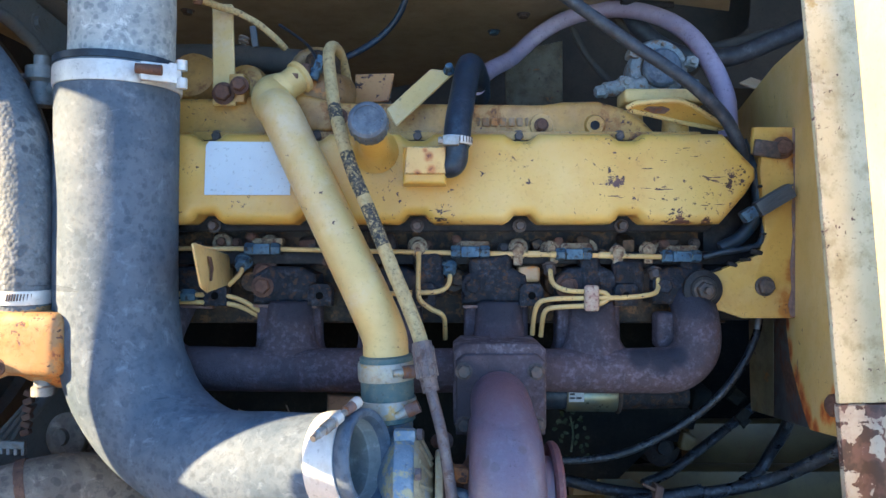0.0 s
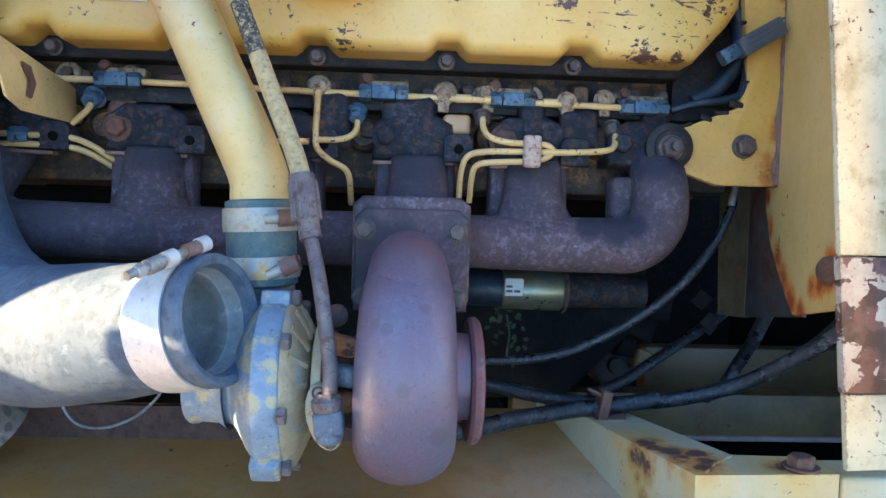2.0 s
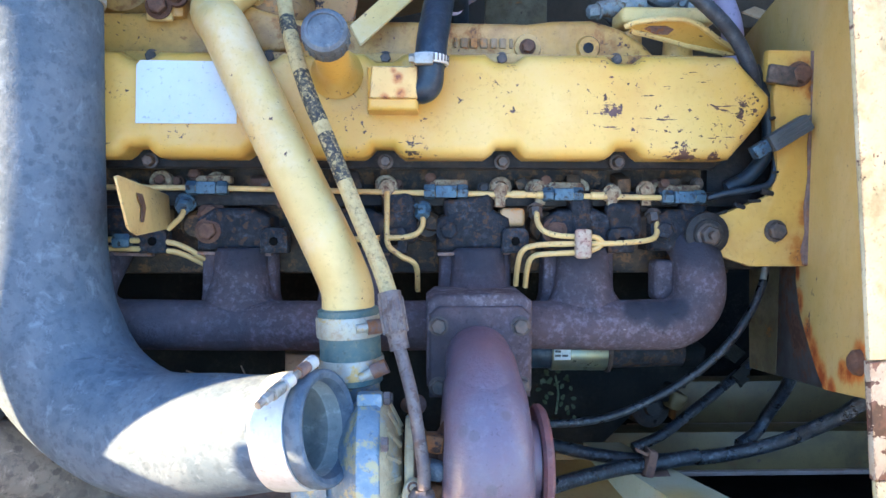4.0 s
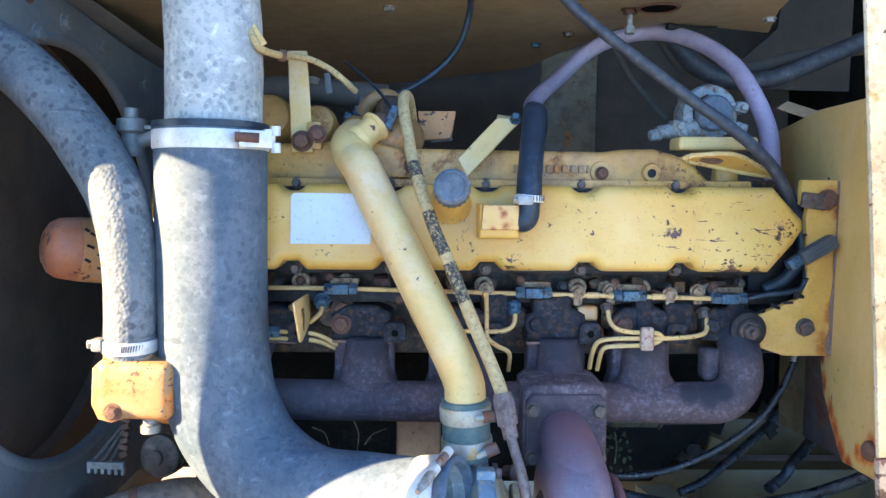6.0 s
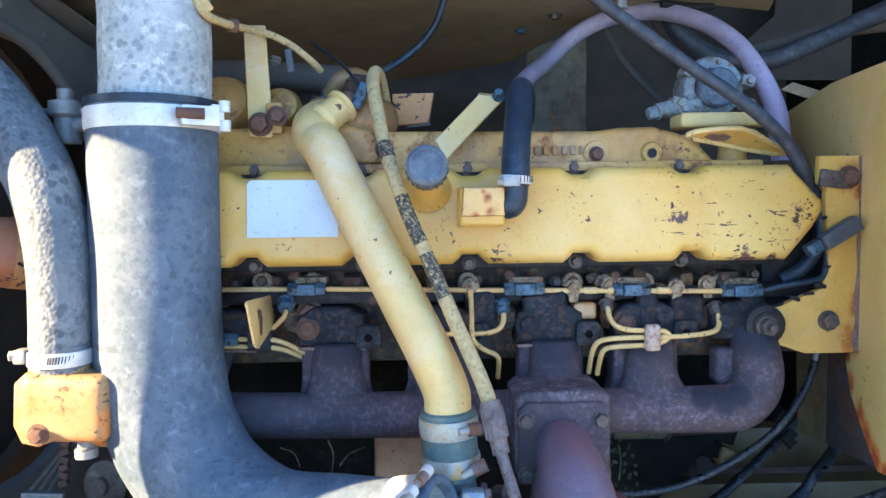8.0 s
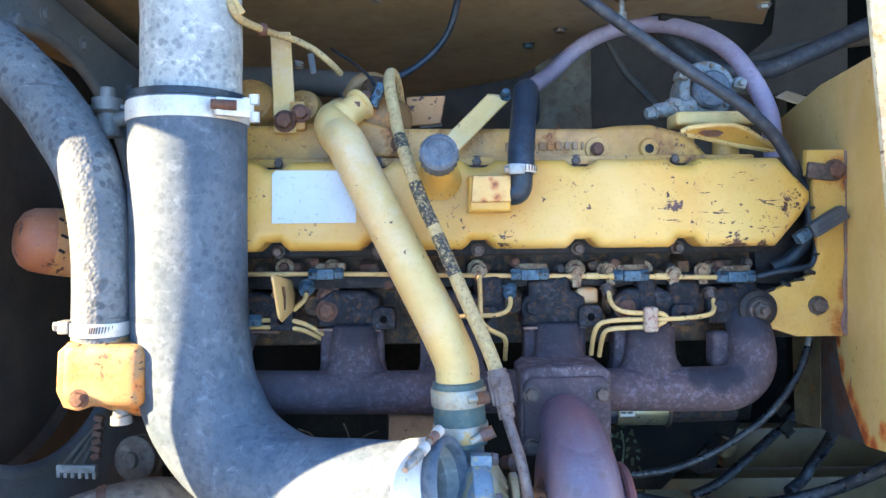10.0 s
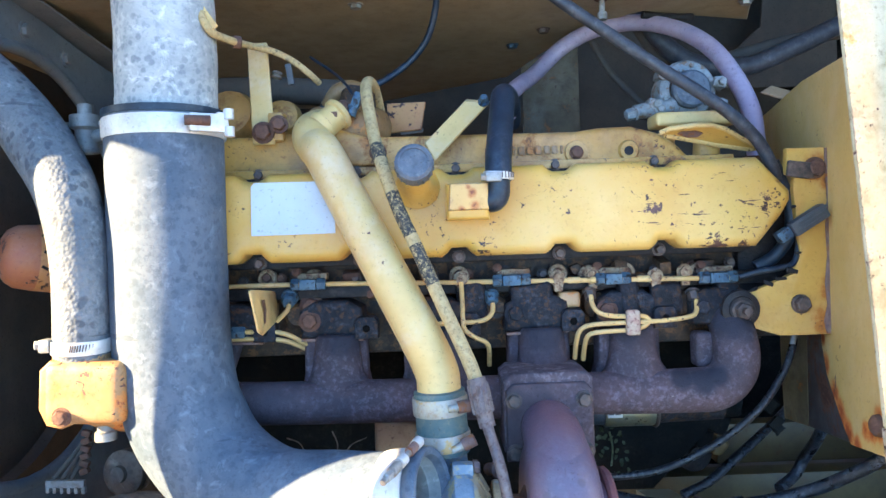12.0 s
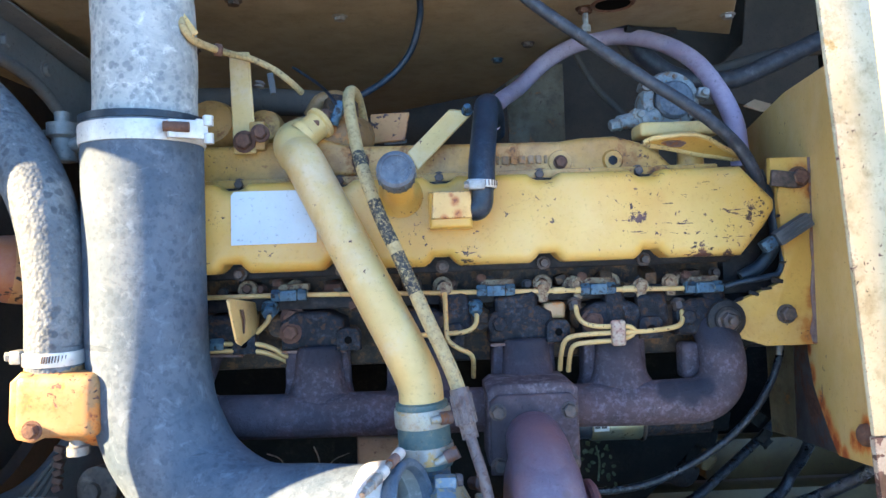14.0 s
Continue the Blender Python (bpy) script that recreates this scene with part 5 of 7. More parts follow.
part("compressor_volute", lathe([(-0.010, 0.05), (-0.015, 0.0690), (-0.018, 0.0660), (-0.023, 0.059), (-0.028, 0.050), (-0.033, 0.042), (-0.038, 0.036), (-0.050, 0.033)], cc, (1, 0, 0.03), 56), "alloy", turbo, "corroded pale alloy compressor volute", 60)
part("compressor_inlet", lathe([(-0.042, 0.040), (-0.050, 0.034), (-0.066, 0.0325), (-0.069, 0.0340), (-0.074, 0.0340), (-0.0765, 0.032), (-0.0765, 0.026), (-0.04, 0.026)], cc, (1, 0, 0.03), 48), "alloy", turbo, "pale alloy inlet stub")
part("compressor_outlet", tube([(cx0 - 0.012, 0.835, cc.z + 0.035), (cx0 - 0.020, 0.842, cc.z + 0.062), (-0.0615, 0.838, -0.2046), (-0.0631, 0.834, -0.1831)], lambda s: 0.024 + 0.003 * s, 24), "alloy", turbo)
# oil feed fitting on top of the bearing housing
of = Vector((0.0081, 0.735, -0.2939))
ring_pts = [(0.0145 * math.cos(radians(a)), 0.0275 * math.sin(radians(a))) for a in range(0, 360, 18)]
lean_c, lean_s = math.cos(radians(-14)), math.sin(radians(-14))
flange = part("feed_flange", slab([(0.0045 - x * lean_c + z * lean_s, -0.2960 + x * lean_s + z * lean_c) for x, z in ring_pts], 0.742, 0.750, 0.002, 2), "alloy_yellow", turbo, "yellowed oval oil feed flange")
for sg in (-1, 1):
    part("flange_hole", lathe([(0, 0.0058), (0.0008, 0.0054), (0.0008, 0.0036), (0.0003, 0.0034), (0.0003, 0)], (0.0045 + sg * 0.0205 * lean_s, 0.7425, -0.2960 + sg * 0.0205 * lean_c), (0, -1, 0), 16), "rust", flange, "rusty bolt hole")
part("feed_elbow", joined(block(of + Vector((0.001, 0, -0.003)), (0.023, 0.020, 0.019), (0, -6, 0), 0.003, segments=3), lathe([(0, 0.0105), (0.008, 0.0100), (0.011, 0.006), (0.011, 0)], of + Vector((0.001, 0, -0.010)), (0, 0, -1), 20)), "cap", turbo, "pale blue-grey elbow fitting")
part("feed_nut", lathe([(0.006, 0.008), (0.006, 0.0112), (0.008, 0.0122), (0.014, 0.0122), (0.017, 0.0095), (0.020, 0.007)], of, (-0.08, 0, 1), 16), "ferrule", turbo, "dark steel nut on the elbow")

# ---- charge pipe and its hose ----
pipe = thing("charge_pipe", (-0.0668, 0.83, -0.1316), "yellow painted steel charge-air pipe with small chips", "pipe")
hi, lo = Vector((-0.2062, 0.906, 0.1699)), Vector((-0.0878, 0.833, -0.0577))
line = [(-0.067, 0.832, -0.1419), (-0.067, 0.832, -0.122), (-0.0697, 0.833, -0.1003), *[tuple(lo.lerp(hi, k / 5)) for k in range(6)], (-0.2192, 0.926, 0.1852), (-0.2275, 0.942, 0.199), (-0.2299, 0.968, 0.2114), (-0.224, 1, 0.2216)]
part("bent_tube", tube(line, 0.0266, 28, 10), "pipe", pipe, smooth=60)
ca, cb_ = Vector((-0.2162, 0.945, 0.2116)), Vector((-0.1917, 0.962, 0.2346))
part("end_collar", lathe([(-0.004, 0.020), (0.003, 0.0225), (0.006, 0.0225), (0.008, 0.019), ((cb_ - ca).length - 0.008, 0.019), ((cb_ - ca).length - 0.006, 0.0225), ((cb_ - ca).length, 0.0225), ((cb_ - ca).length + 0.001, 0.014), ((cb_ - ca).length - 0.004, 0)], ca, cb_ - ca, 28), "pipe", pipe, "short collar on the pipe end")
part("collar_nub", block((-0.1967, 0.942, 0.229), (0.010, 0.010, 0.008), bevel=0.002), "rust", pipe)
joint = thing("joint_hose", (-0.0636, 0.832, -0.1956), "faded green joint hose with two steel clamps", "hose joint")
ja, jb = Vector((-0.067, 0.832, -0.1253)), Vector((-0.0634, 0.832, -0.1997))
part("sleeve", lathe([(-0.002, 0.026), (0, 0.0310), ((jb - ja).length, 0.0312), ((jb - ja).length + 0.002, 0.026)], ja, jb - ja, 40), "silicone", joint)
jd = (jb - ja)
bands = []
for s, e in ((0.08, 0.36), (0.66, 0.92)):
    bands.append(band([ja + jd * s, ja + jd * e], 0.0320, "band_old", joint, label="weathered steel clamp band"))
for own, p, q in ((bands[0], (-0.0566, 0.8, -0.1407), (-0.0345, 0.806, -0.139)), (bands[1], (-0.0528, 0.8, -0.1892), (-0.0291, 0.8, -0.178))):
    p, q = Vector(p), Vector(q)
    part("clamp_bolt", sweep(bmesh.new(), [p, q], 0.0046, 10), "band_old", own, "pale steel clamp bolt")
    part("trunnion", sweep(bmesh.new(), [p.lerp(q, 0.5), p.lerp(q, 1.1)], 0.0074, 14), "strip", own, "dark rusted clamp nut")

# ---- large air hose ----
air = thing("air_intake_hose", (-0.1308, 0.74, -0.282), "large grey rubber air hose, bleached and blotched, its end loose", "air hose")
E = Vector((-0.0785, 0.740, -0.2195))
D = Vector((0.92, -0.35, 0.17)).normalized()
path = [(-0.4001, 0.876, 0.2230), (-0.4008, 0.876, 0.1683), (-0.4022, 0.876, 0.0635), (-0.4019, 0.874, -0.0272), (-0.3989, 0.872, -0.0897), (-0.3847, 0.868, -0.155), (-0.3430, 0.856, -0.2150), (-0.2680, 0.816, -0.2450),
        tuple(E - D * 0.115 + Vector((0, 0.002, 0.001))), tuple(E - D * 0.06), tuple(E)]
RB = 0.0712


def hose_r(s):
    return RB - 0.0205 * min(1.0, max(0.0, (s - 0.52) / 0.42))


part("hose_body", tube(path, hose_r, 48, 10, caps=False), "hose", air, smooth=70)
er = 0.0505
part("hose_lip", lathe([(-0.020, er), (-0.010, er + 0.0004), (-0.008, er + 0.0018), (0.001, er + 0.0020), (0.004, er + 0.0006), (0.005, er - 0.002), (0.003, er - 0.0065), (-0.006, er - 0.0088)], E, D, 48), "hose", air, "thick rubber lip")
part("hose_lining", lathe([(-0.006, er - 0.0088), (-0.018, er - 0.0095), (-0.020, er - 0.0112), (-0.032, er - 0.0112), (-0.034, er - 0.0098), (-0.060, er - 0.0098), (-0.064, er - 0.012), (-0.065, 0)], E, D, 48), "lining", air, "dusty inner wall of the hose")
end_band = band([E - D * 0.046, E - D * 0.012], er + 0.0012, "steel", air, label="bright steel clamp band")
cb = Vector((-0.1040, 0.716, -0.1690))
along = Vector((0.44, 0.85, 0.27)).normalized()
part("clamp_bolt", sweep(bmesh.new(), [cb - along * 0.046, cb + along * 0.030], 0.0034, 12), "zinc", end_band, "pale steel clamp bolt")
part("clamp_nut", hexbolt(cb - along * 0.030, -along, 0.0052, 0.008, 0), "zinc", end_band)
part("clamp_bush", lathe([(0, 0.003), (0, 0.0058), (0.013, 0.0058), (0.013, 0.003)], cb - along * 0.028, along, 20), "zinc", end_band, "dull steel bush on the clamp bolt")
part("clamp_bush", lathe([(0, 0.003), (0, 0.0054), (0.015, 0.0054), (0.015, 0.003)], cb + along * 0.010, along, 20), "strip", end_band)
for s in (-0.006, 0.028):
    part("clamp_loop", lathe([(-0.005, 0.003), (-0.005, 0.0062), (0.005, 0.0062), (0.005, 0.003)], cb + along * s, along, 22), "steel", end_band)
# upper clamp
top_band = band([(-0.4001, 0.876, 0.193), (-0.4001, 0.876, 0.2165)], RB + 0.001, "steel", air, label="bright steel clamp band")
part("hose_cuff", lathe([(0, RB - 0.004), (0.001, RB + 0.002), (0.009, RB + 0.002), (0.010, RB - 0.004)], (-0.4001, 0.876, 0.2185), (0, 0, 1), 48), "black", air)
cs = Vector((-0.3330, 0.815, 0.2045))
part("clamp_housing", block(cs + Vector((0, 0.006, 0)), (0.034, 0.010, 0.022), (0, 0, 30), 0.003), "steel", top_band)
part("clamp_worm", sweep(bmesh.new(), [cs + Vector((-0.018, -0.006, 0.002)), cs + Vector((0.010, 0.0, 0.001))], 0.0060, 14), "rust", top_band)
part("clamp_hinge", block(cs + Vector((0.019, 0.016, 0.001)), (0.014, 0.006, 0.024), (0, 0, 40), 0.002), "steel", top_band)
for dz in (0.011, -0.010):
    part("clamp_ear", lathe([(-0.006, 0.0), (-0.006, 0.0062), (0.006, 0.0062), (0.006, 0.0)], cs + Vector((0.026, 0.019, dz)), (0, 0, 1), 14), "steel", top_band)

grey = thing("grey_air_pipe", (-0.3994, 0.876, 0.2395), "weathered grey air pipe rising to the hood", "air pipe")
part("pipe_wall", tube([(-0.3968, 0.876, 0.2022), (-0.395, 0.876, 0.2645), (-0.3947, 0.878, 0.3268), (-0.398, 0.882, 0.3829), (-0.4062, 0.89, 0.4405), (-0.422, 0.905, 0.5018), (-0.37, 0.95, 0.62), (-0.38, 0.99, 0.80)], lambda s: 0.0612 + 0.0003 * math.sin(40 * s), 44, 10), "pipe_grey", grey, smooth=60)

# ---- lower hose, elbow housing and filter on the far side ----
small = thing("coolant_hose", (-0.5043, 0.85, -0.0728), "dusty grey coolant hose, pebbled and bleached", "coolant hose")
hp = [(-0.4957, 0.835, -0.0740), (-0.4952, 0.833, -0.0540), (-0.4936, 0.833, -0.0069), (-0.4946, 0.835, 0.0534), (-0.5021, 0.84, 0.1003), (-0.5178, 0.85, 0.1408), (-0.5485, 0.87, 0.1829), (-0.5844, 0.89, 0.2254), (-0.6279, 0.905, 0.2689), (-0.6790, 0.92, 0.3110), (-0.7550, 0.93, 0.3560), (-0.8700, 0.94, 0.4050)]
part("hose_body", tube(hp, lambda s: 0.0318 + 0.0075 * min(1.0, max(0.0, (s - 0.22) / 0.35)), 36, 10), "hose_dusty", small, smooth=70)
low_band = band([(-0.4955, 0.8335, -0.0630), (-0.4951, 0.833, -0.0470)], 0.0330, "steel", small)
for k in range(9):
    p = Vector((-0.4915, 0.7985, -0.0550)) + Vector((0.0026 * k, 0.00018 * k ** 2, 0))
    part("band_slot", block(p, (0.0011, 0.0016, 0.008), (0, 12, 0), 0.0), "bolt", low_band)
part("clamp_screw", joined(block((-0.5270, 0.815, -0.0520), (0.013, 0.018, 0.016), bevel=0.003), hexbolt((-0.5310, 0.812, -0.0510), (-1, -0.3, 0), 0.006, 0.008, 0)), "zinc", low_band)
stat = thing("thermostat_housing", (-0.5235, 0.88, -0.1726), "orange-yellow cast elbow housing with rusty bolts", "elbow housing")
part("outlet_neck", tube([(-0.4957, 0.835, -0.066), (-0.4955, 0.836, -0.090), (-0.4890, 0.845, -0.116), (-0.4640, 0.868, -0.134), (-0.4200, 0.90, -0.142)], lambda s: 0.0325 + 0.004 * s, 28), "orange", stat)
part("housing_foot", slab([(-0.5220, -0.1430), (-0.4300, -0.1400), (-0.4300, -0.0960), (-0.4640, -0.0840), (-0.5230, -0.0780)], 0.812, 0.895, 0.014, 4), "orange", stat)
part("housing_belly", block((-0.4800, 0.836, -0.108), (0.094, 0.078, 0.074), (0, 3, 0), 0.015, segments=5), "orange", stat, smooth=60)
bolt(stat, (-0.5040, 0.7985, -0.1330), (0, -1, 0), 0.0085, 0.010, "rust")
part("flange_plate", slab([(-0.5330, -0.1250), (-0.5300, -0.0790), (-0.5180, -0.0680), (-0.5040, -0.0700), (-0.4990, -0.0830), (-0.4970, -0.1180), (-0.4860, -0.1280), (-0.4900, -0.1420), (-0.5080, -0.1490), (-0.5250, -0.1440)], 0.800, 0.812, 0.004, 3), "orange", stat, "cast flange with rust at its edge")
part("drain_cock", joined(lathe([(0, 0.010), (0.018, 0.010), (0.020, 0.013), (0.030, 0.013), (0.03, 0)], (-0.4770, 0.845, -0.1440), (0, 0, -1), 14), block((-0.4780, 0.845, -0.1710), (0.018, 0.010, 0.010), bevel=0.003)), "tap", stat)
filt = thing("oil_filter", (-0.6891, 1.02, 0.046), "faded orange spin-on filter, pink end, dark scuffed marks", "filter")
fa, fb = Vector((-0.590, 1.075, 0.0400)), Vector((-0.6900, 0.990, 0.0550))
fax_f = (fb - fa).normalized()
fl_len = (fb - fa).length
part("canister", lathe([(0, 0.050), (0.004, 0.0535), (0.070, 0.0500), (0.086, 0.0490)], fa, fb - fa, 40), "filter_side", filt)
part("canister_end", lathe([(0.086, 0.0488), (fl_len - 0.022, 0.0455), (fl_len - 0.010, 0.038), (fl_len - 0.002, 0.024), (fl_len, 0.0)], fa, fb - fa, 40), "filter", filt, "pinkish faded end of the filter")
part("base_ring", lathe([(-0.012, 0.050), (-0.012, 0.056), (0.002, 0.056), (0.003, 0.050)], fa, fb - fa, 40), "soot", filt)
up_f = Vector((0, 0, 1)) - fax_f * fax_f.z
up_f.normalize()
side_f = fax_f.cross(up_f)
if side_f.y > 0:
    side_f = -side_f
for k, (sa_f, ang_f, w_f) in enumerate(((0.060, 42, 0.012), (0.074, 30, 0.008), (0.058, 18, 0.014), (0.078, 8, 0.010), (0.062, -6, 0.012), (0.080, -16, 0.008), (0.060, -30, 0.010), (0.082, 38, 0.006))):
    d = math.cos(radians(ang_f)) * side_f + math.sin(radians(ang_f)) * up_f
    p = fa + fax_f * sa_f + d * 0.0505
    part("dark_mark", sweep(bmesh.new(), [p - fax_f * w_f * 0.5 - up_f * 0.002, p + fax_f * w_f * 0.5 + up_f * 0.002], 0.0022, 6), "soot", filt)
# tap on the housing behind the hoses
tap = thing("drain_tap", (-0.5236, 0.9298, 0.2006), "small grey metal tap between the hoses", "tap")
part("tap_body", lathe([(0, 0.016), (0.03, 0.014), (0.034, 0.02), (0.05, 0.02), (0.052, 0.010), (0.065, 0.010), (0.065, 0)], (-0.5256, 0.9298, 0.1873), (0, 0, 1), 18), "tap", tap)
part("tap_lever", block((-0.5228, 0.9298, 0.2263), (0.06, 0.012, 0.006), bevel=0.002), "tap", tap)
part("tap_side", sweep(bmesh.new(), [Vector((-0.516, 0.9298, 0.2078)), Vector((-0.4913, 0.9298, 0.2149))], 0.010, 12), "tap", tap)

# ---- dry twigs caught under the manifold ----
for pts in (((-0.3032, 1.05, -0.2378), (-0.2834, 1.05, -0.2468), (-0.2764, 1.06, -0.2715)), ((-0.2193, 1.06, -0.2701), (-0.2068, 1.07, -0.2567), (-0.1851, 1.08, -0.25)), ((-0.2387, 1.08, -0.238), (-0.2312, 1.08, -0.2595), (-0.2339, 1.08, -0.2892))):
    twig = thing("dry_twig", pts[0], "pale dry twig caught under the manifold", "twig", "twigs under the manifold")
    part("stem", tube(pts, lambda s: 0.0012 - 0.0006 * s, 7), "tan_hose", twig)

# ---- things low at the left ----
lowhose = thing("dusty_low_hose", (-0.4405, 0.82, -0.3), "tan dust-covered hose low beside the belly plate", "hose")
part("hose_body", tube([(-0.5955, 0.8, -0.3309), (-0.5385, 0.82, -0.3033), (-0.4837, 0.85, -0.292), (-0.4447, 0.88, -0.2953), (-0.4062, 0.92, -0.3219), (-0.3703, 0.96, -0.3742)], 0.042, 24), "tan_hose", lowhose)
band([(-0.4993, 0.842, -0.2946), (-0.4895, 0.846, -0.2926)], 0.0425, "rust", lowhose, label="rusty hose clamp")
alt = thing("belt_pulley", (-0.5099, 0.99, -0.30), "dusty brown-grey belt pulley behind the air hose", "pulley")
part("pulley_disc", lathe([(0, 0.024), (0.004, 0.031), (0.012, 0.032), (0.016, 0.029), (0.020, 0.032), (0.030, 0.032), (0.034, 0.028), (0.036, 0.012), (0.042, 0.011), (0.042, 0)], (-0.5099, 1.0, -0.2595), (-0.25, -1, 0.1), 32), "tan_hose", alt)
part("pulley_arm", block((-0.495, 1.03, -0.235), (0.03, 0.03, 0.07), (0, 15, 0), 0.005), "dark", alt)
comb = thing("tensioner_bracket", (-0.5900, 0.955, -0.2680), "grey toothed steel bracket on a rusty chain link", "bracket")
part("bracket_bar", block((-0.5875, 0.952, -0.2625), (0.054, 0.008, 0.011), (0, 2, 0), 0.002), "zinc", comb)
for k in range(6):
    part("bracket_tooth", block((-0.6110 + 0.0098 * k, 0.951, -0.2690 - 0.0006 * k), (0.0052, 0.008, 0.009), bevel=0.0015), "zinc", comb)
for k in range(3):
    part("bracket_arm", sweep(bmesh.new(), [Vector((-0.6090 + 0.013 * k, 0.956, -0.2600)), Vector((-0.5720 + 0.006 * k, 0.975, -0.2120))], 0.0032, 8), "dark", comb)
for k in range(6):
    part("chain_link", block((-0.5585 - 0.0010 * k, 0.958, -0.1950 - 0.0105 * k), (0.013, 0.010, 0.009), (0, 20 * (-1) ** k, 0), 0.003), "rust", comb)

# ---- right-hand engine bracket ----
lift = thing("engine_bracket", (0.4263, 0.945, -0.0934), "yellow flat steel engine bracket with a rusty folded edge", "bracket")
o = [(0.4127, 0.945, 0.1619), (0.4677, 0.945, 0.1619), (0.47, 0.945, 0.1062), (0.4851, 0.945, -0.0919), (0.3977, 0.945, -0.0919), (0.36, 0.945, -0.0791), (0.3299, 0.945, -0.0708), (0.3254, 0.945, -0.0444), (0.3374, 0.945, -0.0309), (0.36, 0.945, -0.0309), (0.4173, 0.945, -0.0083), (0.4278, 0.945, 0.0158), (0.4203, 0.945, 0.1062), (0.4225, 0.945, 0.1228), (0.4112, 0.945, 0.1273)]
part("plate", slab([(p[0], p[2]) for p in o], 0.940, 0.950, 0.0018, 2), "bracket", lift)
part("folded_edge", slab([(p[0], p[2]) for p in ((0.4628, 0.938, 0.1607), (0.468, 0.938, 0.1607), (0.4688, 0.938, 0.1054), (0.4845, 0.938, -0.0912), (0.4605, 0.938, -0.0905), (0.4575, 0.938, -0.074), (0.462, 0.938, -0.0516), (0.4598, 0.938, -0.0217), (0.4635, 0.938, 0.0157), (0.462, 0.938, 0.0531), (0.465, 0.938, 0.0905))], 0.9365, 0.9425, 0.0012, 1), "strip", lift, "rust-brown folded edge")
part("folded_flange", sheet([(0.4703, 0.9425, 0.16), (0.471, 0.9425, 0.1059), (0.4868, 0.9425, -0.0916), on_side(0.985, (0.5072, 0.985, -0.0958)[2]), on_side(0.985, (0.4891, 0.985, 0.1672)[2])], -0.004, 0.001), "strip", lift)
for p, w in (((0.342, 0.941, -0.0308), 0.020), ((0.363, 0.941, -0.0278), 0.018), ((0.3833, 0.941, -0.0203), 0.020), ((0.4005, 0.941, -0.0143), 0.016), ((0.417, 0.941, -0.0038), 0.018), ((0.425, 0.942, 0.0195), 0.012), ((0.4227, 0.942, 0.0458), 0.010), ((0.4197, 0.942, 0.0833), 0.009)):
    bm = block(p, (w * 0.75, 0.005, w * 0.3), (0, random.uniform(-30, 30), 0), 0.002, segments=2)
    for v in bm.verts:
        v.co += 0.0035 * Vector((noise.noise(v.co * 110), 0.3 * noise.noise(v.co * 110 + Vector((7, 0, 0))), noise.noise(v.co * 110 + Vector((0, 7, 0)))))
    part("grime_crust", bm, "soot", lift, smooth=50)
bolt(lift, (0.4263, 0.94, -0.0494), (0, -1, 0), 0.0105, 0.012, "bolt", washer=1.25)
part("boss", lathe([(0, 0.026), (0.006, 0.0255), (0.008, 0.018), (0.010, 0.017), (0.010, 0)], (0.3431, 0.94, -0.0532), (0, -1, 0), 28), "soot", lift, "dark steel boss")
bolt(lift, (0.3432, 0.932, -0.0542), (0, -1, 0), 0.0115, 0.013, "bolt", washer=1.2)
part("stud", lathe([(0, 0.005), (0.020, 0.005), (0.021, 0)], (0.3425, 0.93, -0.0541), (0, -1, 0), 12), "bolt", lift)
bolt(lift, (0.4495, 0.94, 0.1341), (0, -1, 0), 0.011, 0.011, "rust")
part("cable_clip", block((0.4278, 0.935, 0.1319), (0.036, 0.008, 0.022), (0, 8, 0), 0.003), "bolt", lift)

# plug and its lead
plug = thing("wire_plug", (0.4158, 0.93, 0.0563), "grey plastic wire plug with a blue tip", "plug")
pa, pb = Vector((0.3979, 0.928, 0.0451)), Vector((0.4505, 0.925, 0.0767))
ang = math.degrees(math.atan2((pb - pa).z, (pb - pa).x))
mid_p = (pa + pb) / 2
part("plug_body", block(mid_p + Vector((0.008, 0, 0.003)), (0.052, 0.018, 0.020), (0, -ang, 0), 0.003), "plastic", plug)
for k in range(3):
    part("plug_ridge", block(mid_p + Vector((0.010, -0.009, -0.001 + 0.006 * k)), (0.044, 0.003, 0.0025), (0, -ang, 0), 0.0006), "plastic", plug)
part("plug_tip", block(pa + Vector((0.002, 0, 0)), (0.020, 0.015, 0.016), (0, -ang, 0), 0.003), "blue_fit", plug, "blue seal at the tip")
lead = thing("black_lead", (0.3907, 0.95, 0.0008), "black lead looping down beside the valve cover", "cable")
part("lead", tube([(0.4009, 0.935, 0.0455), (0.4248, 0.945, 0.052), (0.4292, 0.948, 0.0348), (0.4225, 0.945, 0.0083), (0.4037, 0.945, 0.0008), (0.3748, 0.948, -0.0038), (0.3509, 0.955, -0.0107)], 0.0042, 10), "black", lead)
part("second_lead", tube([(0.4004, 0.955, 0.1454), (0.4127, 0.957, 0.1152), (0.4245, 0.958, 0.0848), (0.423, 0.958, 0.0466), (0.4033, 0.962, 0.0161), (0.378, 0.966, 0.0008)], 0.009, 12), "black", lead)

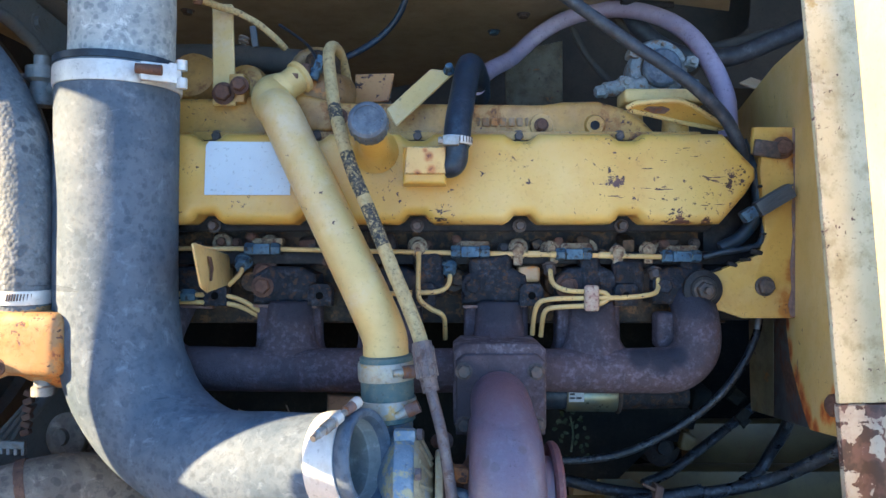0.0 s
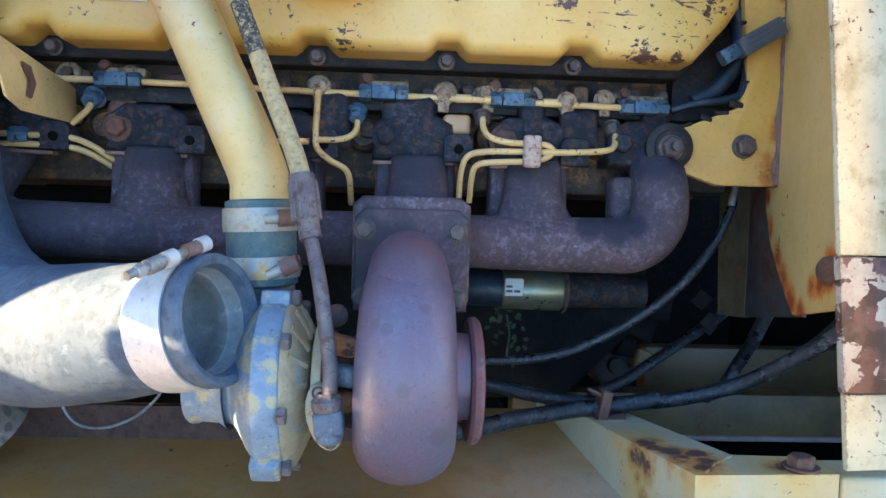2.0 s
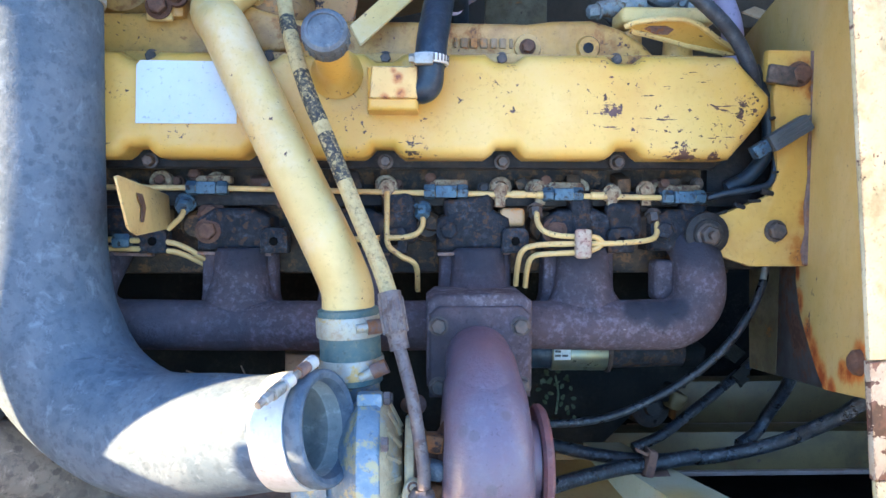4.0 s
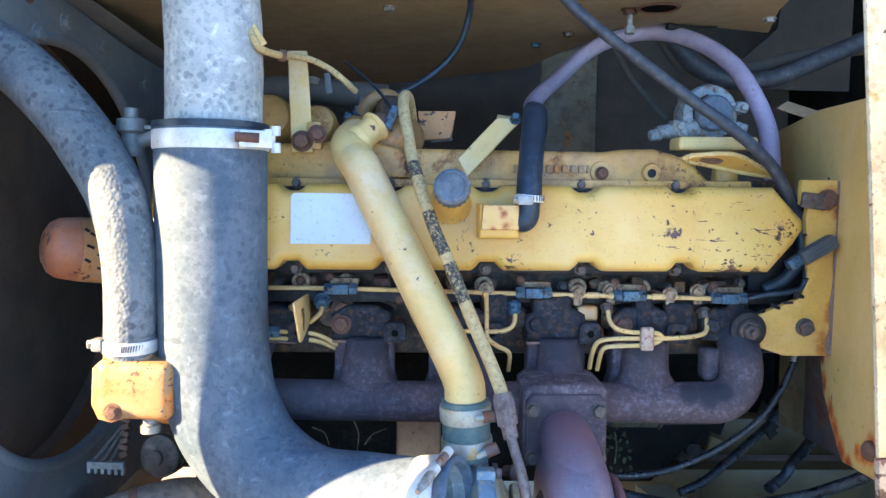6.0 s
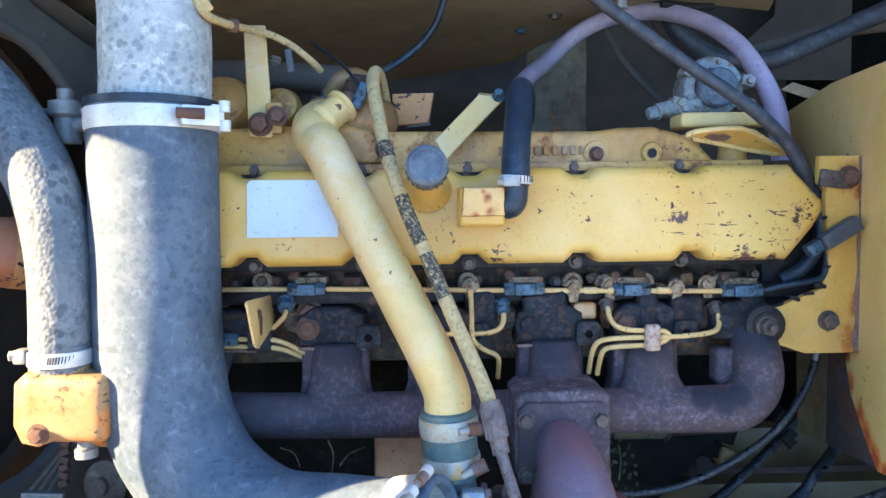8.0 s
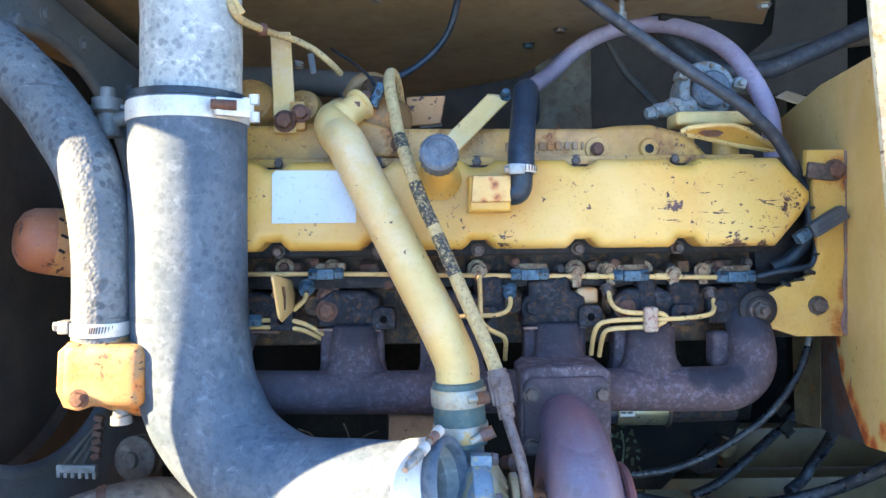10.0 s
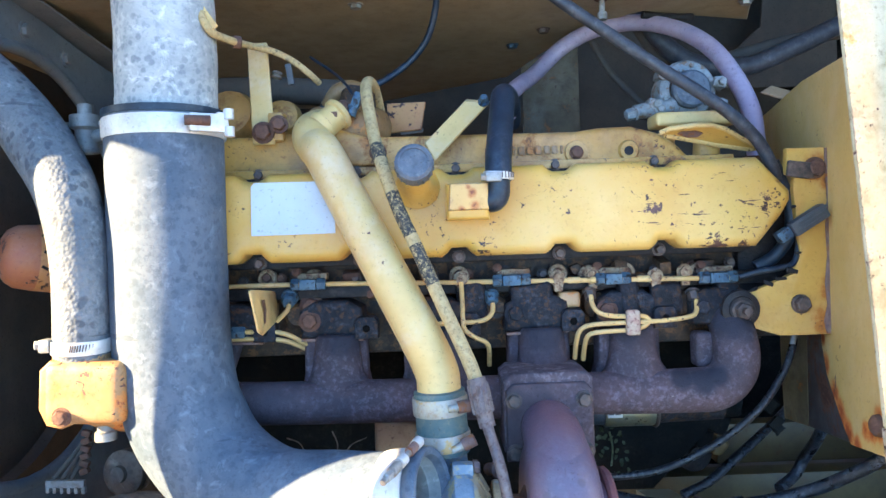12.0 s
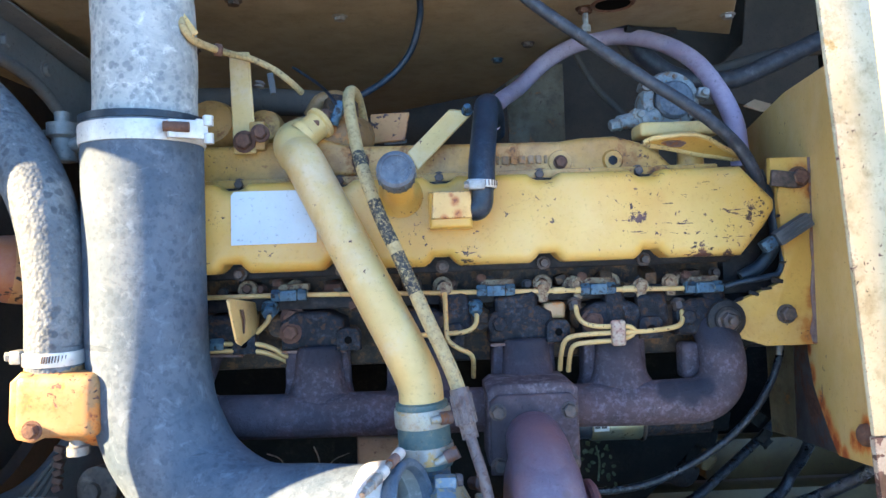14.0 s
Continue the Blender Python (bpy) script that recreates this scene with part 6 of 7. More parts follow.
# ---- purple hose, black cable, pump ----
loop = thing("mauve_hose", (0.0683, 1.02, 0.2203), "faded mauve rubber hose in a high loop", "hose")
part("hose_body", tube([(0.050, 1.06, 0.245), (0.0565, 1.13, 0.262), (0.0636, 1.215, 0.293), (0.0893, 1.27, 0.3235), (0.1315, 1.34, 0.3620), (0.1893, 1.36, 0.4155), (0.2510, 1.35, 0.4440), (0.3208, 1.32, 0.4465), (0.3778, 1.265, 0.4170), (0.4180, 1.21, 0.3680), (0.4360, 1.155, 0.3030), (0.4470, 1.125, 0.2450), (0.4440, 1.105, 0.1990), (0.44, 1.09, 0.16)], 0.0150, 18, 10), "purple", loop)
part("hose_end", lathe([(-0.006, 0.0145), (-0.006, 0.0172), (0.008, 0.0172), (0.010, 0.0145)], (0.0608, 1.18, 0.279), (0.02, 0.15, 0.07), 20), "black", loop, "dark ring at the hose end")
cab = thing("black_cable", (0.4047, 0.93, 0.1045), "thick black cable slung across the pump", "cable")
part("sheath", tube([(0.0223, 0.99, 0.4768), (0.0722, 0.965, 0.4188), (0.1154, 0.955, 0.3758), (0.2455, 0.945, 0.2779), (0.2839, 0.935, 0.2482), (0.3306, 0.93, 0.212), (0.3696, 0.935, 0.1759), (0.3903, 0.94, 0.1431), (0.4049, 0.955, 0.1187)], 0.0085, 14, 10), "dusty_sky_cable", cab)
thin = thing("thin_cable", (-0.1797, 1.3, 0.355), "thin black cable hanging on the hood panel", "cable")
part("sheath", tube([(-0.052, 1.10, 0.456), (-0.053, 1.13, 0.432), (-0.066, 1.15, 0.391), (-0.089, 1.16, 0.360), (-0.122, 1.16, 0.333), (-0.165, 1.14, 0.305), (-0.215, 1.10, 0.280)], 0.0055, 12), "black", thin)
part("wire", tube([(-0.2533, 1.1, 0.3476), (-0.2133, 1.05, 0.3126), (-0.1882, 1, 0.2841), (-0.1719, 0.97, 0.2587)], 0.0022, 8), "black", thin)
part("wire_socket", joined(block((-0.1678, 0.965, 0.2519), (0.012, 0.012, 0.022), (0, 20, 0), 0.002), lathe([(0, 0.007), (0.014, 0.008), (0.014, 0)], (-0.1725, 0.965, 0.2443), (-0.4, 0, -1), 12)), "blue_fit", thin, "blue-grey sender plug")

pump = thing("fuel_pump", (0.3249, 1.06, 0.2175), "grey cast fuel pump head with a round black cap", "pump")
pc = Vector((0.3175, 1.0494, 0.2655))
part("pump_body", lathe([(0.05, 0.03), (0.045, 0.040), (0.0, 0.0445), (-0.006, 0.041), (-0.008, 0.028)], pc, (0.003, 1.06, -0.003), 36), "pump_cast", pump)
part("pump_cap", lathe([(0, 0.028), (-0.010, 0.028), (-0.014, 0.0245), (-0.015, 0)], (0.3199, 1.0409, 0.2641), (0.003, 1.06, -0.003), 32), "cap", pump, "round black cap")
for dx, dz, s in ((-0.050, -0.022, 0.018), (0.046, -0.024, 0.018), (0.047, 0.008, 0.016), (-0.037, 0.022, 0.014), (-0.044, -0.03, 0.016)):
    part("pump_ear", block(pc + Vector((dx, 0.0, dz)), (s * 1.2, 0.03, s), (0, 15, 0), 0.004), "pump_cast", pump)
    bolt(pump, pc + Vector((dx, -0.015, dz)), (0, -1, 0), 0.006, 0.008, "zinc")
pf = (0.3137, 1.0441, 0.2135)
part("pump_foot", block((pf[0], 1.018, pf[2] + 0.002), (0.118, 0.05, 0.020), bevel=0.006, segments=3), "small_line", pump, "yellow pump foot")
part("pump_neck", sweep(bmesh.new(), [pc + Vector((-0.02, 0, -0.025)), Vector((0.2363, 1.0441, 0.2349))], lambda s: 0.016 - 0.006 * s, 14), "pump_cast", pump)
part("pump_spigot", joined(hexbolt((0.2379, 1.0388, 0.2319), (-1, -0.2, -0.2), 0.009, 0.016, 1.2)), "pump_cast", pump)
for a in range(0, 360, 60):
    bolt(pump, pc + Vector((0.036 * math.cos(radians(a + 20)), -0.006, 0.036 * math.sin(radians(a + 20)))), (0, -1, 0), 0.0042, 0.005, "pump_cast", washer=1.3)
shelf = thing("pump_bracket", (0.3204, 0.99, 0.1823), "bent yellow steel plate under the pump with a slot", "bracket")
sp = [(0.2482, 0.957, 0.1908), (0.2586, 0.95, 0.1948), (0.2926, 0.945, 0.1977), (0.3141, 0.945, 0.1972), (0.3349, 0.951, 0.1923), (0.3651, 0.968, 0.1795), (0.3979, 0.984, 0.1675), (0.3811, 0.985, 0.1672), (0.3285, 0.977, 0.1746), (0.2809, 0.966, 0.1836), (0.2555, 0.961, 0.1874)]
part("plate", sheet(sp, 0.006, 0.0015), "bracket", shelf, smooth=20)
part("plate_rim", sweep(bmesh.new(), [Vector(p) for p in sp], 0.0035, 8), "small_line", shelf, "pale worn edge of the plate")
part("slot", sheet([(0.2713, 0.9565, 0.188), (0.2757, 0.953, 0.1904), (0.2955, 0.952, 0.1905), (0.3058, 0.9555, 0.1878), (0.3012, 0.962, 0.1835), (0.2851, 0.962, 0.1839)], 0.003, 0.0), "strip", shelf)
for cx, w in (((0.2677, 0.985, 0.1774), 0.020), ((0.3322, 0.99, 0.1728), 0.022)):
    part("pedestal", lathe([(-0.02, w * 0.9), (0.016, w * 0.8), (0.018, w * 0.8)], (cx[0], cx[1] + 0.025, cx[2]), (0, 0, 1), 22), "yellow", shelf)
rearlines = thing("rear_hose_bundle", (0.5501, 1.325, 0.365), "dark dusty hoses running behind the pump", "hose")
part("thick_hose", tube([(0.3305, 1.378, 0.5922), (0.3419, 1.3462, 0.4874), (0.3718, 1.325, 0.4089), (0.439, 1.3356, 0.3684), (0.5391, 1.3462, 0.3638), (0.6239, 1.3462, 0.3943), (0.7296, 1.3462, 0.4403), (0.8561, 1.3462, 0.4911)], 0.018, 16), "dusty_sky_cable", rearlines)
part("second_hose", tube([(0.2847, 1.3886, 0.5963), (0.3057, 1.3674, 0.5147), (0.3401, 1.3568, 0.4425), (0.3976, 1.3674, 0.3854), (0.5087, 1.3992, 0.3898), (0.6521, 1.3992, 0.423), (0.8065, 1.3992, 0.4407)], 0.013, 14), "dark", rearlines)
part("third_hose", tube([(0.249, 1.378, 0.4324), (0.2757, 1.3568, 0.369), (0.309, 1.325, 0.3162), (0.3405, 1.325, 0.2844)], 0.006, 10), "dark", rearlines)

# ---- starter and cables under the manifold ----
starter = thing("starter_motor", (0.2443, 1.15, -0.2605), "plated starter motor with black ends under the manifold", "starter motor")
sa, sb = Vector((0.1885, 1.10, -0.2245)), Vector((0.2665, 1.10, -0.2250))
part("motor_can", lathe([(0, 0.022), (0, 0.0262), (0.002, 0.0270), ((sb - sa).length - 0.002, 0.0270), ((sb - sa).length, 0.0262), ((sb - sa).length, 0.022)], sa, sb - sa, 36), "starter", starter)
part("rear_cap", lathe([(-0.09, 0), (-0.09, 0.020), (-0.085, 0.0235), (0.0, 0.0240)], sa, sb - sa, 32), "black", starter)
part("drive_end", lathe([(0, 0.0235), (0.06, 0.022), (0.11, 0.020), (0.11, 0)], sb, sb - sa, 32), "oil", starter)
part("end_ring", lathe([(0, 0.0285), (0.003, 0.0305), (0.006, 0.0285)], sb, sb - sa, 32), "bolt", starter)
lab = (0.2035, 1.073, -0.2195)
tag = part("label", slab([(lab[0] - 0.013, lab[2] - 0.012), (lab[0] + 0.010, lab[2] - 0.012), (lab[0] + 0.010, lab[2] + 0.010), (lab[0] - 0.013, lab[2] + 0.010)], 1.0725, 1.0735, 0), "sticker", starter, "small white label")
for dx, dz in ((-0.008, -0.006), (-0.008, 0.0), (0.002, -0.006)):
    part("label_bar", slab([(lab[0] + dx - 0.004, lab[2] + dz - 0.0015), (lab[0] + dx + 0.004, lab[2] + dz - 0.0015), (lab[0] + dx + 0.004, lab[2] + dz + 0.0015), (lab[0] + dx - 0.004, lab[2] + dz + 0.0015)], 1.0715, 1.0722, 0), "plastic", tag)

c1 = thing("battery_cable", (0.3092, 1.02, -0.3545), "thick black cable sagging under the manifold", "cable")
part("sheath", tube([(0.4467, 1, -0.0898), (0.4376, 0.99, -0.1185), (0.4142, 0.98, -0.1599), (0.3759, 0.975, -0.2055), (0.3247, 0.985, -0.2489), (0.2618, 1, -0.2855), (0.2068, 1.01, -0.2998), (0.1505, 1.02, -0.3039)], 0.0052, 12, 10), "cable", c1)
part("bare_end", tube([(0.4473, 1, -0.087), (0.4386, 0.99, -0.113)], 0.0045, 10), "zinc", c1, "frayed pale end")
c2 = thing("main_harness", (0.3092, 1.02, -0.3605), "thick shiny black harness lying on the beam", "cable")
part("sheath", tube([(0.530, 0.865, -0.165), (0.520, 0.878, -0.215), (0.5013, 0.9, -0.2536), (0.4825, 0.925, -0.2787), (0.4502, 0.965, -0.3133), (0.396, 0.99, -0.3367), (0.3447, 1.005, -0.3476), (0.2956, 1.015, -0.3518), (0.2346, 1.03, -0.3485), (0.1723, 1.05, -0.3399), (0.1187, 1.06, -0.3329)], 0.0088, 14, 10), "cable", c2)
part("second_sheath", tube([(0.3659, 1, -0.3413), (0.3194, 1, -0.3492), (0.2659, 0.995, -0.3545), (0.1965, 0.965, -0.3574), (0.1375, 0.93, -0.3602), (0.0846, 0.9, -0.3612)], 0.0095, 14), "cable", c2)
tie = joined(block((0.2985, 0.994, -0.3470), (0.012, 0.024, 0.034), (0, 12, 0), 0.003, segments=2), block((0.3060, 0.998, -0.3645), (0.040, 0.026, 0.007), (0, -6, 0), 0.002), block((0.2880, 0.992, -0.3330), (0.022, 0.010, 0.004), (0, 25, 0), 0.0015))
for v in tie.verts:
    v.co += 0.003 * Vector((noise.noise(v.co * 130), noise.noise(v.co * 130 + Vector((5, 0, 0))), noise.noise(v.co * 130 + Vector((0, 5, 0)))))
part("harness_tie", tie, "rust", c2, "rusty clip holding the harness", 50)
c3 = thing("grey_conduit", (0.3514, 1.12, -0.3511), "dusty grey conduit rising past the side panel", "conduit")
part("sheath", tube([(0.3047, 1.08, -0.3582), (0.347, 1.09, -0.3439), (0.3988, 1.12, -0.3221), (0.4582, 1.16, -0.2981), (0.5319, 1.22, -0.2732), (0.5818, 1.27, -0.2547)], 0.0075, 12), "cable", c3)
part("second_sheath", tube([(0.548, 1.06, -0.205), (0.541, 1.08, -0.235), (0.536, 1.092, -0.258), (0.534, 1.12, -0.297), (0.529, 1.148, -0.332), (0.512, 1.145, -0.357), (0.4743, 1.12, -0.3683)], 0.009, 12), "cable", c3)

# ---- fuel rail on the head ----
rail = thing("fuel_rail", (0.0122, 0.955, -0.0069), "yellow steel fuel rail with blue-grey connectors", "fuel line")
part("rail_tube", tube([(-0.4086, 0.96, 0.0008), (-0.2398, 0.958, 0), (-0.064, 0.956, -0.0038), (0.101, 0.953, -0.0068), (0.346, 0.952, -0.0114)], 0.0034, 12), "small_line", rail)
for cx, w in (((-0.2428, 0.955, 0), 0.046), ((0.0365, 0.953, -0.0038), 0.050), ((0.1753, 0.952, -0.0068), 0.046), ((0.3191, 0.951, -0.0099), 0.050)):
    con = part("connector", joined(block(cx, (w * 0.5, 0.020, 0.0145), bevel=0.002), hexbolt((cx[0] + w * 0.22, cx[1], cx[2]), (1, 0, 0), 0.0088, w * 0.3, 0), hexbolt((cx[0] - w * 0.22, cx[1], cx[2]), (-1, 0, 0), 0.0088, w * 0.3, 0)), "blue_fit", rail, "blue-grey tube connector")
    part("connector_saddle", block((cx[0] + 0.004, 0.972, cx[2] + 0.010), (w * 0.9, 0.02, 0.010), bevel=0.003), "stud", rail)
    part("saddle_screw", hexbolt((cx[0] - 0.018, 0.966, cx[2] + 0.016), (0, -1, 0.3), 0.006, 0.006, 1.2), "rust", rail)
for p in ((0.1007, 0.95, -0.0061), (0.2347, 0.95, -0.0083), (-0.0319, 0.953, -0.003), (0.1492, 0.955, -0.0038), (0.2771, 0.955, -0.0038)):
    part("rail_stud", joined(hexbolt((p[0], p[1] + 0.006, p[2] + 0.002), (0, -1, 0), 0.0085, 0.008, 1.35), block((p[0], p[1] + 0.004, p[2] - 0.008), (0.012, 0.008, 0.016), bevel=0.002)), "stud", rail, "scabby pale stud")
for p in ((0.1222, 0.952, -0.0068), (0.1524, 0.951, -0.0076), (0.2168, 0.951, -0.0083)):
    part("rail_sleeve", sweep(bmesh.new(), [Vector(p) - Vector((0.008, 0, 0)), Vector(p) + Vector((0.008, 0, 0))], 0.0046, 12), "small_line", rail)

returns = thing("fuel_return_lines", (0.1921, 0.92, -0.0638), "bent yellow steel fuel lines held by a clip", "fuel line")
part("upper_line", tube([(0.1431, 0.945, -0.0279), (0.1431, 0.935, -0.0402), (0.1494, 0.928, -0.0496), (0.1666, 0.925, -0.0546), (0.1939, 0.925, -0.056), (0.2094, 0.925, -0.0568), (0.2168, 0.925, -0.0627)], 0.0033, 10), "small_line", returns)
part("lower_line", tube([(0.1203, 0.955, -0.1149), (0.1206, 0.94, -0.0892), (0.1253, 0.93, -0.0719), (0.141, 0.926, -0.0657), (0.1814, 0.925, -0.0641), (0.233, 0.925, -0.0634), (0.2713, 0.93, -0.06), (0.2847, 0.94, -0.0532), (0.2892, 0.955, -0.0373)], 0.0033, 10), "small_line", returns)
part("third_line", tube([(0.1317, 0.955, -0.1172), (0.1321, 0.942, -0.0954), (0.1353, 0.933, -0.0811), (0.1487, 0.928, -0.0762), (0.1924, 0.925, -0.0737), (0.2094, 0.925, -0.0693), (0.2168, 0.925, -0.0627)], 0.0033, 10), "small_line", returns)
part("line_clip", block((0.1931, 0.921, -0.0639), (0.019, 0.012, 0.034), bevel=0.005, segments=3), "pinkish", returns, "scabby clip with old pink paint")
for p in ((0.1431, 0.95, -0.022), (0.2862, 0.955, -0.0282)):
    part("line_nut", hexbolt((p[0], p[1] + 0.005, p[2]), (0, -0.6, -1), 0.008, 0.014, 1.2), "bolt", returns)
left_lines = thing("drip_lines", (-0.0182, 0.95, -0.0575), "bent yellow steel drip lines under the rail", "fuel line")
part("tee_line", tube([(-0.0326, 0.952, -0.0046), (-0.0326, 0.940, -0.0295), (-0.0325, 0.934, -0.0521), (-0.0302, 0.934, -0.0672), (-0.0167, 0.936, -0.0787), (0.0008, 0.943, -0.0905), (0.0031, 0.97, -0.1229)], 0.0033, 10), "small_line", left_lines)
part("hook_line", tube([(-0.0325, 0.934, -0.0575), (-0.0106, 0.936, -0.0567), (0.003, 0.940, -0.0521), (0.0091, 0.947, -0.0424), (0.0084, 0.955, -0.0282)], 0.0033, 10), "small_line", left_lines)
part("line_nut", hexbolt((0.0084, 0.96, -0.0222), (0, -0.7, -0.7), 0.009, 0.016, 1.2), "blue_fit", left_lines)
part("side_line", tube([(-0.109, 0.95, -0.0636), (-0.0896, 0.945, -0.0595), (-0.0633, 0.945, -0.0595), (-0.037, 0.948, -0.0582)], 0.0033, 10), "small_line", left_lines)
leftmost = thing("rear_fuel_lines", (-0.3059, 0.95, -0.0636), "pair of bent yellow fuel lines with a blue nut", "fuel line")
part("upper_line", tube([(-0.3665, 0.95, -0.0598), (-0.3307, 0.945, -0.061), (-0.2892, 0.945, -0.0625), (-0.268, 0.95, -0.0697), (-0.2517, 0.96, -0.0819), (-0.2375, 0.98, -0.0914)], 0.0033, 10), "small_line", leftmost)
part("lower_line", tube([(-0.3665, 0.95, -0.0704), (-0.3307, 0.945, -0.0708), (-0.293, 0.945, -0.0723), (-0.2718, 0.95, -0.0772), (-0.2505, 0.97, -0.092)], 0.0033, 10), "small_line", leftmost)
part("line_nut", hexbolt((-0.351, 0.945, -0.0618), (1, 0, 0), 0.009, 0.022, 0), "blue_fit", leftmost)
part("hook_line", tube([(-0.2862, 0.945, -0.0482), (-0.2779, 0.945, -0.0407), (-0.271, 0.947, -0.0332), (-0.2695, 0.955, -0.0221)], 0.0033, 10), "small_line", leftmost)
part("hook_nut", hexbolt((-0.2707, 0.965, -0.0162), (0, -0.8, -0.4), 0.010, 0.018, 1.2), "blue_fit", leftmost)
# tab with a slot
tab = thing("slotted_tab", (-0.3032, 0.93, -0.0511), "yellow slotted steel tab sticking out of the head", "bracket")
o = [Vector((-0.2755, 0.782, 0.0030)), Vector((-0.2740, 0.790, 0.0045)), Vector((-0.2890, 0.960, -0.0100)), Vector((-0.2870, 0.960, -0.0480)), Vector((-0.2760, 0.830, -0.0520)), Vector((-0.2720, 0.800, -0.0455))]
part("plate", sheet(o, 0.0045, 0.001), "small_line", tab)
part("slot", sheet([Vector((-0.2755, 0.828, -0.0085)), Vector((-0.2772, 0.846, -0.0095)), Vector((-0.2785, 0.858, -0.0230)), Vector((-0.2772, 0.848, -0.0380)), Vector((-0.2750, 0.836, -0.0375)), Vector((-0.2762, 0.842, -0.0230))], -0.0012, 0.0), "rust", tab)

# ---- oil feed hose ----
feed = thing("oil_feed_hose", (-0.0214, 0.79, -0.1064), "braided oil feed hose, its yellow paint worn to black", "hose")
fl_line = [(-0.1420, 1.09, 0.205), (-0.1440, 1.065, 0.2486), (-0.1475, 1.02, 0.2770), (-0.1515, 0.980, 0.2795), (-0.1529, 0.95, 0.262), (-0.1459, 0.92, 0.2207), (-0.1365, 0.892, 0.1784), (-0.1241, 0.865, 0.1386), (-0.1071, 0.845, 0.0916), (-0.0892, 0.835, 0.0506), (-0.0736, 0.825, 0.0138), (-0.0585, 0.815, -0.0221), (-0.0443, 0.805, -0.0539), (-0.031, 0.795, -0.0849), (-0.0232, 0.787, -0.1073)]
whole = spline(fl_line, 10)
part("upper_braid", sweep(bmesh.new(), whole[:61], 0.0082, 14), "braid", feed)
cuts = [(60, 66, "braid"), (65, 76, "braid"), (75, 88, "braid_bare"), (87, 91, "braid"), (90, 104, "braid_bare"), (103, len(whole), "braid")]
for a, b, m in cuts:
    part("braid_length", sweep(bmesh.new(), whole[a:b], 0.0084, 14), m, feed)
part("worn_length", sweep(bmesh.new(), whole[60:66], 0.0087, 14), "braid_bare", feed)
ferrule = part("ferrule", tube([(-0.0238, 0.787, -0.1035), (-0.0187, 0.78, -0.1299), (-0.013, 0.774, -0.1561)], lambda s: 0.0112 if s < 0.75 else 0.0094, 18), "ferrule", feed, "crimped steel ferrule")
fa_, fb_ = Vector((-0.0226, 0.786, -0.1096)), Vector((-0.0167, 0.777, -0.1406))
fax = (fb_ - fa_).normalized()
for k in range(12):
    u = fax.orthogonal().normalized()
    d = math.cos(k * math.pi / 6) * u + math.sin(k * math.pi / 6) * fax.cross(u)
    part("crimp_rib", sweep(bmesh.new(), [fa_ + d * 0.0112, fb_ + d * 0.0112], 0.0016, 6), "ferrule", ferrule)
part("feed_tube", tube([(-0.0136, 0.774, -0.1536), (-0.0086, 0.768, -0.1708), (-0.0015, 0.752, -0.1951), (0.0048, 0.743, -0.23), (0.009, 0.738, -0.2576), (0.0089, 0.736, -0.2783), (0.0085, 0.736, -0.2889)], 0.0062, 14), "ferrule", feed, "bare steel feed tube")
part("feed_nut", hexbolt((0.0084, 0.736, -0.2924), (0, 0, 1), 0.0105, 0.018, 0), "bolt", feed)

# ---- small wires at the top left ----
wire = thing("painted_harness", (-0.2959, 0.97, 0.3304), "yellow painted wire harness tied to the strap", "harness")
part("loop", tube([(-0.3456, 0.86, 0.3505), (-0.3377, 0.85, 0.3333), (-0.3301, 0.86, 0.3207), (-0.317, 0.9, 0.3208), (-0.309, 0.96, 0.3301), (-0.2884, 0.99, 0.3305), (-0.2629, 1, 0.3188), (-0.2409, 1.01, 0.3021), (-0.2294, 1.03, 0.2916)], 0.0050, 12), "braid", wire)
part("tie", lathe([(-0.006, 0.0056), (-0.004, 0.0085), (0.004, 0.0085), (0.006, 0.0056)], (-0.3144, 0.91, 0.3221), (1, 0.4, -0.1), 14), "rust", wire)
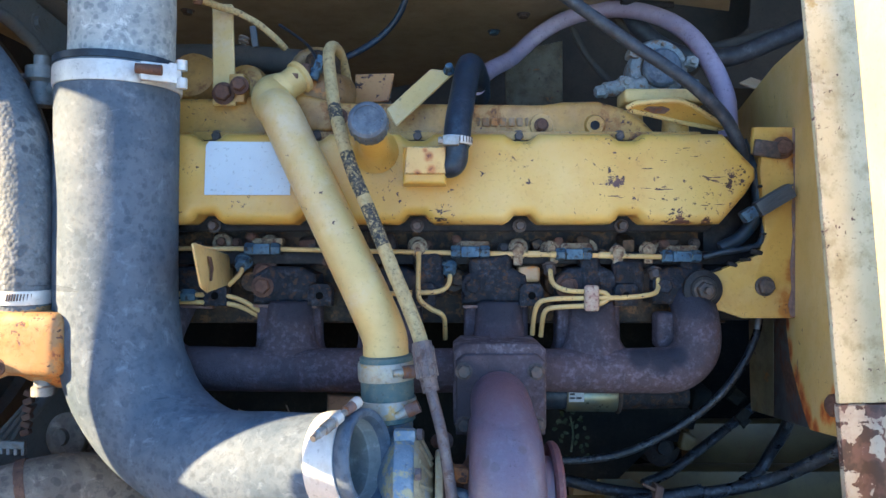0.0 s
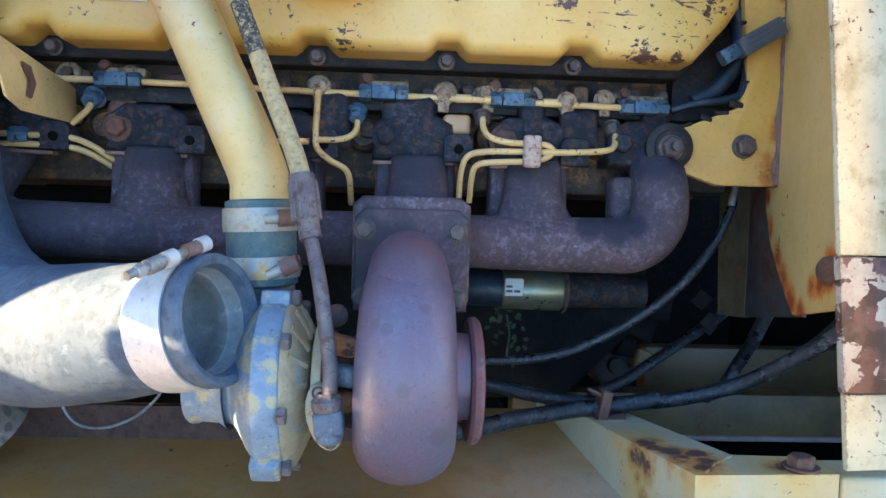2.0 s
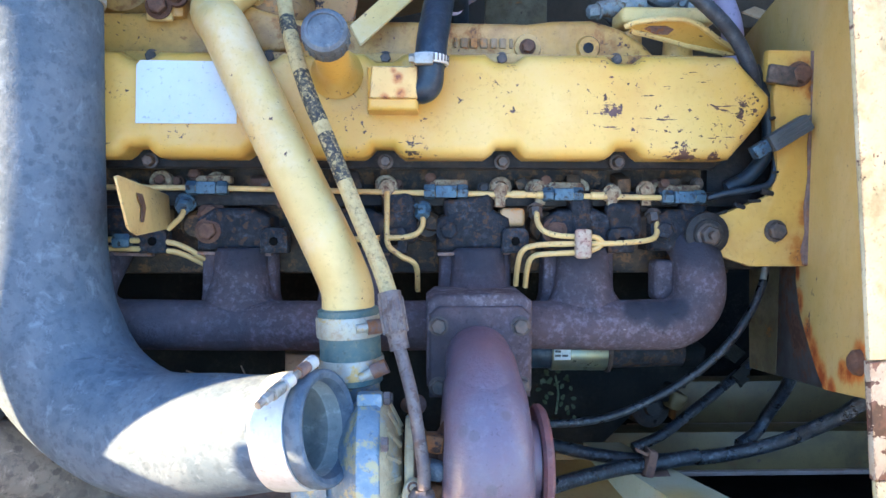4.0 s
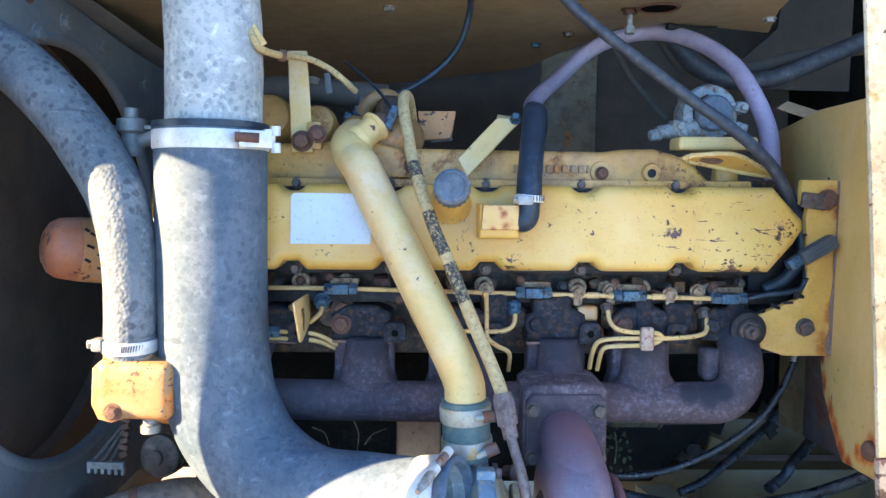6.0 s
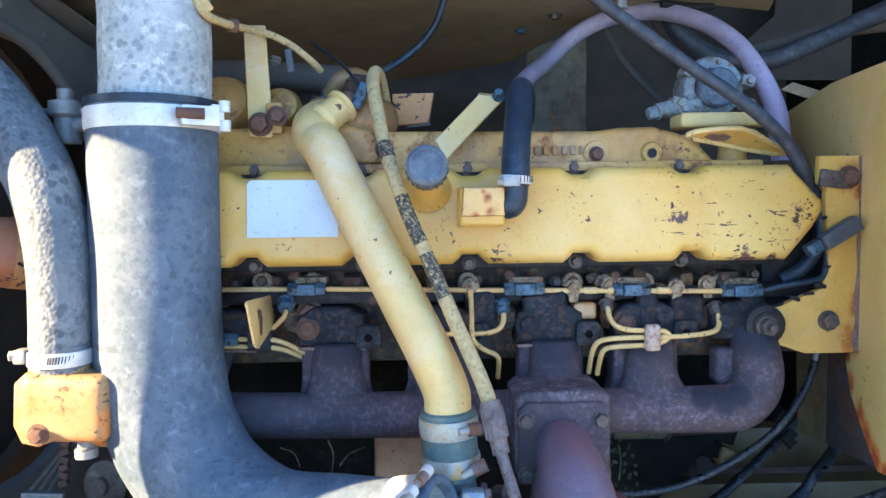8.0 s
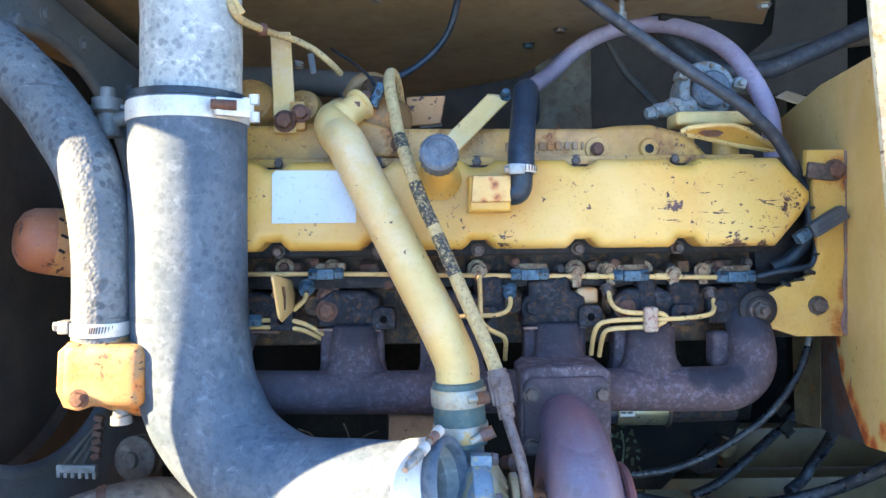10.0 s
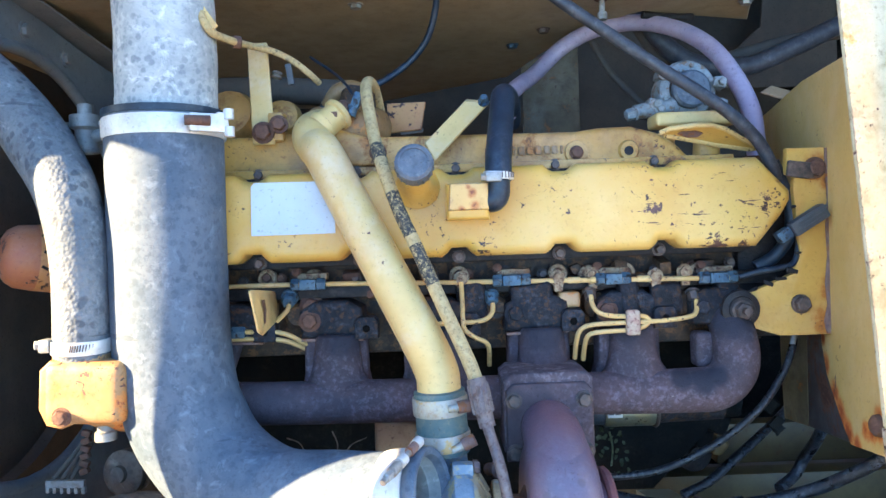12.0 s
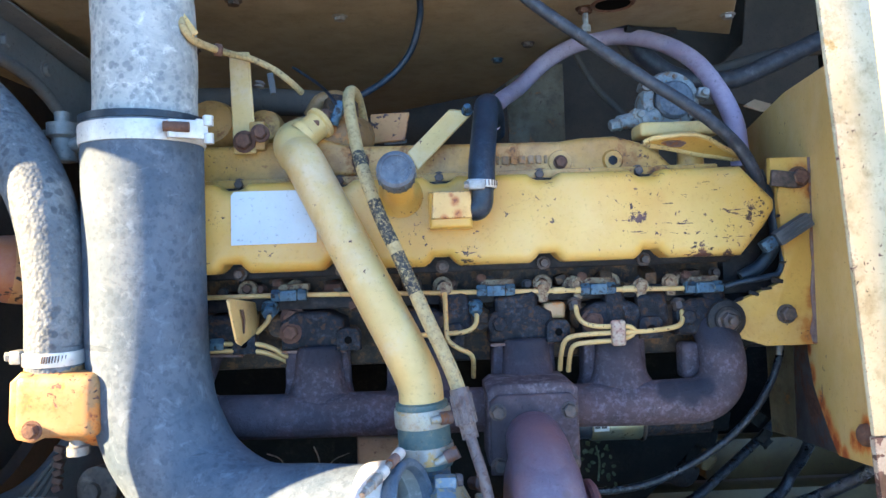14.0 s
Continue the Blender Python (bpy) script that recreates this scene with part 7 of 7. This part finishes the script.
part("loop_lug", sheet([(-0.3492, 0.856, 0.3482), (-0.339, 0.856, 0.3534), (-0.3209, 0.852, 0.3269), (-0.3305, 0.852, 0.3203)], 0.003, 0.001), "small_line", wire)
part("clip", block((-0.2648, 0.995, 0.2976), (0.009, 0.008, 0.030), (0, -8, 0), 0.002), "plastic", wire)
part("spring", lathe([(0, 0.005), (0.003, 0.009), (0.006, 0.006), (0.009, 0.009), (0.012, 0.006)], (-0.2967, 1.05, 0.3038), (0.2, 0, 1), 16), "zinc", wire)
hang = thing("hanging_wire", (-0.2525, 0.95, -0.3687), "thin pale wire hanging in a loop", "wire")
part("wire", tube([(-0.2975, 0.95, -0.3256), (-0.2955, 0.95, -0.349), (-0.28, 0.95, -0.3667), (-0.2525, 0.95, -0.3698), (-0.2216, 0.95, -0.3582), (-0.1978, 0.95, -0.3365), (-0.1865, 0.95, -0.3134)], 0.0016, 8), "zinc", hang)
backpipe = thing("rear_black_pipe", (-0.3343, 1.15, 0.3132), "dark pipe behind the strap", "pipe")
part("pipe_wall", tube([(-0.4439, 1.15, 0.3101), (-0.3344, 1.15, 0.3087), (-0.1887, 1.15, 0.2978)], 0.022, 16), "dark", backpipe)
# weeds seen past the engine
weed = thing("weed", (0.2185, 1.2, -0.3185), "few green weed leaves behind the turbine outlet", "weed")
random.seed(3)
for k in range(30):
    c = Vector((0.1973, 1.09, -0.2831)) + Vector((random.uniform(-0.03, 0.03), random.uniform(-0.02, 0.02), random.uniform(-0.04, 0.035)))
    a = random.uniform(0, 360)
    bm = bmesh.new()
    pts = [(-0.0042, 0), (-0.002, 0.0028), (0.002, 0.0025), (0.005, 0), (0.002, -0.0025), (-0.002, -0.0028)]
    m = pose(*c, random.uniform(50, 120), a, random.uniform(-40, 40))
    bm.faces.new([bm.verts.new(m @ Vector((x, y, 0.0))) for x, y in pts])
    bmesh.ops.solidify(bm, geom=bm.faces[:], thickness=0.0006)
    part("leaf", bm, "green", weed)
part("stem", tube([tuple(Vector((0.197, 1.09, -0.3119))), tuple(Vector((0.1999, 1.09, -0.2832))), tuple(Vector((0.1957, 1.09, -0.2576)))], 0.0015, 6), "green", weed)
